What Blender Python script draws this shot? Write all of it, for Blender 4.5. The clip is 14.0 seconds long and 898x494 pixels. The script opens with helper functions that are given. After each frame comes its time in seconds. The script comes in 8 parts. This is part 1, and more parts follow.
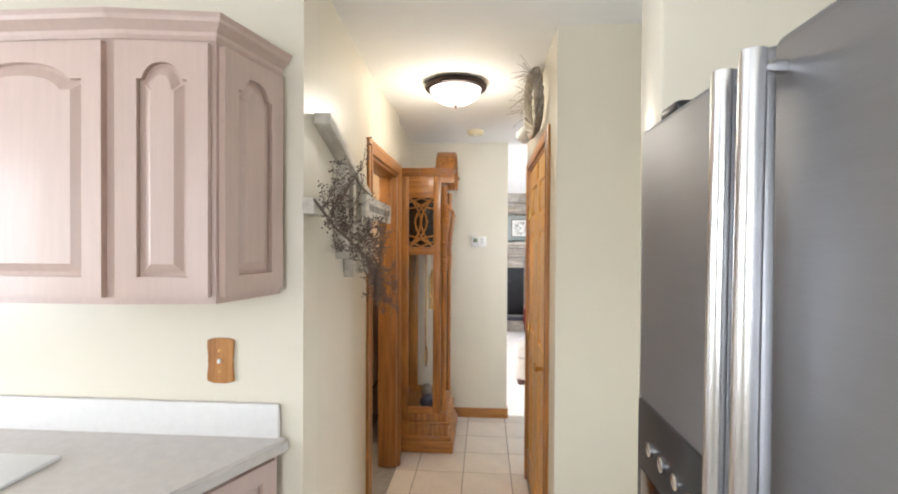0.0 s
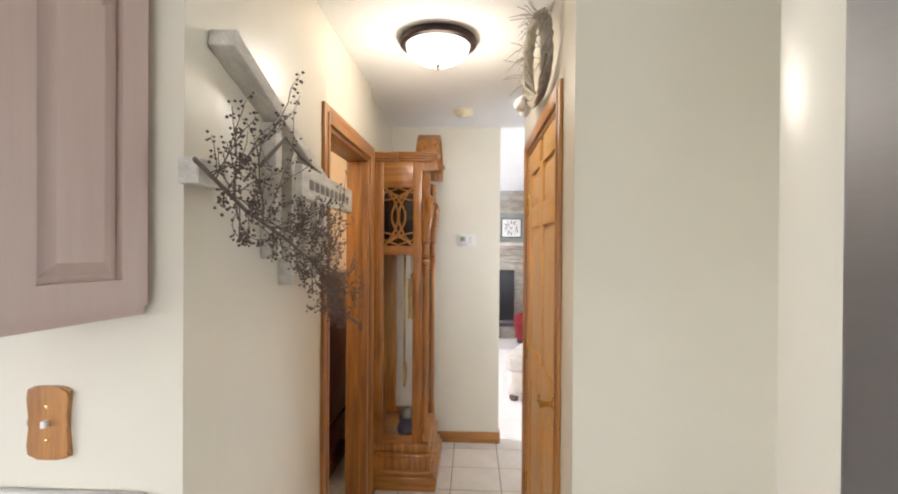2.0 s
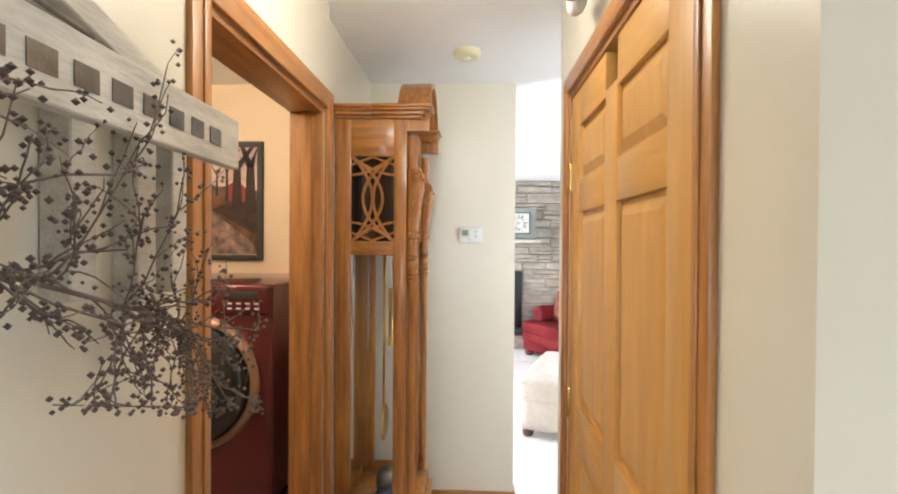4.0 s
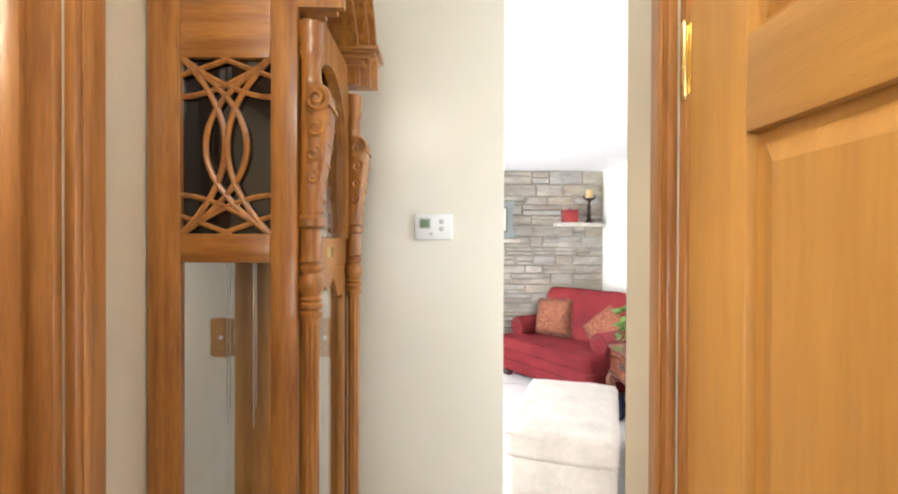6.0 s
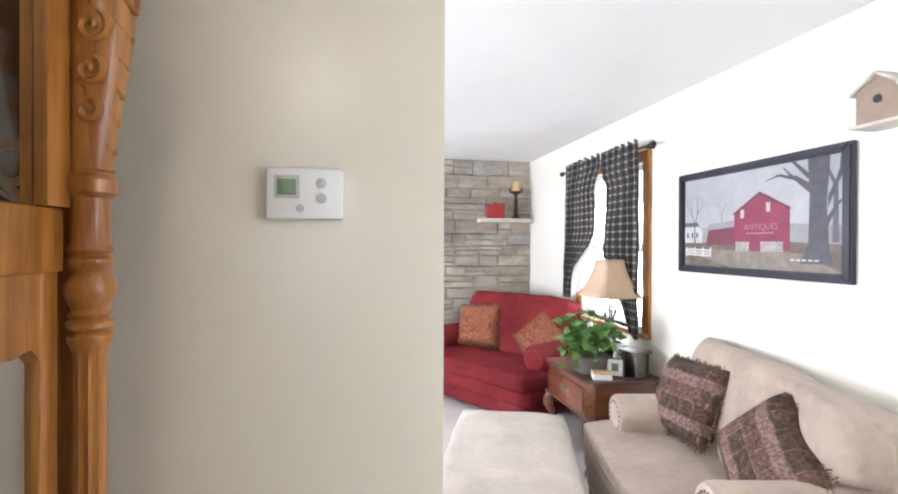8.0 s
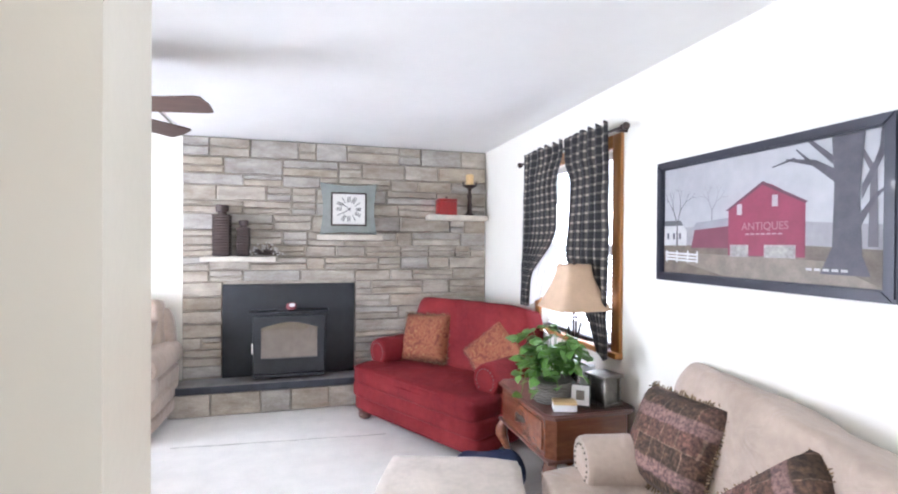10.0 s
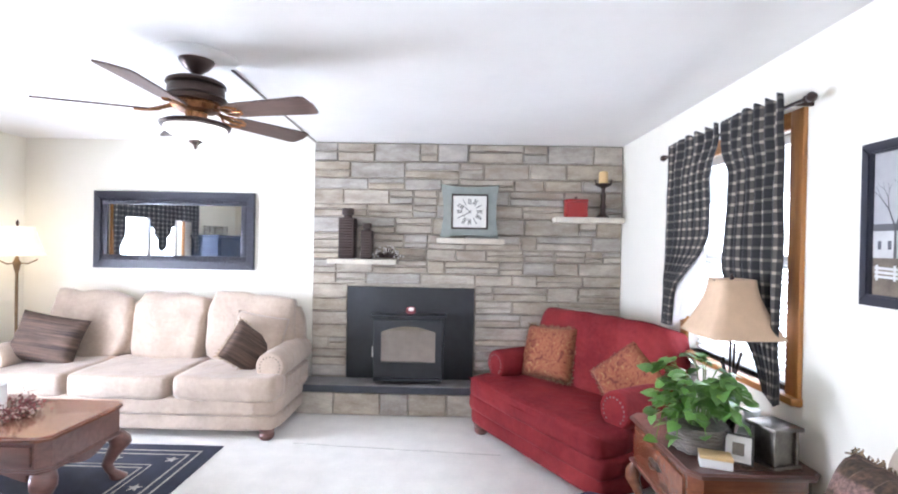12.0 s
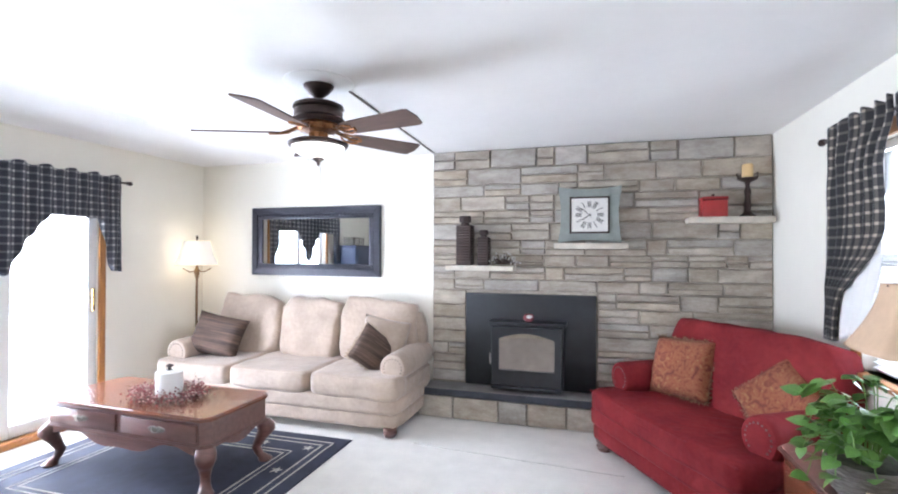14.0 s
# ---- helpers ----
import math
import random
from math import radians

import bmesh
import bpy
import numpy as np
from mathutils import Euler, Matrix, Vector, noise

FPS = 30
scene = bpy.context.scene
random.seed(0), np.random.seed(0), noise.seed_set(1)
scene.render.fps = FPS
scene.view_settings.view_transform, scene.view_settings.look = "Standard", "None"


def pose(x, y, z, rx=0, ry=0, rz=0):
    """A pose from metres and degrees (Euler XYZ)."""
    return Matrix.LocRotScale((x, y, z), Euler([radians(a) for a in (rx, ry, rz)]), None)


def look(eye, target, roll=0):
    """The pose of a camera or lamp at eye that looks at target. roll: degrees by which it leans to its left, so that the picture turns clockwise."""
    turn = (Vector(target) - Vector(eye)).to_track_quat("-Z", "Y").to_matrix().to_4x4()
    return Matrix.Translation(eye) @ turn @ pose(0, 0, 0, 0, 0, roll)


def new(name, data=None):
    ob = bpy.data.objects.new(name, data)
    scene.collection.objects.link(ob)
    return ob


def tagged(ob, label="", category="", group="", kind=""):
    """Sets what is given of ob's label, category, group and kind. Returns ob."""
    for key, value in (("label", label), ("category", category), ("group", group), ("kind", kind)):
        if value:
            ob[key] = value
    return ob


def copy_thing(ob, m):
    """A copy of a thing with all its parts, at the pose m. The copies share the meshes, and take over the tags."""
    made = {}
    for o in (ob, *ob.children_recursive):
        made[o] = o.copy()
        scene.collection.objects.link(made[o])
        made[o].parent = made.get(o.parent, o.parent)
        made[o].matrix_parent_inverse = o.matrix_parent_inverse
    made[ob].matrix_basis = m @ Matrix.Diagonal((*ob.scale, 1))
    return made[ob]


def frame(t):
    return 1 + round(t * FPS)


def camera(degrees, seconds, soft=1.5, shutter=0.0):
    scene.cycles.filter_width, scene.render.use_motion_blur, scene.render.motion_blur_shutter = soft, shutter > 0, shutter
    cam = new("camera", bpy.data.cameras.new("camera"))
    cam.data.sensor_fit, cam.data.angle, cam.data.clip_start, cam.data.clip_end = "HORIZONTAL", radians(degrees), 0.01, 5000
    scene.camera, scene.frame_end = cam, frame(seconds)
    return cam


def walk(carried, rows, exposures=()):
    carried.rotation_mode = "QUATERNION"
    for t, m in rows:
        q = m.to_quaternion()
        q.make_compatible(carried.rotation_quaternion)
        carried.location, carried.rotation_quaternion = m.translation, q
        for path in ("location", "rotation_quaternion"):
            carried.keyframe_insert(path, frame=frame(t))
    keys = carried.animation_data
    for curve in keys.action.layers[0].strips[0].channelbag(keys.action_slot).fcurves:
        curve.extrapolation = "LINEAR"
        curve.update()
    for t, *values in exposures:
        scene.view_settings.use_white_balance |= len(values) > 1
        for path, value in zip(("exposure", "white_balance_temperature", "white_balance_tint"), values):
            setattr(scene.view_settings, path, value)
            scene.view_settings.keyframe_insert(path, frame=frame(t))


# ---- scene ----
cam = camera(85.7, 14.0, 2.0)
PATH = [
    (0, (0.12, 0.577, 1.552), (-0.027, 2.572, 1.531), 0.3),
    (0.5, (0.102, 0.661, 1.536), (-0.013, 2.658, 1.518), 0.4),
    (1, (0.11, 0.774, 1.527), (0.001, 2.771, 1.513), 0.5),
    (1.5, (0.117, 0.934, 1.53), (0.013, 2.932, 1.52), 0.6),
    (2, (0.112, 1.134, 1.527), (0.015, 3.131, 1.515), 0.4),
    (2.5, (0.106, 1.33, 1.514), (-0.001, 3.327, 1.504), 0.4),
    (5, (0.066, 2.619, 1.511), (0.007, 4.618, 1.487), 0.3),
    (5.5, (0.077, 2.87, 1.503), (0.061, 4.87, 1.484), -0.0),
    (6, (0.097, 3.123, 1.496), (0.127, 5.123, 1.482), 0.2),
    (6.5, (0.093, 3.354, 1.486), (0.189, 5.351, 1.482), 0.1),
    (7, (0.083, 3.606, 1.487), (0.258, 5.598, 1.488), 0.3),
    (7.5, (0.109, 3.779, 1.479), (0.382, 5.76, 1.48), 0.1),
    (8, (0.152, 3.956, 1.467), (0.538, 5.919, 1.458), 0.2),
    (10.3, (0.477, 4.568, 1.495), (1.012, 6.495, 1.48), 0.4),
    (10.5, (0.495, 4.591, 1.5), (0.977, 6.532, 1.486), 0.5),
    (11, (0.533, 4.664, 1.499), (0.864, 6.637, 1.488), 0.8),
    (11.5, (0.582, 4.746, 1.502), (0.741, 6.74, 1.488), 1.0),
    (12, (0.633, 4.813, 1.502), (0.605, 6.813, 1.491), 1.1),
    (12.5, (0.671, 4.853, 1.504), (0.462, 6.842, 1.497), 1.0),
    (13, (0.714, 4.864, 1.49), (0.33, 6.827, 1.496), 0.7),
    (13.5, (0.747, 4.868, 1.483), (0.252, 6.806, 1.5), 0.45),
    (14, (0.769, 4.866, 1.486), (0.204, 6.785, 1.503), 0.2),
]
walk(cam, [(t, look(eye, target, roll)) for t, eye, target, roll in PATH],
     exposures=[(0.0, 0.21, 6050, 11), (2.5, 0.16, 6050, 13), (5.0, 0.54, 5850, 7), (6.0, 0.54, 6000, 9), (7.0, 0.30, 6050, 11), (7.5, 0.14, 5950, 11), (8.0, 0.02, 5900, 12), (10.5, -0.06, 5650, 14), (12.5, -0.06, 5650, 13), (14.0, -0.32, 5600, 12)])

# ---- world and lights ----
world = bpy.data.worlds.new("sky")
scene.world = world
world.use_nodes = True
wn = world.node_tree.nodes
sky = wn.new("ShaderNodeTexSky")
sky.sky_type = "NISHITA"
sky.sun_disc = False
sky.sun_elevation, sky.sun_rotation = radians(48), radians(100)
wn["Background"].inputs[1].default_value = 0.15
world.node_tree.links.new(sky.outputs[0], wn["Background"].inputs[0])


def lamp(name, kind, place, power, colour=(1, 1, 1), size=0.1, aim=None, size_y=None):
    data = bpy.data.lights.new(name, kind)
    data.energy, data.color = power, colour
    if kind == "AREA":
        data.size = size
        if size_y:
            data.shape, data.size_y = "RECTANGLE", size_y
    elif kind == "SUN":
        data.angle = size
    else:
        data.shadow_soft_size = size
    ob = new(name, data)
    ob.matrix_world = look(place, aim) if aim else pose(*place)
    return ob


lamp("sun", "SUN", (-8, 6, 9), 2.4, (1.0, 0.95, 0.88), radians(12), (-2, 7, 0))
# daylight in the openings; the kitchen, front and passage ones lie out of view
lamp("patio_daylight", "AREA", (-3.52, 7.39, 1.05), 350, (0.93, 0.95, 1.0), 1.35, (0, 7.39, 0.95), 1.9)
lamp("window_daylight", "AREA", (2.27, 7.49, 1.45), 52, (0.92, 0.95, 1.0), 0.9, (0, 7.49, 1.2), 1.1)
# fill lamp added in an unseen south opening to lift ottoman and seats
lamp("living_front_fill", "AREA", (1.35, 3.87, 1.5), 18, (0.93, 0.96, 1.0), 1.15, (1.35, 8.5, 1.5), 1.05)
lamp("kitchen_daylight", "AREA", (-0.9, -2.24, 1.5), 54, (0.97, 0.98, 1.0), 1.9, (-0.6, 2, 1.3), 1.15)
lamp("kitchen_side_daylight", "AREA", (-3.05, 0.4, 1.55), 60, (0.95, 0.98, 1.0), 1.5, (0, 0.5, 1.4), 1.0)
# fill lamp added at the unseen passage end to brighten the closet wall
lamp("passage_fill", "AREA", (2.24, 2.06, 1.05), 9, (0.95, 0.97, 1.0), 0.65, (0, 2.06, 1.1), 1.9)
# lamps of the house
lamp("hall_bulb", "POINT", (-0.045, 3.25, 2.24), 10.5, (1.0, 0.90, 0.72), 0.13)
lamp("fan_bulb", "POINT", (-0.69, 7.24, 2.0), 17, (1.0, 0.95, 0.86), 0.09)
lamp("floor_lamp_bulb", "POINT", (-3.2, 8.99, 1.45), 2.6, (1.0, 0.82, 0.6), 0.05)
lamp("laundry_bulb", "POINT", (-1.35, 3.6, 2.25), 28, (1.0, 0.78, 0.52), 0.1)

# ---- materials ----


def mat(name, colour, rough=0.6, metal=0.0, vary=0.12, scale=8.0, bump=0.0, bump_scale=60.0, other=None, stretch=(1, 1, 1),
        coat=0.0, sheen=0.0, per_piece=0.0, glow=None, power=0.0, alpha=1.0, rough_vary=0.0):
    """A surface with broad blotches, fine grain and relief, at real size."""
    m = bpy.data.materials.new(name)
    m.use_nodes = True
    n, link = m.node_tree.nodes, m.node_tree.links.new
    b = n["Principled BSDF"]
    b.inputs["Roughness"].default_value, b.inputs["Metallic"].default_value = rough, metal
    b.inputs["Coat Weight"].default_value, b.inputs["Sheen Weight"].default_value = coat, sheen
    where = n.new("ShaderNodeTexCoord")
    turn = n.new("ShaderNodeMapping")
    turn.inputs["Scale"].default_value = stretch
    link(where.outputs["Object"], turn.inputs[0])
    big, small = n.new("ShaderNodeTexNoise"), n.new("ShaderNodeTexNoise")
    big.inputs["Scale"].default_value, small.inputs["Scale"].default_value = scale, scale * 7.3
    big.inputs["Detail"].default_value, small.inputs["Detail"].default_value = 5, 4
    link(turn.outputs[0], big.inputs[0])
    link(turn.outputs[0], small.inputs[0])
    add = n.new("ShaderNodeMath")
    add.operation = "MULTIPLY_ADD"
    add.inputs[1].default_value = 0.4
    link(small.outputs[0], add.inputs[0])
    link(big.outputs[0], add.inputs[2])
    ramp = n.new("ShaderNodeValToRGB")
    dark = other or tuple(c * (1 - vary) for c in colour)
    ramp.color_ramp.elements[0].color = (*dark, 1)
    ramp.color_ramp.elements[1].color = (*(min(1, c * (1 + vary * 0.4)) for c in colour), 1)
    ramp.color_ramp.elements[0].position, ramp.color_ramp.elements[1].position = 0.5, 0.95
    link(add.outputs[0], ramp.inputs[0])
    out = ramp.outputs[0]
    if per_piece:
        info, hsv = n.new("ShaderNodeObjectInfo"), n.new("ShaderNodeHueSaturation")
        span = n.new("ShaderNodeMapRange")
        span.inputs[3].default_value, span.inputs[4].default_value = 1 - per_piece, 1 + per_piece
        link(info.outputs["Random"], span.inputs[0])
        link(span.outputs[0], hsv.inputs["Value"])
        link(out, hsv.inputs["Color"])
        out = hsv.outputs[0]
    link(out, b.inputs["Base Color"])
    if rough_vary:
        span = n.new("ShaderNodeMapRange")
        span.inputs[3].default_value, span.inputs[4].default_value = rough - rough_vary, rough + rough_vary
        link(big.outputs[0], span.inputs[0])
        link(span.outputs[0], b.inputs["Roughness"])
    if bump:
        relief, nse = n.new("ShaderNodeBump"), n.new("ShaderNodeTexNoise")
        nse.inputs["Scale"].default_value, nse.inputs["Detail"].default_value = bump_scale, 3
        link(turn.outputs[0], nse.inputs[0])
        relief.inputs["Strength"].default_value, relief.inputs["Distance"].default_value = bump, 0.004
        link(nse.outputs[0], relief.inputs["Height"])
        link(relief.outputs[0], b.inputs["Normal"])
    if glow:
        b.inputs["Emission Color"].default_value, b.inputs["Emission Strength"].default_value = (*glow, 1), power
    if alpha < 1:
        b.inputs["Alpha"].default_value = alpha
    return m


def wood(name, light, dark, rough=0.4, grain=(14, 14, 1.2), coat=0.15, scale=3.0):
    return mat(name, light, rough, 0, 0.3, scale, 0.15, 40, dark, grain, coat)


def tapestry(name, one, two, line, band, high, wide):
    """Woven bands of small figures between pale stripes, in the plane of a pillow's face."""
    m = mat(name, one, 0.95, scale=20, bump=0.6, bump_scale=150)
    n, link = m.node_tree.nodes, m.node_tree.links.new
    where, split, plane = n.new("ShaderNodeTexCoord"), n.new("ShaderNodeSeparateXYZ"), n.new("ShaderNodeCombineXYZ")
    link(where.outputs["Object"], split.inputs[0])
    link(split.outputs[0], plane.inputs[0])
    link(split.outputs[2], plane.inputs[1])
    wobble, add = n.new("ShaderNodeTexNoise"), n.new("ShaderNodeVectorMath")
    wobble.inputs["Scale"].default_value = 18
    add.operation = "MULTIPLY_ADD"
    add.inputs[1].default_value = (0.02, 0.02, 0)
    link(where.outputs["Object"], wobble.inputs[0])
    link(wobble.outputs["Color"], add.inputs[0])
    link(plane.outputs[0], add.inputs[2])

    def blocks(w, h, c1, c2, c3, thick):
        k = n.new("ShaderNodeTexBrick")
        k.inputs["Color1"].default_value, k.inputs["Color2"].default_value, k.inputs["Mortar"].default_value = (*c1, 1), (*c2, 1), (*c3, 1)
        k.inputs["Scale"].default_value = 1.0
        k.inputs["Brick Width"].default_value, k.inputs["Row Height"].default_value = w, h
        k.inputs["Mortar Size"].default_value, k.inputs["Mortar Smooth"].default_value = thick, 0.5
        link(add.outputs[0], k.inputs["Vector"])
        return k

    def blend(kind, fac, x, y):
        k = n.new("ShaderNodeMix")
        k.data_type, k.blend_type = "RGBA", kind
        if isinstance(fac, float):
            k.inputs["Factor"].default_value = fac
        else:
            link(fac, k.inputs["Factor"])
        link(x, k.inputs["A"])
        if isinstance(y, tuple):
            k.inputs["B"].default_value = (*y, 1)
        else:
            link(y, k.inputs["B"])
        return k.outputs["Result"]
    large = blocks(wide, high, one, two, line, high * 0.03)
    figures = blocks(wide * 0.27, high * 0.22, (0.55, 0.55, 0.5), (1.35, 1.2, 1.1), (0.8, 0.75, 0.7), high * 0.012)
    out = blend("MULTIPLY", 0.85, large.outputs["Color"], figures.outputs["Color"])
    fold, edge = n.new("ShaderNodeMath"), n.new("ShaderNodeMapRange")
    fold.operation = "PINGPONG"
    fold.inputs[1].default_value = high
    tall = n.new("ShaderNodeSeparateXYZ")
    link(add.outputs[0], tall.inputs[0])
    link(tall.outputs[1], fold.inputs[0])
    edge.inputs[1].default_value, edge.inputs[2].default_value, edge.inputs[4].default_value = high * 0.70, high * 0.78, 0.75
    link(fold.outputs[0], edge.inputs[0])
    out = blend("MIX", edge.outputs[0], out, band)
    fleck, ramp = n.new("ShaderNodeTexNoise"), n.new("ShaderNodeValToRGB")
    fleck.inputs["Scale"].default_value, fleck.inputs["Detail"].default_value = 75, 3
    link(where.outputs["Object"], fleck.inputs[0])
    ramp.color_ramp.elements[0].position, ramp.color_ramp.elements[1].position = 0.38, 0.66
    ramp.color_ramp.elements[0].color, ramp.color_ramp.elements[1].color = (0.5, 0.5, 0.5, 1), (1.25, 1.2, 1.15, 1)
    link(fleck.outputs[0], ramp.inputs[0])
    out = blend("MULTIPLY", 1.0, out, ramp.outputs[0])
    link(out, n["Principled BSDF"].inputs["Base Color"])
    return m


def chenille(name, base, gold, deep):
    """A mottled floral pile in three colours."""
    m = mat(name, base, 0.95, scale=20, bump=0.7, bump_scale=110)
    n, link = m.node_tree.nodes, m.node_tree.links.new
    where = n.new("ShaderNodeTexCoord")
    flower, ramp = n.new("ShaderNodeTexNoise"), n.new("ShaderNodeValToRGB")
    flower.inputs["Scale"].default_value, flower.inputs["Detail"].default_value, flower.inputs["Distortion"].default_value = 17, 4, 2.2
    link(where.outputs["Object"], flower.inputs[0])
    stops = ramp.color_ramp.elements
    stops[0].position, stops[0].color = 0.36, (*deep, 1)
    stops[1].position, stops[1].color = 0.66, (*gold, 1)
    for p, c in ((0.45, base), (0.53, tuple(0.6 * u + 0.4 * v for u, v in zip(base, gold))), (0.58, base)):
        e = stops.new(p)
        e.color = (*c, 1)
    link(flower.outputs[0], ramp.inputs[0])
    link(ramp.outputs[0], n["Principled BSDF"].inputs["Base Color"])
    return m


def limestone(name, tones):
    """Split-face stone: each piece takes a tone of its own, streaked and pitted."""
    m = mat(name, (0.8, 0.8, 0.8), 0.88, vary=0.4, scale=6, other=(0.52, 0.50, 0.47), stretch=(1, 1, 2.6), bump=0.9, bump_scale=42)
    n, link = m.node_tree.nodes, m.node_tree.links.new
    b = n["Principled BSDF"]
    streak = b.inputs["Base Color"].links[0].from_socket
    info, ramp, mul = n.new("ShaderNodeObjectInfo"), n.new("ShaderNodeValToRGB"), n.new("ShaderNodeMix")
    ramp.color_ramp.interpolation = "CONSTANT"
    stops = ramp.color_ramp.elements
    stops[0].position, stops[0].color = 0.0, (*tones[0], 1)
    stops[1].position, stops[1].color = 1 / len(tones), (*tones[1], 1)
    for i, c in enumerate(tones[2:], 2):
        e = stops.new(i / len(tones))
        e.color = (*c, 1)
    link(info.outputs["Random"], ramp.inputs[0])
    mul.data_type, mul.blend_type = "RGBA", "MULTIPLY"
    mul.inputs["Factor"].default_value = 1.0
    link(ramp.outputs[0], mul.inputs["A"])
    link(streak, mul.inputs["B"])
    link(mul.outputs["Result"], b.inputs["Base Color"])
    return m


def creased(m, scale, strength, distance=0.03, gloss=None):
    """Adds broad soft creases under a fabric's fine relief."""
    n, link = m.node_tree.nodes, m.node_tree.links.new
    fine = [k for k in n if k.bl_idname == "ShaderNodeBump"][0]
    where, nse, fold = n.new("ShaderNodeTexCoord"), n.new("ShaderNodeTexNoise"), n.new("ShaderNodeBump")
    nse.inputs["Scale"].default_value, nse.inputs["Detail"].default_value, nse.inputs["Distortion"].default_value = scale, 2, 1.2
    link(where.outputs["Object"], nse.inputs[0])
    fold.inputs["Strength"].default_value, fold.inputs["Distance"].default_value = strength, distance
    link(nse.outputs[0], fold.inputs["Height"])
    link(fold.outputs[0], fine.inputs["Normal"])
    if gloss is not None:
        n["Principled BSDF"].inputs["Specular IOR Level"].default_value = gloss
    return m


def glass(name, tint=(1, 1, 1), rough=0.02):
    m = bpy.data.materials.new(name)
    m.use_nodes = True
    b = m.node_tree.nodes["Principled BSDF"]
    b.inputs["Base Color"].default_value = (*tint, 1)
    b.inputs["Roughness"].default_value, b.inputs["Transmission Weight"].default_value, b.inputs["IOR"].default_value = rough, 1.0, 1.45
    return m


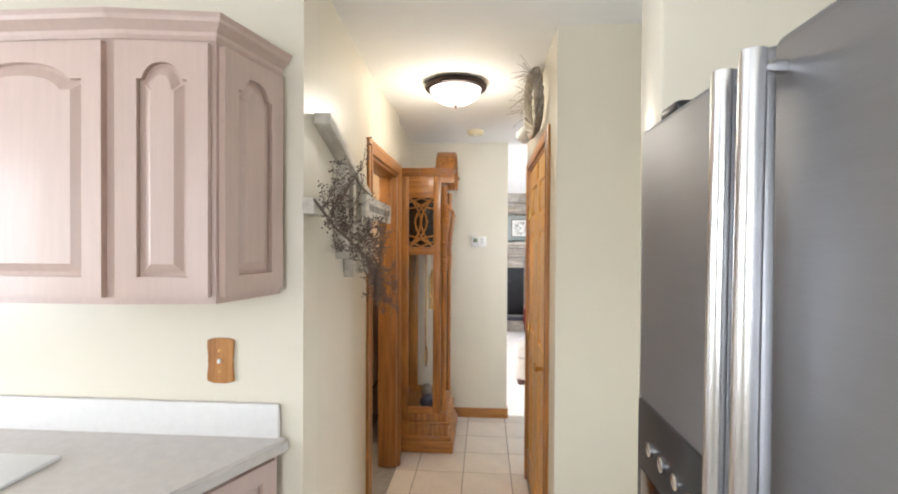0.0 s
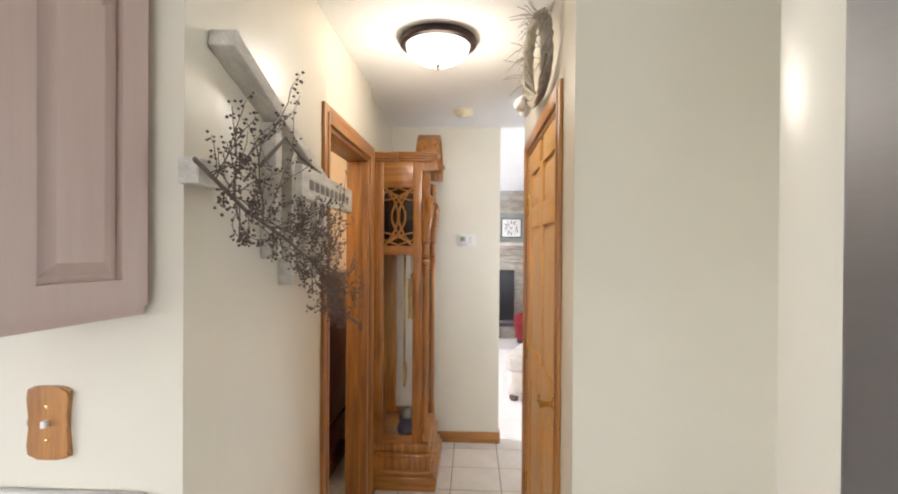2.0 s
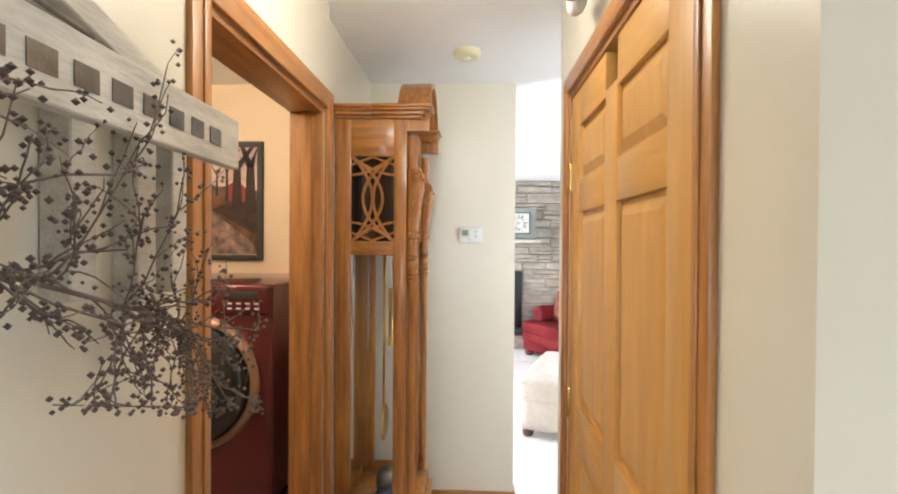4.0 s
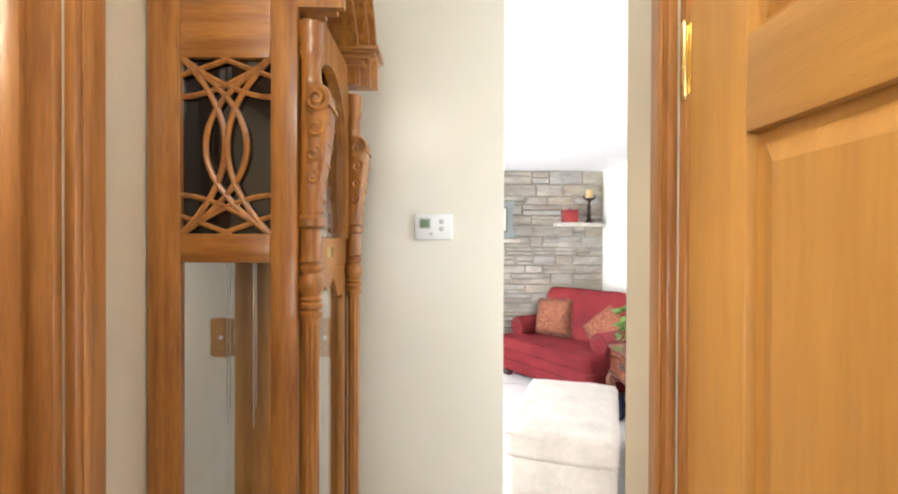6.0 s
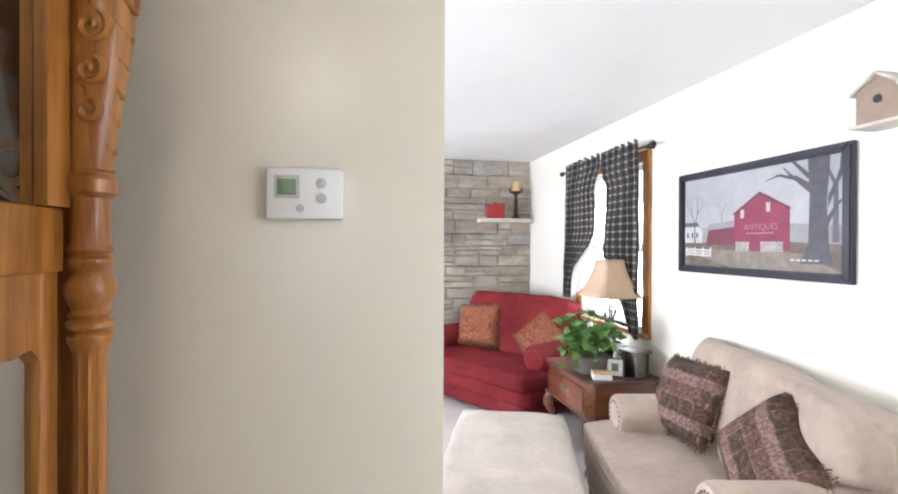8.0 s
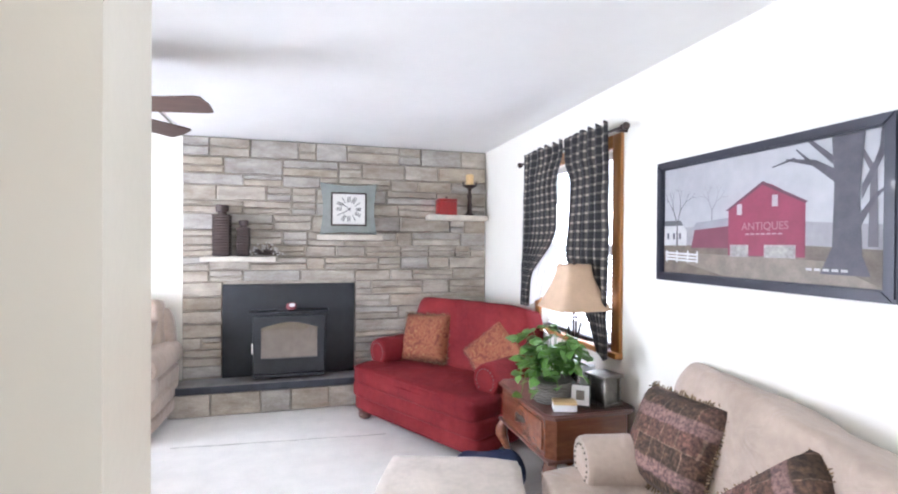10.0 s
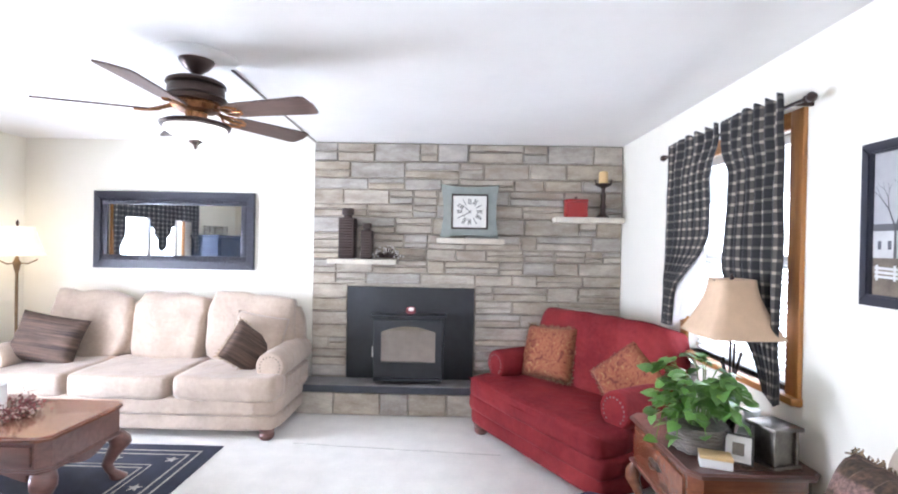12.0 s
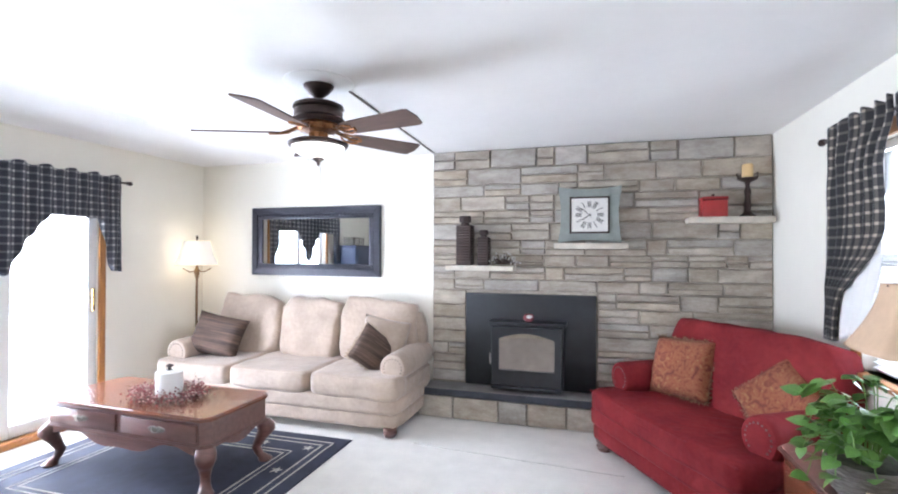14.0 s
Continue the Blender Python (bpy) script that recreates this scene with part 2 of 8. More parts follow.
M = dict(
    wall=mat("cream_paint", (0.71, 0.66, 0.54), 0.27, vary=0.03, scale=1.3, bump=0.06, bump_scale=90),
    living_wall=mat("warm_white_paint", (0.84, 0.81, 0.72), 0.55, vary=0.03, scale=1.2, bump=0.05, bump_scale=90),
    laundry_wall=mat("peach_paint", (0.78, 0.62, 0.44), 0.6, vary=0.04, scale=1.2, bump=0.05, bump_scale=90),
    ceiling=mat("ceiling_paint", (0.86, 0.85, 0.83), 0.8, vary=0.03, scale=2.0, bump=0.08, bump_scale=120),
    oak=wood("golden_oak", (0.43, 0.195, 0.048), (0.28, 0.11, 0.025)),
    oak_across=wood("golden_oak_across", (0.43, 0.195, 0.048), (0.28, 0.11, 0.025), grain=(1.2, 14, 14)),
    oak_along=wood("golden_oak_along", (0.43, 0.195, 0.048), (0.28, 0.11, 0.025), grain=(14, 1.2, 14)),
    door=wood("honey_door_wood", (0.57, 0.308, 0.077), (0.51, 0.266, 0.064), rough=0.42, scale=1.6),
    door_across=wood("honey_door_wood_across", (0.57, 0.308, 0.077), (0.51, 0.266, 0.064), rough=0.42, scale=1.6, grain=(1.2, 14, 14)),
    clock=wood("clock_oak", (0.46, 0.20, 0.038), (0.23, 0.08, 0.015), rough=0.3, coat=0.35),
    clock_across=wood("clock_oak_across", (0.47, 0.205, 0.041), (0.25, 0.09, 0.017), rough=0.3, coat=0.35, grain=(1.2, 14, 14)),
    carpet=mat("cream_carpet", (0.74, 0.71, 0.66), 0.95, vary=0.09, scale=7.0, bump=0.6, bump_scale=170, sheen=0.2),
    # seam coloured darker than the pile
    seam=mat("darker_carpet_seam", (0.60, 0.57, 0.52), 0.95, vary=0.3, scale=30, bump=0.5, bump_scale=150),
    grout=mat("grey_grout", (0.30, 0.27, 0.24), 0.9, vary=0.2, scale=20),
    tile=mat("ceramic_floor_tile", (0.66, 0.60, 0.53), 0.3, vary=0.12, scale=5, bump=0.05, bump_scale=30, per_piece=0.05),
    concrete=mat("subfloor", (0.4, 0.38, 0.36), 0.9, scale=3),
    white=mat("white_gloss_paint", (0.80, 0.80, 0.78), 0.4, vary=0.03, scale=4),
    glass=glass("clear_glass"),
    cabinet=mat("pickled_oak", (0.52, 0.395, 0.335), 0.42, vary=0.05, scale=3.0, bump=0.06, bump_scale=40, other=(0.495, 0.372, 0.314), stretch=(18, 18, 1.5), coat=0.1),
    laminate=mat("grey_beige_laminate", (0.60, 0.56, 0.52), 0.35, vary=0.08, scale=30),
    splash=mat("pale_laminate", (0.72, 0.70, 0.67), 0.35, vary=0.04, scale=30),
    steel=mat("brushed_steel", (0.31, 0.31, 0.325), 0.50, 1.0, vary=0.06, scale=2, stretch=(1, 1, 30), rough_vary=0.05),
    chrome=mat("satin_handle_steel", (0.75, 0.75, 0.76), 0.22, 1.0, vary=0.04, scale=6),
    brass=mat("polished_brass", (0.75, 0.55, 0.22), 0.25, 1.0, vary=0.1, scale=10),
    black=mat("black_plastic", (0.02, 0.02, 0.022), 0.35, vary=0.2, scale=10),
    iron=mat("dark_cast_iron", (0.025, 0.026, 0.03), 0.45, 0.3, vary=0.25, scale=12, bump=0.2, bump_scale=80),
    bronze=mat("oil_rubbed_bronze", (0.06, 0.04, 0.035), 0.35, 0.7, vary=0.3, scale=14),
    grey_wood=mat("weathered_grey_wood", (0.62, 0.58, 0.50), 0.75, vary=0.3, scale=5, stretch=(6, 1, 6), bump=0.3, bump_scale=40),
    pale_vine=mat("pale_dry_vine", (0.36, 0.31, 0.25), 0.85, vary=0.4, scale=30, bump=0.4, bump_scale=60),
    twig=mat("dry_twig", (0.17, 0.13, 0.10), 0.85, vary=0.3, scale=20),
    berry=mat("dried_berry", (0.12, 0.075, 0.062), 0.6, vary=0.3, scale=40),
    beige=creased(mat("beige_microfibre", (0.45, 0.36, 0.285), 0.85, vary=0.3, scale=4.5, other=(0.37, 0.29, 0.225), bump=0.25, bump_scale=180, sheen=0.25), 7, 0.45),
    # beige paled to cream: patio light on the ottoman put into its colour
    cream_fabric=creased(mat("patio_lit_microfibre", (0.64, 0.56, 0.48), 0.85, vary=0.2, scale=4.5, bump=0.25, bump_scale=180, sheen=0.2), 7, 0.3),
    red=creased(mat("red_microfibre", (0.165, 0.014, 0.015), 0.8, vary=0.35, scale=4, other=(0.105, 0.003, 0.006), bump=0.12, bump_scale=180), 6, 0.4, gloss=0.22),
    rust=chenille("rust_chenille", (0.21, 0.055, 0.026), (0.27, 0.15, 0.062), (0.115, 0.024, 0.013)),
    brown_weave=tapestry("brown_tapestry_weave", (0.075, 0.05, 0.032), (0.15, 0.082, 0.068), (0.20, 0.14, 0.105), (0.25, 0.155, 0.14), 0.105, 0.085),
    stripe=mat("brown_striped_weave", (0.16, 0.10, 0.072), 0.9, scale=3.4, other=(0.022, 0.014, 0.011), stretch=(0.7, 0.7, 16), bump=0.5, bump_scale=140),
    fringe=mat("gold_brown_fringe", (0.36, 0.25, 0.13), 0.9, scale=40, other=(0.06, 0.04, 0.03)),
    cherry=wood("cherry_wood", (0.13, 0.055, 0.042), (0.083, 0.032, 0.024), rough=0.3, grain=(1.5, 12, 12), coat=0.5),
    cherry_top=wood("polished_cherry_top", (0.19, 0.07, 0.035), (0.11, 0.036, 0.018), rough=0.2, grain=(1.5, 12, 12), coat=0.6),
    pewter=mat("antique_pewter", (0.20, 0.18, 0.155), 0.4, 1.0, vary=0.3, scale=30),
    navy=mat("navy_rug_pile", (0.028, 0.032, 0.058), 0.85, vary=0.3, scale=10, bump=0.4, bump_scale=220),
    cream=mat("cream_rug_line", (0.45, 0.42, 0.36), 0.95, vary=0.2, scale=20, bump=0.4, bump_scale=220),
    navy_paint=mat("navy_painted_wood", (0.025, 0.04, 0.085), 0.5, vary=0.2, scale=6),
    stone=limestone("limestone_veneer", ((0.54, 0.475, 0.39), (0.59, 0.53, 0.45), (0.51, 0.475, 0.43), (0.55, 0.48, 0.385), (0.49, 0.435, 0.365), (0.58, 0.525, 0.45), (0.54, 0.505, 0.46), (0.52, 0.46, 0.38))),
    mortar=mat("sandy_mortar", (0.43, 0.38, 0.31), 0.95, vary=0.2, scale=20, bump=0.5, bump_scale=80),
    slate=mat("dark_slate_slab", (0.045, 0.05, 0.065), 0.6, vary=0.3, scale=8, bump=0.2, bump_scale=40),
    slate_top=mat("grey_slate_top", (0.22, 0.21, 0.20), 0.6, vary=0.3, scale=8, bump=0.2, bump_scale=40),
    stone_shelf=mat("cream_limestone_shelf", (0.62, 0.57, 0.48), 0.7, vary=0.15, scale=12, bump=0.2, bump_scale=60),
    blue_grey=mat("blue_grey_painted_wood", (0.26, 0.285, 0.262), 0.6, vary=0.2, scale=9),
    dial=mat("clock_face_white", (0.75, 0.73, 0.69), 0.5, vary=0.08, scale=12),
    ink=mat("dark_print", (0.04, 0.035, 0.03), 0.6, vary=0.1, scale=10),
    vase=mat("dark_brown_ribbed_wood", (0.045, 0.025, 0.02), 0.5, vary=0.3, scale=8, stretch=(1, 1, 8)),
    red_tin=mat("red_painted_tin", (0.30, 0.015, 0.015), 0.4, vary=0.15, scale=10),
    wax=mat("cream_wax", (0.70, 0.50, 0.24), 0.5, vary=0.1, scale=14),
    leaf=mat("pothos_leaf", (0.13, 0.265, 0.05), 0.38, vary=0.35, scale=12, other=(0.07, 0.175, 0.035), per_piece=0.2),
    basket=mat("grey_wicker", (0.17, 0.15, 0.13), 0.8, vary=0.4, scale=30, stretch=(1, 1, 4), bump=0.6, bump_scale=60),
    shade=mat("tan_lamp_shade", (0.60, 0.43, 0.29), 0.8, vary=0.08, scale=20, bump=0.15, bump_scale=200),
    lit_shade=mat("lit_white_shade", (0.8, 0.72, 0.58), 0.8, vary=0.05, scale=20, glow=(1.0, 0.90, 0.76), power=0.5),
    lit_glass=mat("lit_frosted_glass", (0.9, 0.88, 0.82), 0.4, vary=0.03, scale=10, glow=(1.0, 0.95, 0.84), power=2.6),
    red_enamel=mat("dark_red_enamel", (0.12, 0.008, 0.010), 0.25, 0.3, vary=0.1, scale=5, coat=0.6),
    dark_glass=mat("smoked_door_glass", (0.008, 0.008, 0.009), 0.08, vary=0.1, scale=4, coat=0.5),
    rose_metal=mat("rose_metal_trim", (0.42, 0.26, 0.19), 0.28, 1.0, vary=0.1, scale=6),
    denim=mat("blue_denim", (0.02, 0.032, 0.085), 0.9, vary=0.4, scale=14, bump=0.4, bump_scale=120),
    lcd=mat("lcd_green_grey", (0.16, 0.24, 0.13), 0.3, vary=0.05, scale=10),
    grey_plastic=mat("pale_grey_plastic", (0.52, 0.52, 0.49), 0.5, vary=0.04, scale=8),
    white_plastic=mat("white_plastic", (0.78, 0.78, 0.76), 0.4, vary=0.03, scale=8),
    mirror=mat("silvered_glass", (0.86, 0.88, 0.88), 0.02, 1.0, vary=0.02, scale=2),
    red_flower=mat("dusty_red_berries", (0.24, 0.06, 0.065), 0.8, vary=0.4, scale=40),
    pale_berry=mat("pale_pink_berries", (0.55, 0.40, 0.36), 0.8, vary=0.3, scale=40),
)

# ---- building helpers ----


def box(bm, x0, y0, z0, x1, y1, z1, bevel=0.0, seg=2):
    """Adds a box between two corners, with its edges rounded by bevel."""
    x0, x1 = sorted((x0, x1))
    y0, y1 = sorted((y0, y1))
    z0, z1 = sorted((z0, z1))
    v = [bm.verts.new(p) for p in ((x0, y0, z0), (x1, y0, z0), (x1, y1, z0), (x0, y1, z0), (x0, y0, z1), (x1, y0, z1), (x1, y1, z1), (x0, y1, z1))]
    f = [bm.faces.new([v[i] for i in q]) for q in ((3, 2, 1, 0), (4, 5, 6, 7), (0, 1, 5, 4), (1, 2, 6, 5), (2, 3, 7, 6), (3, 0, 4, 7))]
    if bevel > 0:
        edges = list({e for face in f for e in face.edges})
        bmesh.ops.bevel(bm, geom=edges, offset=bevel, segments=seg, affect="EDGES", profile=0.5)
    return bm


def lathe(bm, profile, cx=0.0, cy=0.0, seg=20, axis="z", cz=0.0):
    """Turns a profile of (radius, height) round an upright axis (or the y or x one)."""
    rings = []
    for r, h in profile:
        ring = []
        for i in range(seg):
            a = 2 * math.pi * i / seg
            c, s = max(r, 0.0004) * math.cos(a), max(r, 0.0004) * math.sin(a)
            p = {"z": (cx + c, cy + s, cz + h), "y": (cx + c, cy + h, cz - s), "x": (cx + h, cy + c, cz + s)}[axis]
            ring.append(bm.verts.new(p))
        rings.append(ring)
    for a, b in zip(rings, rings[1:]):
        for i in range(seg):
            j = (i + 1) % seg
            bm.faces.new((a[i], a[j], b[j], b[i]))
    bm.faces.new(rings[0][::-1])
    bm.faces.new(rings[-1])
    return bm


def tube(bm, points, radius, seg=8, taper=1.0):
    """A round bar along points; taper is the end's part of the radius."""
    pts = [Vector(p) for p in points]
    rings, side = [], None
    for i, p in enumerate(pts):
        d = (pts[min(i + 1, len(pts) - 1)] - pts[max(i - 1, 0)]).normalized()
        if side is None:
            side = d.cross(Vector((0, 0, 1)))
            if side.length < 0.2:
                side = d.cross(Vector((0, 1, 0)))
        side = (side - d * side.dot(d)).normalized()
        up = side.cross(d)
        r = radius * (1 + (taper - 1) * i / max(1, len(pts) - 1))
        rings.append([bm.verts.new(p + r * (math.cos(2 * math.pi * k / seg) * side + math.sin(2 * math.pi * k / seg) * up)) for k in range(seg)])
    for a, b in zip(rings, rings[1:]):
        for i in range(seg):
            j = (i + 1) % seg
            bm.faces.new((a[i], a[j], b[j], b[i]))
    bm.faces.new(rings[0][::-1])
    bm.faces.new(rings[-1])
    return bm


def prism(bm, outline, axis, a, b):
    """Pushes a flat outline from a to b along an axis; the outline gives the other two coordinates in x, y, z order."""
    def at(p, h):
        return {"x": (h, p[0], p[1]), "y": (p[0], h, p[1]), "z": (p[0], p[1], h)}[axis]
    one, two = [bm.verts.new(at(p, a)) for p in outline], [bm.verts.new(at(p, b)) for p in outline]
    n = len(outline)
    for i in range(n):
        j = (i + 1) % n
        bm.faces.new((one[i], one[j], two[j], two[i]))
    bm.faces.new(one[::-1])
    bm.faces.new(two)
    return bm


def cushion(bm, x0, y0, z0, x1, y1, z1, puff=0.5, n=9, power=4.0, wobble=0.0, m=None):
    """A stuffed block: a box whose faces swell and whose edges are round."""
    cx, cy, cz = (x0 + x1) / 2, (y0 + y1) / 2, (z0 + z1) / 2
    hx, hy, hz = abs(x1 - x0) / 2, abs(y1 - y0) / 2, abs(z1 - z0) / 2
    made = {}

    def vert(i, j, k):
        key = (i, j, k)
        if key not in made:
            p = Vector((2 * i / n - 1, 2 * j / n - 1, 2 * k / n - 1))
            length = (abs(p.x) ** power + abs(p.y) ** power + abs(p.z) ** power) ** (1 / power)
            q = p / length
            q = q * puff + p * (1 - puff) if puff < 1 else q
            w = Vector((cx + q.x * hx, cy + q.y * hy, cz + q.z * hz))
            if wobble:
                w += wobble * noise.noise_vector(w * 5.0)
            made[key] = bm.verts.new(m @ w if m else w)
        return made[key]
    for u in range(n):
        for w in range(n):
            for side, axis in ((0, 0), (n, 0), (0, 1), (n, 1), (0, 2), (n, 2)):
                q = []
                for du, dw in ((0, 0), (1, 0), (1, 1), (0, 1)):
                    ij = [u + du, w + dw]
                    ij.insert(axis, side)
                    q.append(vert(*ij))
                if (side == 0) != (axis == 1):
                    q.reverse()
                bm.faces.new(q)
    return bm


def bead(bm, p, r):
    """A small round berry of sixteen faces."""
    p = Vector(p)
    top, low = bm.verts.new(p + Vector((0, 0, r))), bm.verts.new(p - Vector((0, 0, r)))
    ring = [bm.verts.new(p + Vector((r * math.cos(math.pi * k / 4), r * math.sin(math.pi * k / 4), 0))) for k in range(8)]
    for k in range(8):
        bm.faces.new((ring[k], ring[(k + 1) % 8], top))
        bm.faces.new((ring[(k + 1) % 8], ring[k], low))


def mesh_of(name, bm, material, smooth=None):
    data = bpy.data.meshes.new(name)
    bmesh.ops.recalc_face_normals(bm, faces=bm.faces)
    bm.to_mesh(data)
    bm.free()
    data.materials.append(material)
    if smooth is not None:
        data.polygons.foreach_set("use_smooth", [True] * len(data.polygons))
        if smooth < 180:
            data.set_sharp_from_angle(angle=radians(smooth))
    return data


def part(name, bm, material, parent, label="", smooth=40):
    """Links a bmesh as one mesh under a thing or a part."""
    ob = new(name, mesh_of(name, bm, material, smooth))
    ob.parent = parent
    return tagged(ob, label)


def thing(name, m, label, category, group="", kind=""):
    """An empty at the base of a thing, which parents its parts."""
    ob = new(name)
    ob.empty_display_size = 0.1
    ob.matrix_world = m
    return tagged(ob, label, category, group, kind)


def single(name, bm, material, label, category, m=None, group="", kind="", smooth=40):
    ob = new(name, mesh_of(name, bm, material, smooth))
    if m:
        ob.matrix_world = m
    return tagged(ob, label, category, group, kind)


def structure(name, bm, material, label, category, smooth=None):
    return single(name, bm, material, label, category, kind="structure", smooth=smooth)


def B():
    return bmesh.new()


# ---- structure ----
XL, XR, YP, CZ = -0.48, 0.407, 2.026, 2.425
XK = -0.435  # the hall wall runs out of square: its kitchen corner stands further in
XC = -0.515  # wall face behind the tall clock, a little further back than the doorway wall
TW, FAR, RW, LW = 4.86, 9.305, 2.15, -3.42

bm = B()
box(bm, -3.7, -2.3, -0.12, 2.4, 9.5, -0.016)
structure("subfloor", bm, M["concrete"], "grey concrete slab under the floor coverings", "floor")
bm = B()
box(bm, -3.55, -2.2, -0.015, 2.2, 4.93, -0.004)
floor = structure("floor_tiled", bm, M["grout"], "pale ceramic tiled floor with grey grout joints", "floor")
bm = B()
box(bm, LW, 4.935, -0.015, RW, FAR, 0.0)
carpet = structure("floor_carpet", bm, M["carpet"], "cream cut-pile carpet floor of the living room", "floor")
bm = B()
tube(bm, [(-0.55 + 0.17 * i, 8.385 - 0.0135 * i + 0.004 * math.sin(2.3 * i), -0.002) for i in range(10)], 0.008, 6)
part("carpet_seam", bm, M["seam"], carpet)
bm = B()
box(bm, -3.7, -2.3, CZ, 2.4, 9.5, CZ + 0.1)
structure("ceiling", bm, M["ceiling"], "flat white painted ceiling with faint texture", "ceiling")

bm = B()
box(bm, -3.0, YP, 0, XK, YP + 0.12, CZ)
structure("wall_kitchen_end", bm, M["wall"], "cream painted kitchen wall above the counter", "wall")
bm = B()
box(bm, -3.12, -2.2, 0, -3.0, -0.4, CZ)
box(bm, -3.12, 1.2, 0, -3.0, 2.24, CZ)
box(bm, -3.12, -0.4, 0, -3.0, 1.2, 1.0)
box(bm, -3.12, -0.4, 2.1, -3.0, 1.2, CZ)
structure("wall_kitchen_west", bm, M["wall"], "plain cream painted kitchen wall", "wall")
bm = B()
box(bm, -3.12, -2.3, 0, -1.9, -2.2, CZ)
box(bm, 0.1, -2.3, 0, 2.2, -2.2, CZ)
box(bm, -1.9, -2.3, 0, 0.1, -2.2, 0.9)
box(bm, -1.9, -2.3, 2.1, 0.1, -2.2, CZ)
structure("wall_kitchen_south", bm, M["wall"], "plain cream painted kitchen wall", "wall")
bm = B()
box(bm, 1.36, -2.2, 0, 1.48, 1.605, CZ)
structure("wall_kitchen_east", bm, M["wall"], "cream painted wall behind the refrigerator", "wall")
bm = B()
box(bm, 0.48, 1.605, 0, 2.2, 1.745, CZ, 0.012)
structure("wall_stub", bm, M["wall"], "short cream painted wall end beside the refrigerator", "wall", 30)
bm = B()
prism(bm, [(XL - 0.12, YP + 0.12), (XK, YP + 0.12), (XL, 3.06), (XL - 0.12, 3.06)], "z", 0, CZ)
box(bm, XL - 0.12, 3.87, 0, XL, 3.93, CZ)
box(bm, XL - 0.12, 3.93, 0, XC, TW, CZ)
box(bm, XL - 0.12, 3.06, 2.01, XL, 3.87, CZ)
structure("wall_hall_west", bm, M["wall"], "cream painted hall wall with the laundry doorway", "wall")
bm = B()
box(bm, XR, 2.56, 0, XR + 0.12, 2.80, CZ)
box(bm, XR, 3.755, 0, XR + 0.12, 3.93, CZ)
box(bm, XR, 2.80, 2.02, XR + 0.12, 3.755, CZ)
structure("wall_hall_east", bm, M["wall"], "cream painted hall wall round the closet door", "wall", 30)
bm = B()
box(bm, XR + 0.12, 2.56, 0, 2.2, 2.68, CZ)
structure("wall_closet_south", bm, M["wall"], "cream painted side wall of the closet", "wall")
# unseen opening made up for the added front lamp
bm = B()
box(bm, XR + 0.12, 3.81, 0, 0.75, 3.93, CZ)
box(bm, 1.95, 3.81, 0, RW, 3.93, CZ)
box(bm, 0.75, 3.81, 0, 1.95, 3.93, 0.95)
box(bm, 0.75, 3.81, 2.05, 1.95, 3.93, CZ)
structure("wall_living_south", bm, M["living_wall"], "warm white painted living room wall", "wall")
# unseen doorway gap left for the added passage lamp
bm = B()
box(bm, 2.2, 1.605, 0, 2.3, 1.70, CZ)
box(bm, 2.2, 2.52, 0, 2.3, 3.78, CZ)
box(bm, 2.2, 1.70, 2.05, 2.3, 2.52, CZ)
structure("wall_passage_east", bm, M["wall"], "plain cream painted passage wall", "wall")
bm = B()
box(bm, -3.54, TW, 0, 0.32, TW + 0.09, CZ)
structure("wall_thermostat", bm, M["wall"], "cream painted wall between the hall and the living room", "wall", 30)
bm = B()
box(bm, -2.62, 2.24, 0, -2.5, TW, CZ)
structure("wall_laundry_west", bm, M["laundry_wall"], "plain peach painted laundry wall", "wall")
bm = B()
box(bm, -2.5, TW - 0.008, 0, XL - 0.12, TW - 0.002, CZ)
box(bm, XL - 0.126, 2.25, 0, XL - 0.122, 2.9, CZ)
structure("wall_laundry_north", bm, M["laundry_wall"], "peach painted laundry wall behind the dryer", "wall")
# east wall with the window opening
WY0, WY1, WZ0, WZ1 = 7.02, 7.96, 0.86, 2.05
bm = B()
box(bm, RW, 3.78, 0, RW + 0.14, WY0, CZ)
box(bm, RW, WY1, 0, RW + 0.14, FAR + 0.12, CZ)
box(bm, RW, WY0, 0, RW + 0.14, WY1, WZ0)
box(bm, RW, WY0, WZ1, RW + 0.14, WY1, CZ)
structure("wall_living_east", bm, M["living_wall"], "warm white painted living room wall with a window", "wall")
bm = B()
box(bm, -3.54, FAR, 0, RW, FAR + 0.12, CZ)
structure("wall_living_north", bm, M["living_wall"], "warm white painted wall behind the sofa", "wall")
PY0, PY1, PZ1 = 6.68, 8.10, 2.02
bm = B()
box(bm, LW - 0.12, TW + 0.09, 0, LW, PY0, CZ)
box(bm, LW - 0.12, PY1, 0, LW, FAR, CZ)
box(bm, LW - 0.12, PY0, PZ1, LW, PY1, CZ)
structure("wall_living_west", bm, M["living_wall"], "warm white painted wall with the patio door opening", "wall")

# ---- hall: trim, doors, clock ----


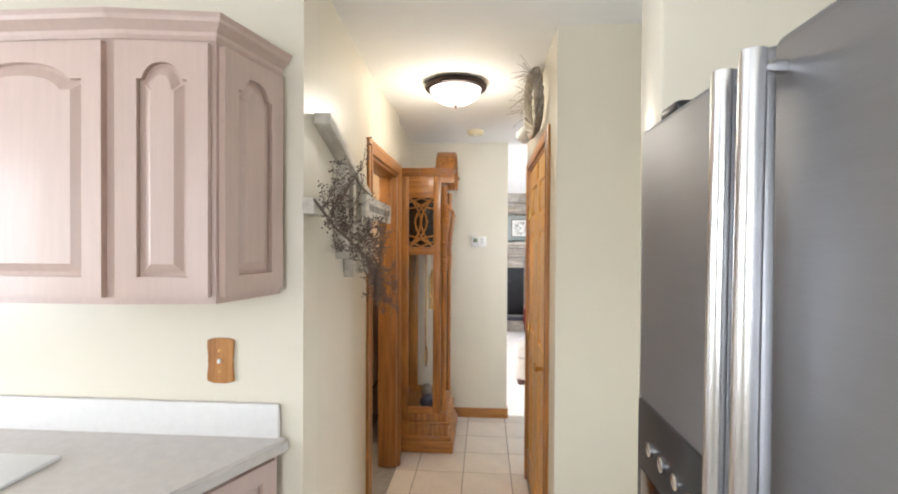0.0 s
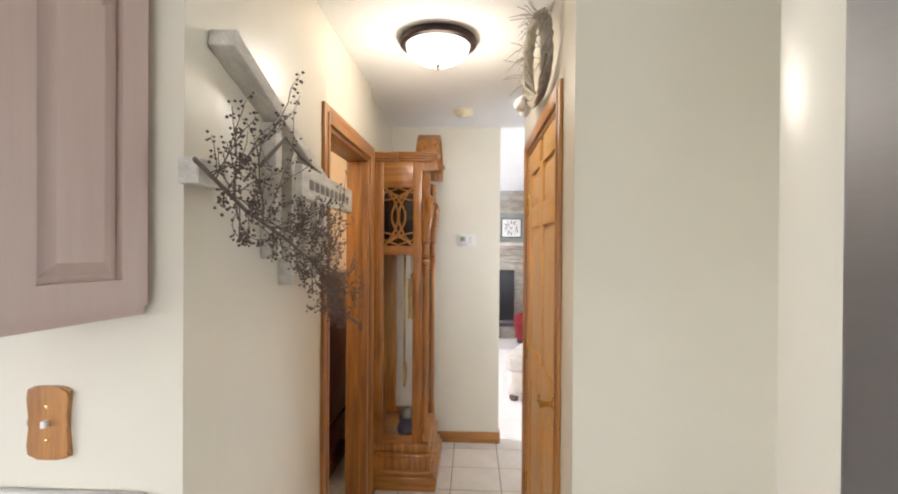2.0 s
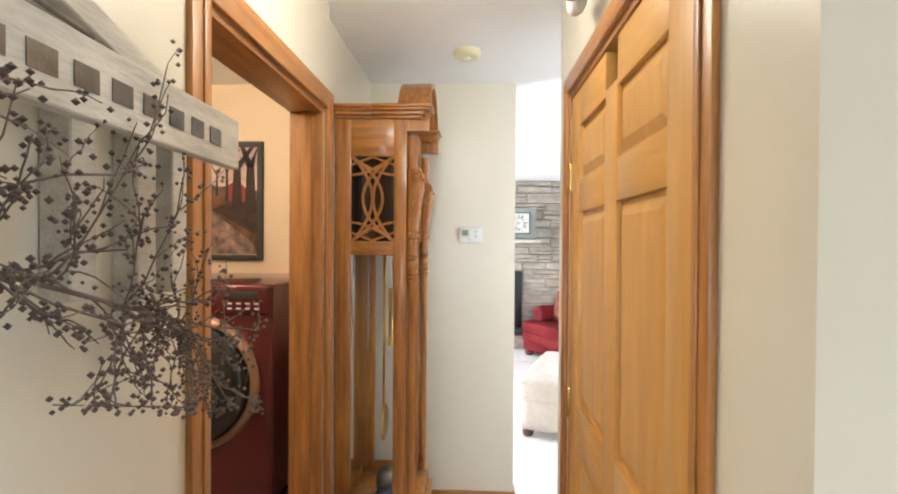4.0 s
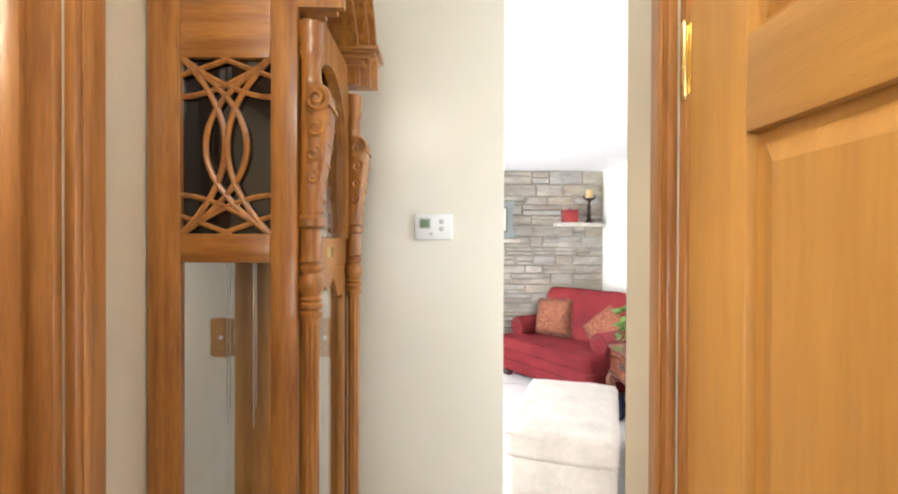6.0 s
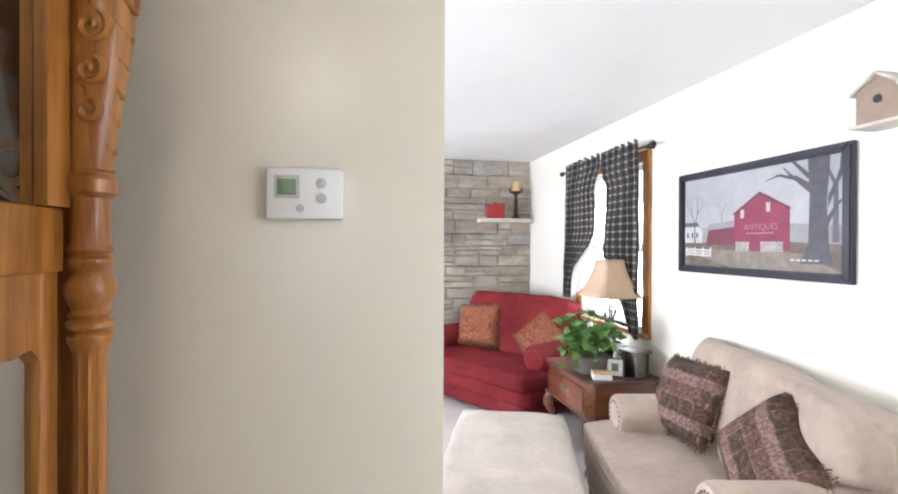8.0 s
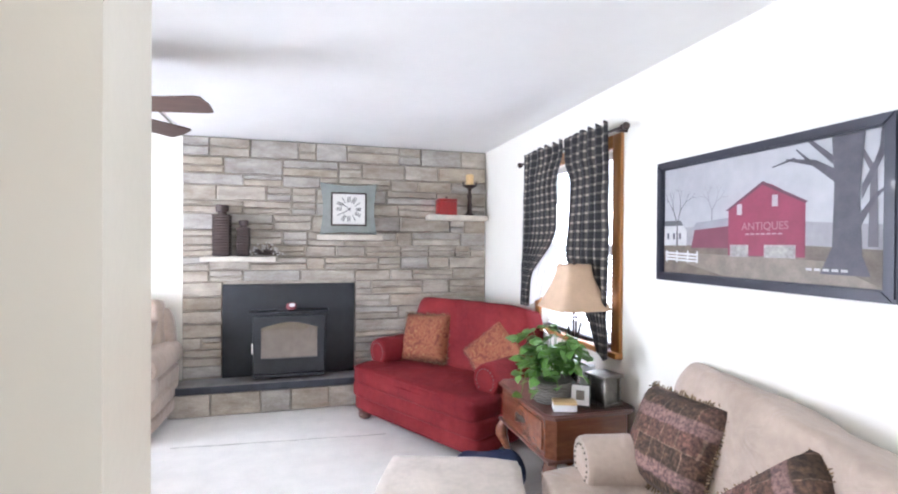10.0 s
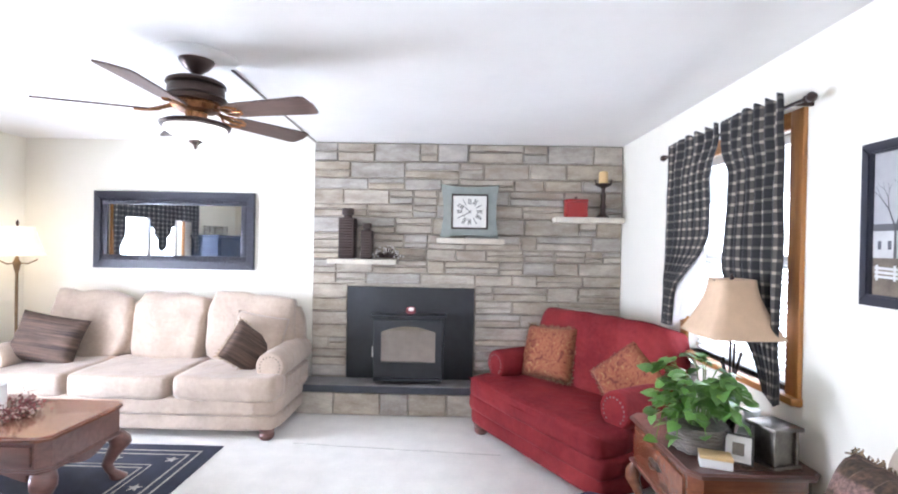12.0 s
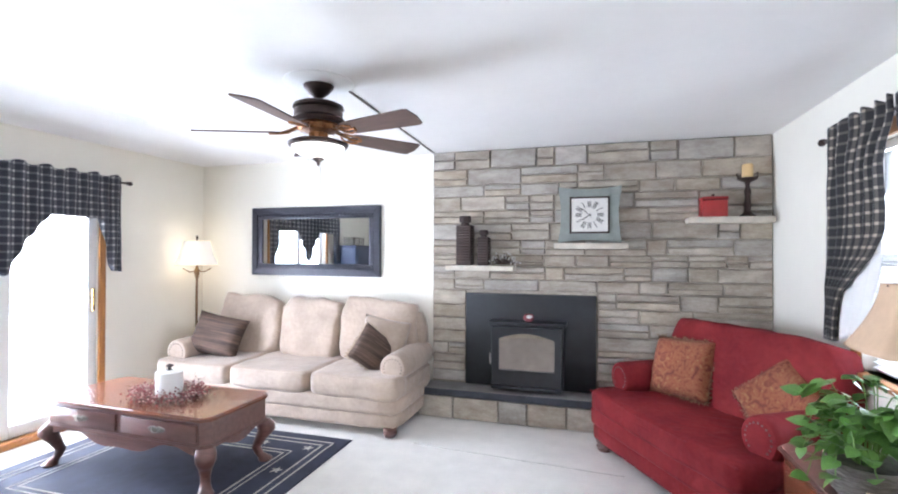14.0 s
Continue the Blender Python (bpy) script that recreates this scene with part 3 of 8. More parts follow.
def casing(name, x, out, y0, y1, top, w=0.07, t=0.018, deep=0.12):
    """Door trim on a wall whose face is at x; out is the side it stands proud on. The opening runs from y0 to y1."""
    ob = thing(name, pose(x, (y0 + y1) / 2, 0), "golden oak door casing and jamb round a hall doorway", "door trim", kind="structure")
    hy = (y1 - y0) / 2
    for s in (-1, 1):
        bm = B()
        a, b = sorted((s * hy, s * (hy + w)))
        box(bm, 0, a, 0, out * t, b, top + w, 0.004)
        inner = s * (hy + 0.012)
        box(bm, out * t, min(inner, s * (hy + w * 0.5)), 0, out * (t + 0.005), max(inner, s * (hy + w * 0.5)), top + w * 0.55, 0.002)
        part("side_casing", bm, M["oak"], ob)
        bm = B()
        box(bm, -out * (deep + 0.004), s * (hy - 0.018), 0, -out * 0.001, s * hy, top, 0.002)
        box(bm, -out * 0.075, s * (hy - 0.03), 0, -out * 0.04, s * (hy - 0.018), top - 0.018, 0.002)
        part("jamb", bm, M["oak"], ob)
    bm = B()
    box(bm, 0, -hy, top, out * t, hy, top + w, 0.004)
    part("head_casing", bm, M["oak_along"], ob)
    bm = B()
    box(bm, -out * (deep + 0.004), -hy + 0.018, top - 0.018, -out * 0.001, hy - 0.018, top, 0.002)
    part("head_jamb", bm, M["oak_along"], ob)
    return ob


cas = casing("door_trim_laundry", XL, 1, 3.06, 3.87, 2.01)
bm = B()
box(bm, -0.06, 0.383, 1.03, -0.035, 0.3865, 1.10, 0.001)
part("strike_plate", bm, M["brass"], cas, "small brass strike plate")
casing("door_trim_closet", XR, -1, 2.80, 3.755, 2.02, 0.056, 0.014)


def panel_door(name, m, w, h, label):
    """A six-panel door; local x along it from the hinge, y through it, z up."""
    ob = thing(name, m, label, "door", kind="structure")
    t, stile, mid = 0.035, 0.115, 0.10
    rows = ((0.23, 0.83), (0.99, 1.60), (1.70, h - 0.115))
    part("stile", box(B(), 0, 0, 0, stile, t, h, 0.002), M["door"], ob)
    part("stile", box(B(), w - stile, 0, 0, w, t, h, 0.002), M["door"], ob)
    part("stile", box(B(), w / 2 - mid / 2, 0, 0.2, w / 2 + mid / 2, t, h - 0.1, 0.001), M["door"], ob)
    cuts = [0] + [z for r in rows for z in r] + [h]
    for z0, z1 in zip(cuts[::2], cuts[1::2]):
        for a, b in ((stile, w / 2 - mid / 2), (w / 2 + mid / 2, w - stile)):
            bm = B()
            box(bm, a, 0.0005, z0, b, t - 0.0005, z1, 0.001)
            part("rail", bm, M["door_across"], ob)
    for z0, z1 in rows:
        for a, b in ((stile, w / 2 - mid / 2), (w / 2 + mid / 2, w - stile)):
            bm = B()
            box(bm, a, 0.013, z0, b, t - 0.013, z1)
            e = 0.036
            v = []
            for y, k in ((0.0125, 0.012), (0.004, e)):
                v.append([bm.verts.new(p) for p in ((a + k, y, z0 + k), (b - k, y, z0 + k), (b - k, y, z1 - k), (a + k, y, z1 - k))])
            for i in range(4):
                j = (i + 1) % 4
                bm.faces.new((v[0][i], v[0][j], v[1][j], v[1][i]))
            bm.faces.new(v[1])
            part("raised_panel", bm, M["door"], ob, smooth=None)
    return ob


# closet door, hinged at its far edge, closed
closet = panel_door("door_closet", pose(XR + 0.004, 3.735, 0.012, 0, 0, -90), 0.915, 1.985, "honey wooden six-panel closet door, closed")
bm = B()
lathe(bm, [(0.030, 0), (0.032, -0.004), (0.028, -0.009), (0.011, -0.012), (0.010, -0.035), (0.014, -0.042), (0.014, -0.052), (0.004, -0.056)], 0.845, 0, 18, "y", 0.94)
knob = part("door_handle", bm, M["brass"], closet, "polished brass lever handle")
bm = B()
tube(bm, [(0.845, -0.047, 0.94), (0.815, -0.052, 0.943), (0.775, -0.050, 0.936), (0.75, -0.044, 0.944)], 0.009, 10, 0.7)
part("lever", bm, M["brass"], knob)
for z in (0.25, 0.96, 1.72):
    bm = B()
    lathe(bm, [(0.003, -0.052), (0.005, -0.046), (0.005, 0.046), (0.003, 0.052)], -0.006, -0.003, 10, "z", z)
    box(bm, -0.003, -0.001, z - 0.045, 0.006, 0.0005, z + 0.045)
    part("hinge", bm, M["brass"], closet, "brass butt hinge")

bm = B()
box(bm, -0.15, TW - 0.012, 0, 0.32, TW, 0.085, 0.003)
box(bm, 0.32, TW - 0.012, 0, 0.332, TW + 0.09, 0.085, 0.003)
structure("baseboard_hall", bm, M["oak_across"], "reddish oak baseboard along the hall wall", "baseboard", 40)


def switch_plate(m):
    ob = thing("switch_plate", m, "scalloped wooden wall plate with a toggle switch", "switch", "wooden wall plates")
    w, h = 0.043, 0.07
    out = []
    n = 40
    for i in range(n):
        a = 2 * math.pi * i / n
        c, s = math.cos(a), math.sin(a)
        k = max(abs(c), abs(s))
        u, v = c / k, s / k
        out.append((w * u * (1 - 0.14 * (1 - abs(v)) ** 1.2), h * v * (1 - 0.10 * (abs(u) ** 4))))
    bm = B()
    prism(bm, out, "y", 0, -0.010)
    bmesh.ops.bevel(bm, geom=[e for e in bm.edges if all(abs(v.co.y + 0.010) < 1e-5 for v in e.verts)], offset=0.004, segments=2, affect="EDGES")
    part("plate", bm, M["oak"], ob)
    bm = B()
    box(bm, -0.004, -0.022, -0.006, 0.004, -0.010, 0.007, 0.0015)
    part("toggle", bm, M["white_plastic"], ob)
    for z in (-0.032, 0.032):
        bm = B()
        lathe(bm, [(0.0035, -0.0118), (0.002, -0.0128)], 0, 0, 8, "y", z)
        part("screw", bm, M["brass"], ob)
    return ob


plate = switch_plate(pose(-0.695, YP, 1.18))
copy_thing(plate, pose(-0.32, TW, 1.16))

th = thing("thermostat", pose(0.068, TW, 1.556), "white plastic thermostat with a small screen on the hall wall", "thermostat")
bm = B()
box(bm, -0.066, -0.024, -0.045, 0.066, 0, 0.045, 0.006)
part("body", bm, M["white_plastic"], th)
bm = B()
box(bm, -0.047, -0.0258, -0.003, -0.015, -0.0245, 0.025, 0.0005)
part("screen", bm, M["lcd"], th, "grey-green display")
for x, z in ((0.028, 0.018), (0.028, -0.008)):
    bm = B()
    lathe(bm, [(0.009, -0.0238), (0.009, -0.026), (0.006, -0.027)], x, 0, 14, "y", z)
    part("button", bm, M["grey_plastic"], th)
bm = B()
lathe(bm, [(0.007, -0.0238), (0.007, -0.0255), (0.005, -0.026)], -0.008, 0, 12, "y", -0.026)
part("button", bm, M["grey_plastic"], th)
part("bezel", box(B(), -0.052, -0.0246, -0.009, -0.010, -0.0232, 0.031, 0.002), M["grey_plastic"], th, "pale grey screen surround")

sm = thing("smoke_detector", pose(0.045, 4.40, CZ), "round cream plastic smoke detector on the ceiling", "smoke detector")
bm = B()
lathe(bm, [(0.066, 0), (0.066, -0.012), (0.060, -0.026), (0.05, -0.033), (0.02, -0.035)], seg=28)
part("body", bm, mat("aged_cream_plastic", (0.70, 0.63, 0.42), 0.5, vary=0.05, scale=8), sm)
bm = B()
lathe(bm, [(0.02, -0.0345), (0.018, -0.040), (0.004, -0.041)], seg=18)
part("grille", bm, M["white_plastic"], sm)

hl = thing("ceiling_light", pose(-0.045, 3.25, CZ), "flush ceiling light with lit frosted bowl and bronze ring", "ceiling light")
bm = B()
lathe(bm, [(0.10, 0), (0.165, -0.006), (0.172, -0.02), (0.165, -0.034), (0.148, -0.040), (0.140, -0.036)], seg=40)
part("ring", bm, M["bronze"], hl)
bm = B()
lathe(bm, [(0.139, -0.036), (0.134, -0.056), (0.115, -0.082), (0.08, -0.102), (0.04, -0.112), (0.012, -0.114)], seg=40)
bowl = part("bowl", bm, M["lit_glass"], hl, "lit frosted glass bowl", smooth=180)
bowl.visible_shadow = False
bm = B()
lathe(bm, [(0.004, -0.113), (0.012, -0.118), (0.008, -0.126), (0.010, -0.132), (0.002, -0.140)], seg=14)
part("finial", bm, M["bronze"], hl)

# ---- grandfather clock; local x forwards, y along its front, z up ----
gc = thing("grandfather_clock", pose(XC + 0.004, 4.13, 0), "tall golden oak grandfather clock with glass sides standing in the hall", "clock")
D, W = 0.308, 0.555
bm = B()
box(bm, 0, -0.035, 0, D + 0.10, W + 0.035, 0.085, 0.006)
box(bm, 0, -0.028, 0.085, D + 0.085, W + 0.028, 0.12, 0.012)
part("plinth", bm, M["clock_across"], gc)
bm = B()
box(bm, 0, -0.018, 0.12, D + 0.06, W + 0.018, 0.20, 0.004)
box(bm, 0, -0.026, 0.20, D + 0.075, W + 0.026, 0.225, 0.010)
box(bm, 0, -0.008, 0.225, D + 0.05, W + 0.008, 0.28, 0.004)
part("base", bm, M["clock"], gc)
bm = B()
box(bm, 0, 0.004, 0.28, 0.007, W - 0.004, 2.04)
part("back", bm, M["clock"], gc)
part("back_mirror", box(B(), 0.0075, 0.024, 0.33, 0.0105, W - 0.024, 1.455), M["mirror"], gc, "silvered mirror lining the back of the case")
ZM, ZL, ZT = 1.455, 1.535, 1.878
for s, y0 in ((0, 0.0), (1, W - 0.022)):
    side = part("side_frame", box(B(), 0, y0, 0.28, 0.068, y0 + 0.022, 2.04, 0.003), M["clock"], gc)
    part("stile", box(B(), D - 0.055, y0, 0.28, D, y0 + 0.022, 2.04, 0.003), M["clock"], side)
    for a, b in ((0.28, 0.33), (ZM, ZL - 0.02), (ZT, 2.04)):
        part("rail", box(B(), 0.068, y0, a, D - 0.055, y0 + 0.0215, b, 0.003), M["clock_across"], side)
    g = part("side_glass", box(B(), 0.068, y0 + 0.009, 0.33, D - 0.055, y0 + 0.013, ZM), M["glass"], gc, "clear side glass")
    g.visible_shadow = False
    # fretwork of crossing arcs in front of an opaque dark pane
    xa, xb, za, zb = 0.068, D - 0.055, ZL - 0.02, ZT
    cx, hw, hh = (xa + xb) / 2, (xb - xa) / 2, (zb - za) / 2
    yb = y0 + 0.006
    for sgn in (-1, 1):
        for apex in (-0.46, 0.02):
            pts = []
            for i in range(25):
                v = -1 + 2 * i / 24
                pts.append((cx + sgn * hw * (apex + (0.98 - apex) * v * v), yb, (za + zb) / 2 + v * hh))
            part("fret_bar", tube(B(), pts, 0.0066, 6), M["clock"], gc)
        for end in (-1, 1):
            zz = za if end < 0 else zb
            pts = [(cx + sgn * hw * (1 - 2 * t), yb, zz - end * hh * (0.44 - 0.44 * t ** 1.7)) for t in [i / 10 for i in range(11)]]
            part("fret_bar", tube(B(), pts, 0.0062, 6), M["clock"], gc)
            pts = [(cx + sgn * hw * (1 - 1.1 * t), yb, zz - end * hh * 0.2 * (1 - t)) for t in [i / 6 for i in range(7)]]
            part("fret_bar", tube(B(), pts, 0.0058, 6), M["clock"], gc)
    bm = B()
    box(bm, 0.068, y0 + 0.014, ZL - 0.02, D - 0.055, y0 + 0.018, ZT)
    part("grille_pane", bm, M["dark_glass"], gc, "dark pane behind the fretwork")
# front: lower glazed door, dial door
bm = B()
box(bm, D - 0.02, 0.055, 0.30, D, 0.09, 1.435, 0.003)
box(bm, D - 0.02, W - 0.09, 0.30, D, W - 0.055, 1.435, 0.003)
box(bm, D - 0.02, 0.09, 0.30, D, W - 0.09, 0.36, 0.003)
top = [(0.09, 1.435), (0.09, 1.335)]
for i in range(25):
    u = i / 24
    y = 0.09 + (W - 0.18) * u
    z = 1.33 + 0.075 * math.sin(math.pi * u) ** 0.6 - 0.035 * abs(math.sin(3 * math.pi * u)) ** 2
    top.append((y, z))
top += [(W - 0.09, 1.435)]
prism(bm, top, "x", D - 0.02, D)
fd = part("front_door", bm, M["clock"], gc)
g = part("door_glass", box(B(), D - 0.012, 0.085, 0.35, D - 0.008, W - 0.085, 1.42), M["glass"], fd, "clear front glass")
g.visible_shadow = False
bm = B()
box(bm, D - 0.02, 0.05, 1.432, D + 0.004, W - 0.05, 1.510, 0.004)
part("dial_rail", bm, M["clock"], gc)
part("name_plate", box(B(), D + 0.003, W / 2 - 0.035, 1.460, D + 0.006, W / 2 + 0.035, 1.487, 0.001), M["brass"], gc, "small blank brass plate")
# arched hood front with opening
bm = B()
n = 24
arch = [(W / 2 - 0.19 * math.cos(math.pi * i / n), 1.755 + 0.20 * math.sin(math.pi * i / n)) for i in range(n + 1)]
prism(bm, [(0.05, 1.511), (0.095, 1.511), (0.095, 1.755)] + arch[:n // 2 + 1] + [(W / 2, 2.04), (0.05, 2.04)], "x", D - 0.02, D + 0.01)
prism(bm, [(W - 0.05, 1.511), (W - 0.05, 2.04), (W / 2, 2.04)] + arch[n // 2:] + [(W - 0.095, 1.755), (W - 0.095, 1.511)], "x", D - 0.02, D + 0.01)
part("hood_front", bm, M["clock"], gc)
bm = B()
out = [(0.10, 1.515), (W - 0.10, 1.515), (W - 0.10, 1.755)] + [(W / 2 + 0.185 * math.cos(math.pi * i / n), 1.755 + 0.19 * math.sin(math.pi * i / n)) for i in range(n + 1)] + [(0.10, 1.755)]
prism(bm, out, "x", D - 0.055, D - 0.050)
dial = part("dial_plate", bm, mat("silvered_dial", (0.55, 0.55, 0.50), 0.35, 0.7, vary=0.3, scale=14), gc, "silvered engraved dial plate")
bm = B()
lathe(bm, [(0.125, 0.0), (0.125, 0.004), (0.088, 0.004), (0.088, 0.001)], 0, W / 2, 40, "x", 1.68)
for v in bm.verts:
    v.co.x += D - 0.050
part("chapter_ring", bm, mat("silvered_chapter_ring", (0.66, 0.66, 0.62), 0.4, 0.3, vary=0.15, scale=40), dial)
bm = B()
lathe(bm, [(0.066, 0.0), (0.066, 0.003), (0.052, 0.006), (0.030, 0.004), (0.022, 0.001)], 0, W / 2, 40, "x", 1.68)
for v in bm.verts:
    v.co.x += D - 0.050
part("centre_ring", bm, mat("antique_gilt", (0.24, 0.20, 0.12), 0.4, 0.8, vary=0.6, scale=60, bump=0.8, bump_scale=120), dial, "dark engraved gilt centre")
for k in range(12):
    a = 2 * math.pi * k / 12
    bm = B()
    box(bm, D - 0.0458, -0.002, 0.098, D - 0.0448, 0.002, 0.118)
    bmesh.ops.transform(bm, matrix=Matrix.Translation((0, W / 2, 1.68)) @ Matrix.Rotation(a, 4, "X"), verts=bm.verts)
    part("hour_mark", bm, M["pewter"], dial)
for a, ln in ((0.9, 0.075), (-1.6, 0.11)):
    bm = B()
    prism(bm, [(-0.004, -0.015), (0.004, -0.015), (0.006, ln * 0.6), (0, ln), (-0.006, ln * 0.6)], "x", D - 0.043, D - 0.041)
    bmesh.ops.transform(bm, matrix=Matrix.Translation((0, W / 2, 1.68)) @ Matrix.Rotation(a, 4, "X"), verts=bm.verts)
    part("hand_pointer", bm, M["ink"], dial)
for y in (0.14, W - 0.14):
    for z in (1.555, 1.80):
        bm = B()
        cushion(bm, D - 0.05, y - 0.025, z - 0.025, D - 0.04, y + 0.025, z + 0.025, 1.0, 5, 2.2, 0.006)
        part("spandrel", bm, M["brass"], dial)
g = part("dial_glass", box(B(), D - 0.008, 0.095, 1.511, D - 0.004, W - 0.095, 1.90), M["glass"], gc, "clear dial glass")
g.visible_shadow = False
# turned and fluted columns with carved scrolls
for y in (0.028, W - 0.028):
    bm = B()
    x = D + 0.022
    prof = [(0.026, 0.30), (0.026, 0.33), (0.020, 0.34), (0.024, 0.36), (0.018, 0.38), (0.018, 1.32), (0.021, 1.335), (0.025, 1.342), (0.025, 1.350), (0.020, 1.354), (0.026, 1.360), (0.026, 1.367), (0.021, 1.371), (0.025, 1.378), (0.020, 1.384),
            (0.025, 1.394), (0.029, 1.408), (0.027, 1.422), (0.020, 1.432), (0.026, 1.440), (0.026, 1.447), (0.021, 1.452), (0.026, 1.458), (0.022, 1.466), (0.022, 1.525), (0.030, 1.532), (0.031, 1.548), (0.024, 1.556), (0.022, 1.84), (0.020, 1.88), (0.027, 1.90), (0.022, 1.915), (0.027, 1.935), (0.027, 1.96)]
    lathe(bm, prof, x, y, 20)
    for v in bm.verts:
        if abs(v.co.z - 0.38) < 1e-4 or abs(v.co.z - 1.32) < 1e-4:
            a = math.atan2(v.co.y - y, v.co.x - x)
            k = 1 - 0.24 * (round(a / (2 * math.pi / 20)) % 2)
            v.co.x, v.co.y = x + (v.co.x - x) * k, y + (v.co.y - y) * k
    col = part("column", bm, M["clock"], gc, "fluted turned column")
    bm = B()
    rings = []
    for z, r, push in ((1.895, 0.020, 0.004), (1.88, 0.027, 0.010), (1.85, 0.031, 0.016), (1.81, 0.032, 0.018), (1.76, 0.030, 0.017), (1.71, 0.027, 0.014), (1.66, 0.024, 0.010), (1.61, 0.023, 0.006), (1.575, 0.022, 0.003), (1.562, 0.024, 0.004), (1.555, 0.020, 0.0)):
        ring = []
        for q in range(20):
            a = 2 * math.pi * q / 20
            k = 1 + 0.05 * math.cos(7 * a + 40 * z)
            ring.append(bm.verts.new((x + push + r * k * math.cos(a), y + r * k * math.sin(a), z)))
        rings.append(ring)
    for a, b in zip(rings, rings[1:]):
        for q in range(20):
            bm.faces.new((a[q], a[(q + 1) % 20], b[(q + 1) % 20], b[q]))
    bm.faces.new(rings[0])
    bm.faces.new(rings[-1][::-1])
    for side in (-1, 1):
        # a large volute with three curling leaves below it
        for zc, rr, fx, turns in ((1.845, 0.026, 0.018, 11), (1.775, 0.021, 0.014, 8), (1.71, 0.018, 0.010, 8), (1.65, 0.015, 0.007, 7)):
            pts = [(x + fx + rr * (1 - 0.85 * t) * math.cos(1.2 - turns * t), y + side * (rr * 0.9 + 0.008 + 0.004 * t), zc + rr * 1.25 * (1 - 0.85 * t) * math.sin(1.2 - turns * t)) for t in [i / 20 for i in range(21)]]
            tube(bm, pts, 0.0062, 6, 0.7)
            tube(bm, [(x + fx - rr * 0.6, y + side * (rr * 0.8 + 0.006), zc - rr), (x + fx + rr * 0.2, y + side * (rr * 0.75 + 0.006), zc - rr * 1.8), (x + fx + rr * 0.9, y + side * rr * 0.5, zc - rr * 2.4)], 0.0058, 6, 0.5)
    for i in range(6):
        z, f, w_ = 1.83 - 0.045 * i, 0.052 - 0.0052 * i, 0.025 - 0.0016 * i
        tube(bm, [(x + f - 0.016, y - w_, z + 0.014), (x + f - 0.004, y - w_ * 0.55, z - 0.004), (x + f + 0.001, y, z - 0.016), (x + f - 0.004, y + w_ * 0.55, z - 0.004), (x + f - 0.016, y + w_, z + 0.014)], 0.0042, 6)
    for v in bm.verts:
        v.co.z = 1.555 + (v.co.z - 1.555) * 0.82
    part("carved_scroll", bm, M["clock"], col, "carved acanthus scroll")
# crown and arched pediment
bm = B()
for z0, z1, o in ((2.036, 2.050, 0.018), (2.050, 2.066, 0.034), (2.066, 2.079, 0.052), (2.079, 2.094, 0.064)):
    box(bm, 0, -o * 0.6, z0, 0.16, W + o * 0.6, z1, 0.005)
    box(bm, 0.16, -o * 0.6, z0, D + 0.045 + o, 0.10, z1, 0.005)
    box(bm, 0.16, W - 0.10, z0, D + 0.045 + o, W + o * 0.6, z1, 0.005)
part("crown_moulding", bm, M["clock_across"], gc)
bm = B()
for k, (r0, r1, o) in enumerate(((0.205, 0.232, 0.045), (0.230, 0.256, 0.075), (0.254, 0.275, 0.095))):
    ring = [(W / 2 - r1 * math.cos(math.pi * i / n), 1.985 + r1 * math.sin(math.pi * i / n)) for i in range(n + 1)]
    inner = [(W / 2 - r0 * math.cos(math.pi * i / n), 1.985 + r0 * math.sin(math.pi * i / n)) for i in range(n, -1, -1)]
    prism(bm, ring + inner, "x", D - 0.045 if k else D - 0.02, D + o)
part("arched_pediment", bm, M["clock"], gc)
# works: weights, pendulum, chime rods
for i, y in enumerate((0.17, 0.285, 0.40)):
    bm = B()
    zt = (1.30, 1.33, 1.28)[i]
    lathe(bm, [(0.004, 0.0), (0.024, -0.004), (0.024, -0.008), (0.021, -0.012), (0.021, -0.25), (0.024, -0.254), (0.024, -0.262), (0.005, -0.27)], D - 0.085, y, 18, "z", zt)
    wgt = part("weight", bm, M["brass"], gc, "polished brass weight")
    bm = B()
    tube(bm, [(D - 0.085, y, zt), (D - 0.085, y, 1.48)], 0.0022, 5)
    part("chain", bm, M["brass"], wgt)
bm = B()
tube(bm, [(0.165, W / 2, 0.62), (0.165, W / 2, 1.5)], 0.007, 8)
pen = part("pendulum", bm, M["brass"], gc)
bm = B()
lathe(bm, [(0.03, -0.006), (0.085, -0.004), (0.085, 0.004), (0.07, 0.008), (0.01, 0.012)], 0, W / 2, 30, "x", 0.64)
for v in bm.verts:
    v.co.x += 0.17
part("bob", bm, M["brass"], pen, "round brass pendulum bob")
for i in range(2):
    bm = B()
    tube(bm, [(0.05, 0.44 + 0.02 * i, 1.48), (0.05, 0.44 + 0.02 * i, 0.95 + 0.05 * i)], 0.002, 6)
    part("chime_rod", bm, M["chrome"], gc)
pl = thing("keepsake_bundle", pose(-0.32, 4.32, 0.285), "small dark blue wrapped bundle lying inside the clock case", "ornament")
bm = B()
cushion(bm, -0.05, -0.1, 0, 0.06, 0.07, 0.09, 1.0, 7, 2.5, 0.02)
part("cloth", bm, M["denim"], pl)
bm = B()
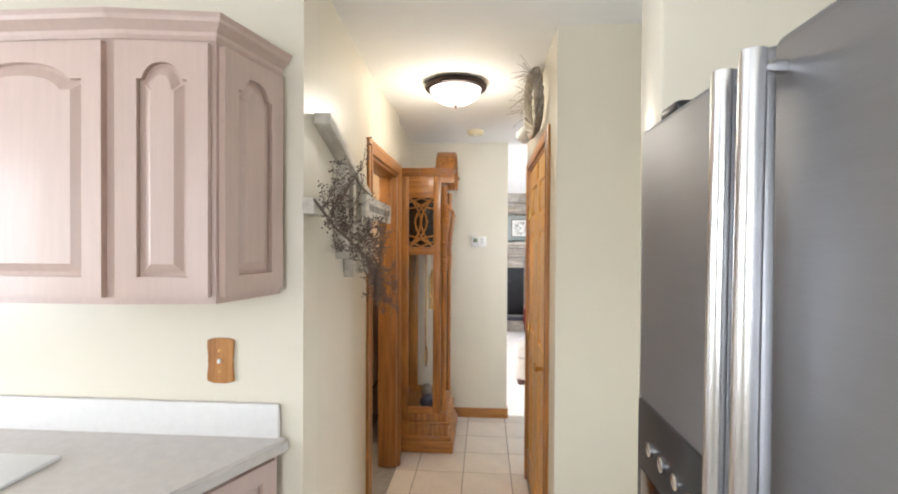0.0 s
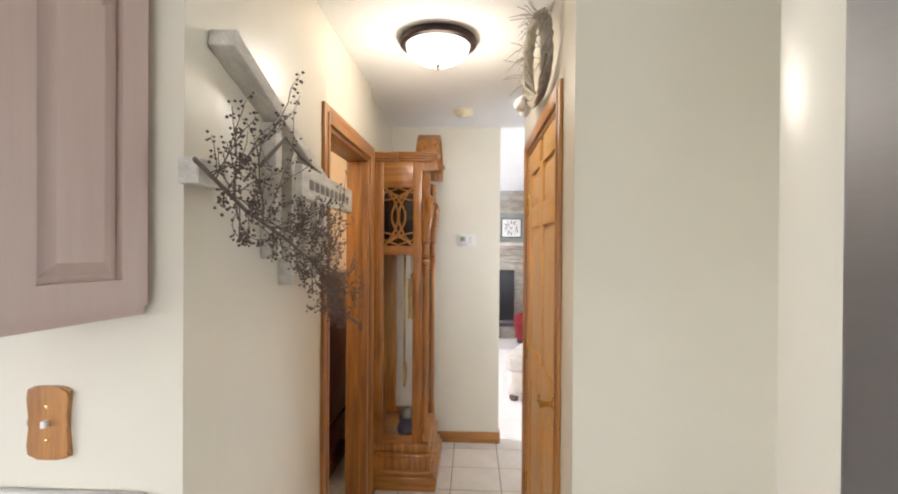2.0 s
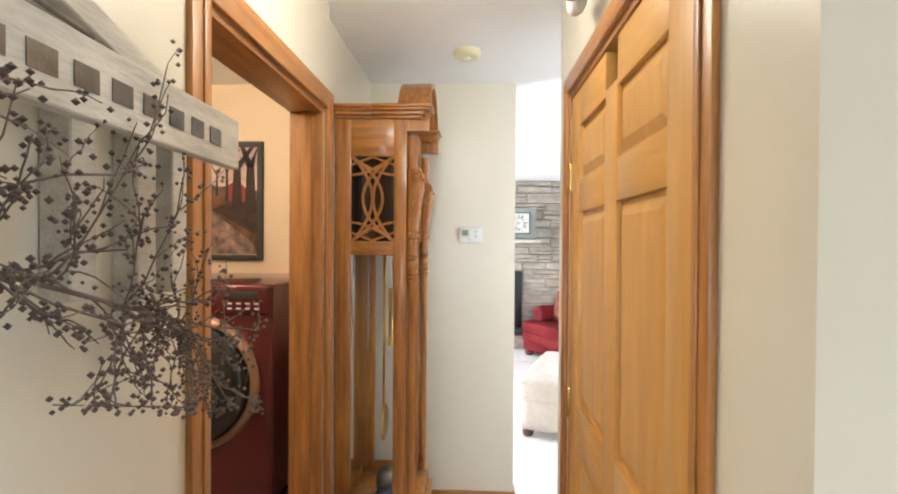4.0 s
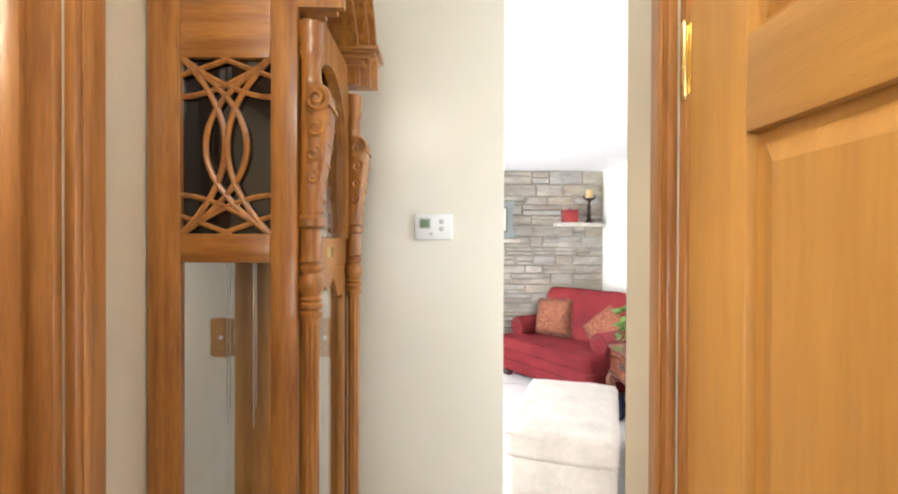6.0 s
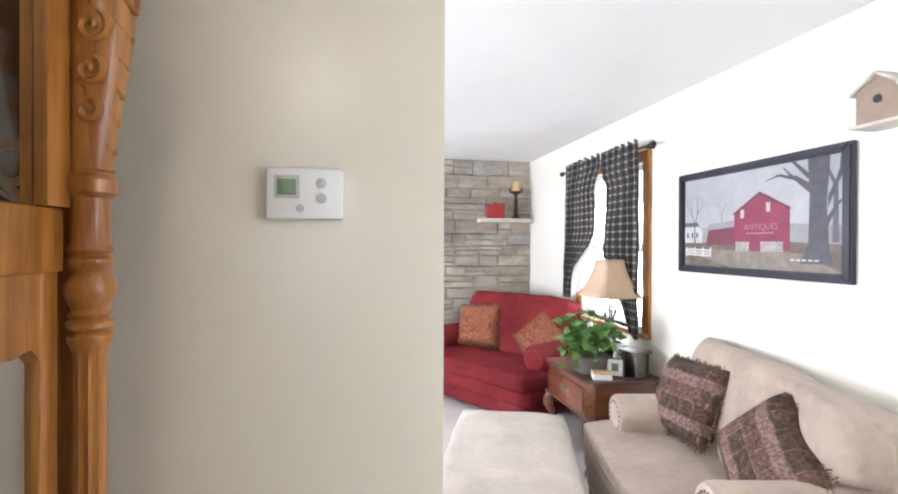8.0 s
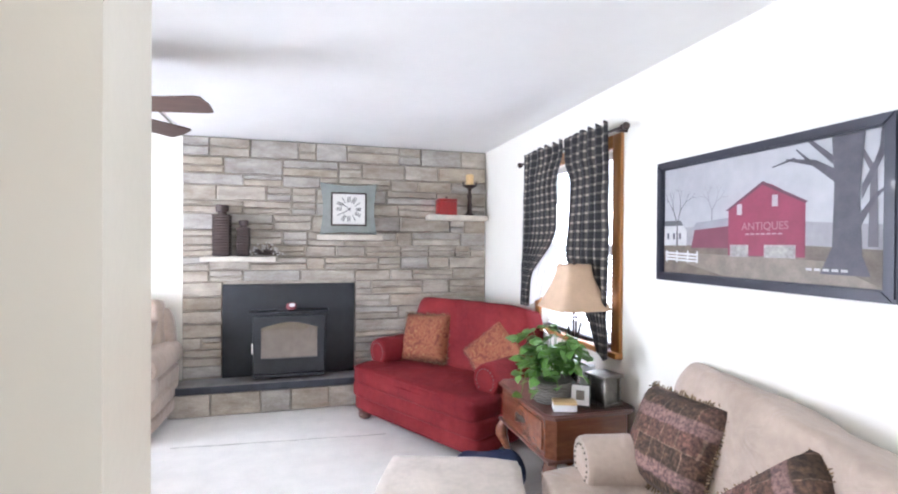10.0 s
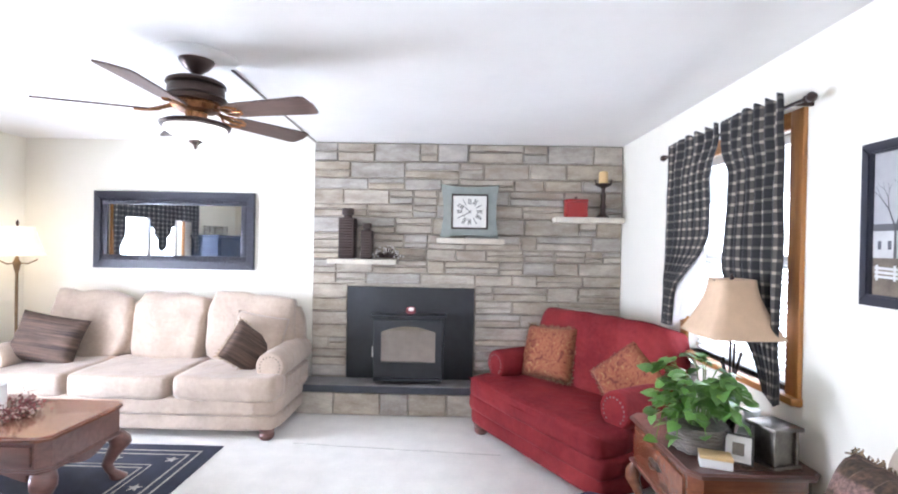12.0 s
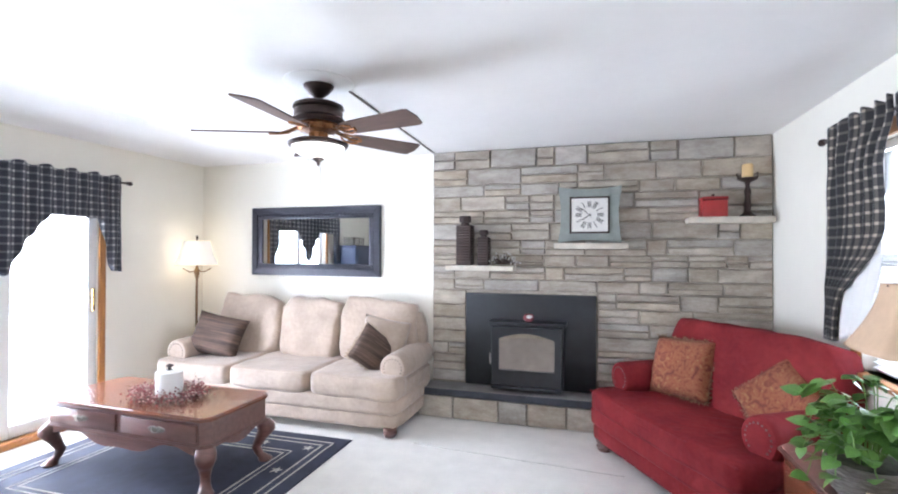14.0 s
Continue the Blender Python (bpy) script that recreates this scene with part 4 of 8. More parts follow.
cushion(bm, -0.06, 0.02, 0.03, 0.03, 0.12, 0.15, 1.0, 6, 2.5, 0.02)
part("pouch", bm, M["pewter"], pl)

# ---- wooden wall shelf with berry garland on the hall wall ----
SKEW = pose(XL, 3.03, 0, 0, 0, 2.65) @ pose(0, -3.095, -0.015)
ws = thing("slatted_wall_rack", SKEW, "weathered pale grey slatted wooden wall decoration in the hall", "wall decoration")


def board(y0, z0, y1, z1, w, x0, x1, name="slat"):
    """A board on the wall from one end to the other, w wide."""
    d = Vector((0, y1 - y0, z1 - z0)).normalized()
    s = Vector((0, -d.z, d.y)) * (w / 2)
    c = [(y0 + s.y, z0 + s.z), (y1 + s.y, z1 + s.z), (y1 - s.y, z1 - s.z), (y0 - s.y, z0 - s.z)]
    bm = B()
    prism(bm, c, "x", x0, x1)
    bmesh.ops.bevel(bm, geom=list(bm.edges), offset=0.002, segments=1, affect="EDGES")
    return part(name, bm, M["grey_wood"], ws, smooth=None)


board(2.17, 1.965, 3.0, 1.74, 0.038, 0.004, 0.06, "slanted_board")
pk = board(2.38, 1.697, 2.985, 1.697, 0.085, 0.115, 0.135, "name_board")
for i in range(9):
    bm = B()
    box(bm, 0.1355, 2.44 + 0.055 * i, 1.682, 0.1365, 2.475 + 0.055 * i, 1.708)
    part("letter_bar", bm, M["pewter"], pk)
board(2.06, 1.675, 2.18, 1.675, 0.05, 0.004, 0.04)
for y, z0, z1 in ((2.47, 1.50, 1.86), (2.60, 1.42, 1.83), (2.74, 1.45, 1.79), (2.87, 1.42, 1.76), (2.96, 1.44, 1.73)):
    board(y, z0, y, z1, 0.045, 0.004, 0.044)

gl = thing("berry_garland", SKEW, "dry twig garland with small dark berries draped over the wooden rack", "garland")
rnd = random.Random(4)
twigs, berries, main = B(), B(), B()


def spray(p, d, length, depth):
    pts, q = [p], Vector(p)
    d = Vector(d).normalized()
    for k in range(5):
        d = (d + 0.35 * Vector((rnd.uniform(-0.5, 0.5), rnd.uniform(-1, 1), rnd.uniform(-1, 1)))).normalized()
        q = q + d * length / 5
        q.x = min(0.17, max(0.008, q.x))
        q.y = min(max(q.y, 2.09), 2.99)
        q.z = max(q.z, 1.58 - 0.36 * (q.y - 2.0))
        pts.append(tuple(q))
        if depth and rnd.random() < 0.75:
            spray(tuple(q), d + Vector((rnd.uniform(-0.6, 0.8), rnd.uniform(-1, 1), rnd.uniform(-1, 1))), length * 0.5, depth - 1)
        for twin in range(2 if depth < 2 and rnd.random() < 0.75 else 0):
            r = rnd.uniform(0.0024, 0.0042)
            bead(berries, q + Vector((rnd.uniform(-0.01, 0.01), rnd.uniform(-0.012, 0.012), rnd.uniform(-0.012, 0.012))), r)
    tube(twigs, pts, 0.0017 if depth else 0.0011, 4, 0.6)


spine = [(0.05, 2.03, 1.69), (0.07, 2.2, 1.61), (0.09, 2.38, 1.555), (0.10, 2.55, 1.50), (0.09, 2.72, 1.45), (0.08, 2.86, 1.41), (0.06, 2.98, 1.36)]
tube(main, spine, 0.0045, 6, 0.5)
tube(main, [(0.06, 2.30, 1.72), (0.10, 2.36, 1.80), (0.09, 2.5, 1.78), (0.10, 2.68, 1.76)], 0.005, 6, 0.5)
for i in range(64):
    k = rnd.uniform(0, len(spine) - 1.01)
    a, b = Vector(spine[int(k)]), Vector(spine[int(k) + 1])
    spray(tuple(a.lerp(b, k % 1)), (0.25, rnd.uniform(-0.9, 0.9), rnd.uniform(-1.0, 0.8) + (0.25 if k < 3 else 0.0)), rnd.uniform(0.08, 0.24), 1)
part("stem", main, M["twig"], gl)
tagged(part("twig_spray", twigs, M["twig"], gl), kind="stuff")
tagged(part("dried_berry_fill", berries, M["berry"], gl, "small dried brown berries"), kind="stuff")

# ---- grapevine wreath above the closet door ----
wr = thing("grapevine_wreath", pose(XR - 0.012, 3.08, 2.092, 0, -5, 0), "pale grapevine wreath with sprigs leaning above the closet door", "wreath")
for k in range(9):
    ph = rnd.uniform(0, 6)
    pts = [(-0.02 + 0.018 * math.sin(5 * a + ph), (0.26 + 0.018 * math.cos(4 * a + ph)) * math.cos(a), 0.165 + (0.145 + 0.016 * math.cos(4 * a + ph)) * math.sin(a)) for a in [2 * math.pi * i / 36 for i in range(37)]]
    part("vine", tube(B(), pts, 0.008, 5), M["pale_vine"], wr)
bm = B()
for k in range(46):
    a = rnd.uniform(1.2, 5.0)
    p = Vector((-0.03, 0.27 * math.cos(a - 1.2), 0.16 + 0.14 * math.sin(a - 1.2)))
    d = Vector((rnd.uniform(-0.5, -0.1), rnd.uniform(-0.3, 1.0), rnd.uniform(-0.5, 0.7))).normalized()
    tube(bm, [p, p + d * 0.05 + Vector((0, 0, 0.01)), p + d * 0.11], 0.0018, 4, 0.5)
tagged(part("sprig_tuft", bm, M["pale_vine"], wr), kind="stuff")
for k in range(5):
    bm = B()
    y, z = 0.22 + 0.025 * k, 0.06 + 0.015 * (k % 3)
    cushion(bm, -0.10 + 0.01 * k, y - 0.03, z - 0.03, -0.04 + 0.01 * k, y + 0.03, z + 0.03, 1.0, 5, 2.2, 0.02)
    part("flower", bm, M["splash"], wr, "pale dried flower")

# ---- laundry room ----
dy = thing("dryer", pose(-1.14, 4.14, 0), "dark red front-loading dryer on a pedestal in the laundry room", "dryer")
part("body", box(B(), -0.345, 0.015, 0.34, 0.345, 0.72, 1.325, 0.02, 3), M["red_enamel"], dy)
part("pedestal", box(B(), -0.345, 0.01, 0.0, 0.345, 0.72, 0.335, 0.012), M["red_enamel"], dy)
part("pedestal_handle", box(B(), -0.15, -0.02, 0.25, 0.15, 0.012, 0.275, 0.008), M["rose_metal"], dy)
part("control_panel", box(B(), -0.343, -0.006, 1.19, 0.343, 0.016, 1.322, 0.012, 3), M["red_enamel"], dy)
bm = B()
lathe(bm, [(0.292, 0.016), (0.302, -0.01), (0.294, -0.030), (0.282, -0.040), (0.272, -0.040), (0.268, -0.02)], 0, 0, 56, "y", 0.895)
ring = part("door_ring", bm, M["rose_metal"], dy, "rose metal ring round the door")
bm = B()
lathe(bm, [(0.268, -0.02), (0.255, -0.046), (0.19, -0.066), (0.09, -0.076), (0.01, -0.078)], 0, 0, 56, "y", 0.895)
part("door_window", bm, M["dark_glass"], ring, "dark smoked glass bowl", smooth=180)
bm = B()
lathe(bm, [(0.034, -0.005), (0.034, -0.016), (0.030, -0.03), (0.026, -0.034), (0.005, -0.035)], 0.0, 0, 28, "y", 1.268)
part("dial", bm, M["rose_metal"], dy, "rose metal selector dial")
part("display", box(B(), 0.16, -0.0085, 1.262, 0.29, -0.0055, 1.292, 0.001), M["ink"], dy, "dark green display")
for i in range(4):
    for j in range(2):
        part("button", box(B(), 0.155 + 0.04 * i, -0.010, 1.215 + 0.022 * j, 0.175 + 0.04 * i, -0.0055, 1.222 + 0.022 * j, 0.001), M["white_plastic"], dy)
for i in range(3):
    for sx in (-0.075, 0.05):
        part("print_bar", box(B(), sx, -0.0068, 1.235 + 0.02 * i, sx + 0.03, -0.0056, 1.239 + 0.02 * i), M["white_plastic"], dy)

lp = thing("framed_landscape_picture", pose(-1.545, TW - 0.008, 1.745), "dark framed autumn picture of a dirt lane between bare trees", "picture")


def frame_bars(parent, w, h, bar, t, material):
    """Four mitred bars round a picture, facing -y."""
    for a, b, c, d in ((-w / 2, -h / 2, w / 2, -h / 2), (w / 2, -h / 2, w / 2, h / 2), (w / 2, h / 2, -w / 2, h / 2), (-w / 2, h / 2, -w / 2, -h / 2)):
        bm = B()
        s = 1 - 2 * bar / w, 1 - 2 * bar / h
        q = [(a, b), (c, d), (c * s[0], d * s[1]), (a * s[0], b * s[1])]
        prism(bm, q, "y", 0, -t)
        bmesh.ops.bevel(bm, geom=[e for e in bm.edges if all(abs(v.co.y + t) < 1e-5 for v in e.verts)], offset=min(0.006, bar * 0.2), segments=2, affect="EDGES")
        part("frame_bar", bm, material, parent)


def flat(parent, name, outline, depth, colour, vary=0.15, scale=12):
    """A flat patch of a picture, in the picture's plane."""
    bm = B()
    v = [bm.verts.new((x, -depth, z)) for x, z in outline]
    bm.faces.new(v)
    key = "paint_" + "_".join(str(round(c, 3)) for c in colour)
    m = bpy.data.materials.get(key) or mat(key, colour, 0.6, vary=vary, scale=scale)
    ob = new(name, mesh_of(name, bm, m))
    ob.parent = parent
    return ob


def painted_tree(parent, x, z, h, w, depth, colour, seed, n=26, top=9.0):
    """A flat bare tree of a picture."""
    r = random.Random(seed)
    bm = B()

    def limb(p, a, ln, wd, k):
        q = (p[0] + ln * math.sin(a), p[1] + ln * math.cos(a))
        nx, nz = math.cos(a) * wd / 2, -math.sin(a) * wd / 2
        f = [bm.verts.new((p[0] - nx, -depth, p[1] - nz)), bm.verts.new((p[0] + nx, -depth, p[1] + nz)), bm.verts.new((q[0] + nx * 0.65, -depth, q[1] + nz * 0.65)), bm.verts.new((q[0] - nx * 0.65, -depth, q[1] - nz * 0.65))]
        bm.faces.new(f)
        if k:
            for s in (-1, 1):
                limb(q, a + s * r.uniform(0.2, 0.6), ln * r.uniform(0.6, 0.8), wd * 0.6, k - 1)
    limb((x, z), 0, h * 0.4, w, 4)
    for v in bm.verts:
        v.co.x = max(-n, min(n, v.co.x))
        v.co.z = max(-top, min(top, v.co.z))
    key = "paint_" + "_".join(str(round(c, 3)) for c in colour)
    m = bpy.data.materials.get(key) or mat(key, colour, 0.6, vary=0.15, scale=12)
    ob = new("painted_tree", mesh_of("painted_tree", bm, m))
    ob.parent = parent


frame_bars(lp, 0.81, 0.69, 0.032, 0.025, M["ink"])
can = part("canvas", box(B(), -0.38, -0.008, -0.32, 0.38, 0, 0.32), mat("painted_sky", (0.72, 0.58, 0.50), 0.6, vary=0.25, scale=5, other=(0.36, 0.24, 0.20)), lp)
flat(can, "painted_hill", [(-0.37, -0.02), (0.37, -0.02), (0.37, 0.06), (0.2, 0.09), (-0.1, 0.05), (-0.37, 0.12)], 0.0085, (0.15, 0.085, 0.06), 0.5, 14)
flat(can, "painted_field", [(-0.37, -0.31), (0.37, -0.31), (0.37, 0.02), (-0.37, 0.03)], 0.009, (0.15, 0.062, 0.026), 0.7, 12)
flat(can, "painted_verge", [(-0.37, -0.2), (-0.37, 0.0), (-0.1, -0.02), (-0.05, 0.0), (-0.16, -0.12)], 0.0092, (0.045, 0.016, 0.009), 0.7, 24)
flat(can, "painted_lane", [(-0.37, -0.31), (0.37, -0.31), (0.34, -0.24), (0.10, -0.06), (0.07, 0.035), (0.04, 0.035), (0.02, -0.06), (-0.3, -0.26)], 0.0096, (0.30, 0.19, 0.14), 0.75, 18)
flat(can, "painted_rut", [(-0.12, -0.31), (-0.02, -0.31), (0.052, -0.06), (0.050, -0.02), (0.046, -0.06)], 0.0097, (0.13, 0.07, 0.045), 0.6, 26)
flat(can, "painted_bank", [(0.10, -0.05), (0.37, -0.20), (0.37, 0.0), (0.2, -0.01)], 0.0094, (0.05, 0.018, 0.010), 0.7, 24)
flat(can, "painted_barn", [(0.18, 0.0), (0.30, 0.0), (0.30, 0.08), (0.24, 0.12), (0.18, 0.08)], 0.0098, (0.25, 0.03, 0.03))
for x, z, h, w, sd in ((-0.14, -0.02, 0.56, 0.045, 1), (-0.085, 0.0, 0.54, 0.04, 2), (0.25, -0.05, 0.60, 0.065, 3), (0.33, -0.07, 0.66, 0.07, 4), (-0.30, 0.02, 0.34, 0.016, 5), (0.13, 0.03, 0.30, 0.014, 6), (-0.22, 0.02, 0.38, 0.016, 7), (0.19, 0.0, 0.42, 0.02, 8)):
    painted_tree(can, x, z, h, w, 0.0102, (0.028, 0.012, 0.008), sd, 0.372, 0.312)
for i in range(4):
    flat(can, "painted_post", [(-0.36 + 0.07 * i, -0.10 + 0.015 * i), (-0.35 + 0.07 * i, -0.10 + 0.015 * i), (-0.35 + 0.07 * i, 0.03), (-0.36 + 0.07 * i, 0.03)], 0.0105, (0.09, 0.05, 0.03))
ll = thing("laundry_light", pose(-1.35, 3.6, CZ), "plain lit round ceiling light of the laundry room", "ceiling light")
bm = B()
lathe(bm, [(0.15, 0), (0.15, -0.02), (0.12, -0.07), (0.05, -0.095), (0.01, -0.1)], seg=32)
b2 = part("globe", bm, M["lit_glass"], ll, smooth=180)
b2.visible_shadow = False

# ---- kitchen ----


def arch_door(parent, x0, x1, z0, z1, arch=0.045):
    """A raised-panel cabinet door in the local plane y=0, facing -y."""
    bm = B()
    w, s, t = x1 - x0, min(0.055, (x1 - x0) * 0.24), 0.02
    n = 20
    top = [(x0 + s + (w - 2 * s) * i / n, z1 - s - arch + arch * max(0.0, 1 - (abs(2 * i / n - 1) / 0.78) ** 2.2) ** 0.6) for i in range(n + 1)]
    prism(bm, [(x0, z0), (x0 + s, z0), (x0 + s, z1 - s - arch), (x0 + s, z1), (x0, z1)], "y", 0, -t)
    prism(bm, [(x1, z0), (x1, z1), (x1 - s, z1), (x1 - s, z0)], "y", 0, -t)
    prism(bm, [(x0 + s, z0), (x1 - s, z0), (x1 - s, z0 + s), (x0 + s, z0 + s)], "y", 0, -t)
    prism(bm, top + [(x1 - s, z1), (x0 + s, z1)], "y", 0, -t)
    d = part("cabinet_door", bm, M["cabinet"], parent, smooth=None)
    bm = B()
    inner = [(x0 + s, z0 + s), (x1 - s, z0 + s)] + top[::-1]
    cx, cz = (x0 + x1) / 2, (z0 + z1) / 2
    levels = []
    for y, k in ((-0.004, 0.0), (-0.006, 0.012), (-0.017, 0.034)):
        levels.append([bm.verts.new((cx + (p[0] - cx) * (1 - 2 * k / (w - 2 * s)), y, cz + (p[1] - cz) * (1 - 2 * k / (z1 - z0 - 2 * s)))) for p in inner])
    for a, b in zip(levels, levels[1:]):
        for i in range(len(a)):
            j = (i + 1) % len(a)
            bm.faces.new((a[i], a[j], b[j], b[i]))
    bm.faces.new(levels[-1])
    part("raised_panel", bm, M["cabinet"], d, smooth=None)
    return d


KITCHEN = pose(0.0074, 0.0358, 0.0962) @ Matrix.Scale(0.938, 4)
wc = thing("wall_cabinet", KITCHEN, "pickled oak wall cabinet with arched doors above the counter", "cabinet")
Z0, Z1 = 1.38, 2.10
plan = [(-2.4, 2.115), (-2.4, 1.80), (-0.865, 1.80), (-0.605, 1.835), (-0.548, 2.115)]
bm = B()
prism(bm, plan, "z", Z0, Z1)
part("body", bm, M["cabinet"], wc, smooth=None)


def crown(bm, pts, z0, z1, outs):
    """A moulding along a plan line, stepping outwards as it rises."""
    rows = []
    for k, o in enumerate(outs):
        z = z0 + (z1 - z0) * k / (len(outs) - 1)
        row = []
        for i, p in enumerate(pts):
            a, b = Vector(pts[max(0, i - 1)]), Vector(pts[min(len(pts) - 1, i + 1)])
            d = (b - a).normalized()
            row.append(bm.verts.new((p[0] + d.y * o, p[1] - d.x * o, z)))
        rows.append(row)
    for a, b in zip(rows, rows[1:]):
        for i in range(len(a) - 1):
            bm.faces.new((a[i], a[i + 1], b[i + 1], b[i]))
    back = [bm.verts.new((p[0], p[1], z1)) for p in pts]
    for i in range(len(pts) - 1):
        bm.faces.new((rows[-1][i], rows[-1][i + 1], back[i + 1], back[i]))


bm = B()
crown(bm, plan[1:], Z1 - 0.012, Z1 + 0.05, (0.003, 0.009, 0.011, 0.022, 0.034, 0.038, 0.046))
part("crown_moulding", bm, M["cabinet"], wc, smooth=None)
for a, b, gap in (((-2.38, 1.80), (-1.36, 1.80), 0.01), ((-1.36, 1.80), (-0.875, 1.80), 0.012), ((-0.865, 1.80), (-0.605, 1.835), 0.012), ((-0.605, 1.835), (-0.548, 2.115), 0.012)):
    va, vb = Vector(a), Vector(b)
    ln, ang = (vb - va).length, math.degrees(math.atan2(vb.y - va.y, vb.x - va.x))
    d = arch_door(wc, gap, ln - gap, Z0 + 0.02, Z1 - 0.022)
    d.matrix_local = pose(a[0], a[1], 0, 0, 0, ang)

ct = thing("countertop", KITCHEN, "grey-beige laminate worktop with a low pale splashback", "worktop")
bm = B()
prism(bm, [(-2.95, 2.118), (-2.95, 1.50), (-0.77, 1.50), (-0.518, 2.095), (-0.518, 2.118)], "z", 0.872, 0.91)
bmesh.ops.bevel(bm, geom=[e for e in bm.edges if all(abs(v.co.z - 0.91) < 1e-5 for v in e.verts)], offset=0.010, segments=3, affect="EDGES")
part("top", bm, M["laminate"], ct)
part("splashback", box(B(), -2.95, 2.098, 0.908, -0.545, 2.1185, 1.020, 0.006), M["splash"], ct)
bc = thing("base_cabinet", KITCHEN, "pickled oak base cabinet under the worktop", "cabinet")
bm = B()
prism(bm, [(-2.94, 2.11), (-2.94, 1.53), (-0.80, 1.53), (-0.555, 2.11)], "z", -0.1025, 0.871)
part("body", bm, M["cabinet"], bc, smooth=None)
va, vb = Vector((-0.80, 1.53)), Vector((-0.555, 2.11))
d = arch_door(bc, 0.02, (vb - va).length - 0.02, 0.12, 0.85, 0.0)
d.matrix_local = pose(-0.80, 1.53, 0, 0, 0, math.degrees(math.atan2(0.58, 0.245)))
ppr = thing("white_dish", KITCHEN @ pose(-1.25, 1.80, 0.911), "white rectangular paper tray lying on the worktop", "tray")
part("body", box(B(), -0.14, -0.1, 0, 0.14, 0.1, 0.012, 0.004), M["white_plastic"], ppr)

rf = thing("refrigerator", pose(0.43, 0, 0), "brushed steel side-by-side refrigerator with a water dispenser", "refrigerator")
part("body", box(B(), 0.075, 0.665, 0.02, 0.80, 1.57, 1.755, 0.01), M["black"], rf, "dark grey cabinet behind the doors")
YS = 1.135
for a, b in ((0.662, YS - 0.003), (YS + 0.003, 1.575)):
    door = part("fridge_door", box(B(), 0, a, 0.06, 0.068, b, 1.775, 0.014, 4), M["steel"], rf)
    y = YS + (-0.031 if a < 1 else 0.031)
    bm = B()
    tube(bm, [(-0.033, y, 0.60), (-0.036, y, 0.9), (-0.038, y, 1.2), (-0.036, y, 1.5), (-0.033, y, 1.752)], 0.0135, 16)
    for zb in (0.63, 1.735):
        box(bm, -0.034, y - 0.008, zb - 0.007, 0.004, y + 0.008, zb + 0.007, 0.005)
    part("door_handle", bm, M["chrome"], door, "long satin steel handle")
    part("hinge_cap", box(B(), 0.01, a + (0.02 if a < 1 else 0.28), 1.772, 0.07, a + (0.10 if a < 1 else 0.36), 1.795, 0.008), M["black"], door)
dp = part("water_dispenser", box(B(), -0.006, 1.22, 0.86, 0.02, 1.558, 1.25, 0.006), M["black"], rf, "black dispenser panel")
# flat near-black plate paints the shade of the dispenser's hollow
part("recess", box(B(), -0.0075, 1.245, 0.89, -0.0055, 1.53, 1.12, 0.0005), M["dark_glass"], dp)
for i in range(4):
    bm = B()
    lathe(bm, [(0.013, -0.006), (0.013, -0.011), (0.008, -0.013)], 0, 1.30 + 0.06 * i, 16, "x", 1.175)
    part("button", bm, M["chrome"], dp)
bm = B()
tube(bm, [(-0.006, 1.40, 1.10), (-0.03, 1.41, 1.07), (-0.03, 1.45, 1.03), (-0.006, 1.46, 1.0)], 0.008, 8)
part("lever", bm, M["chrome"], dp)

# ---- living room: openings and curtains ----


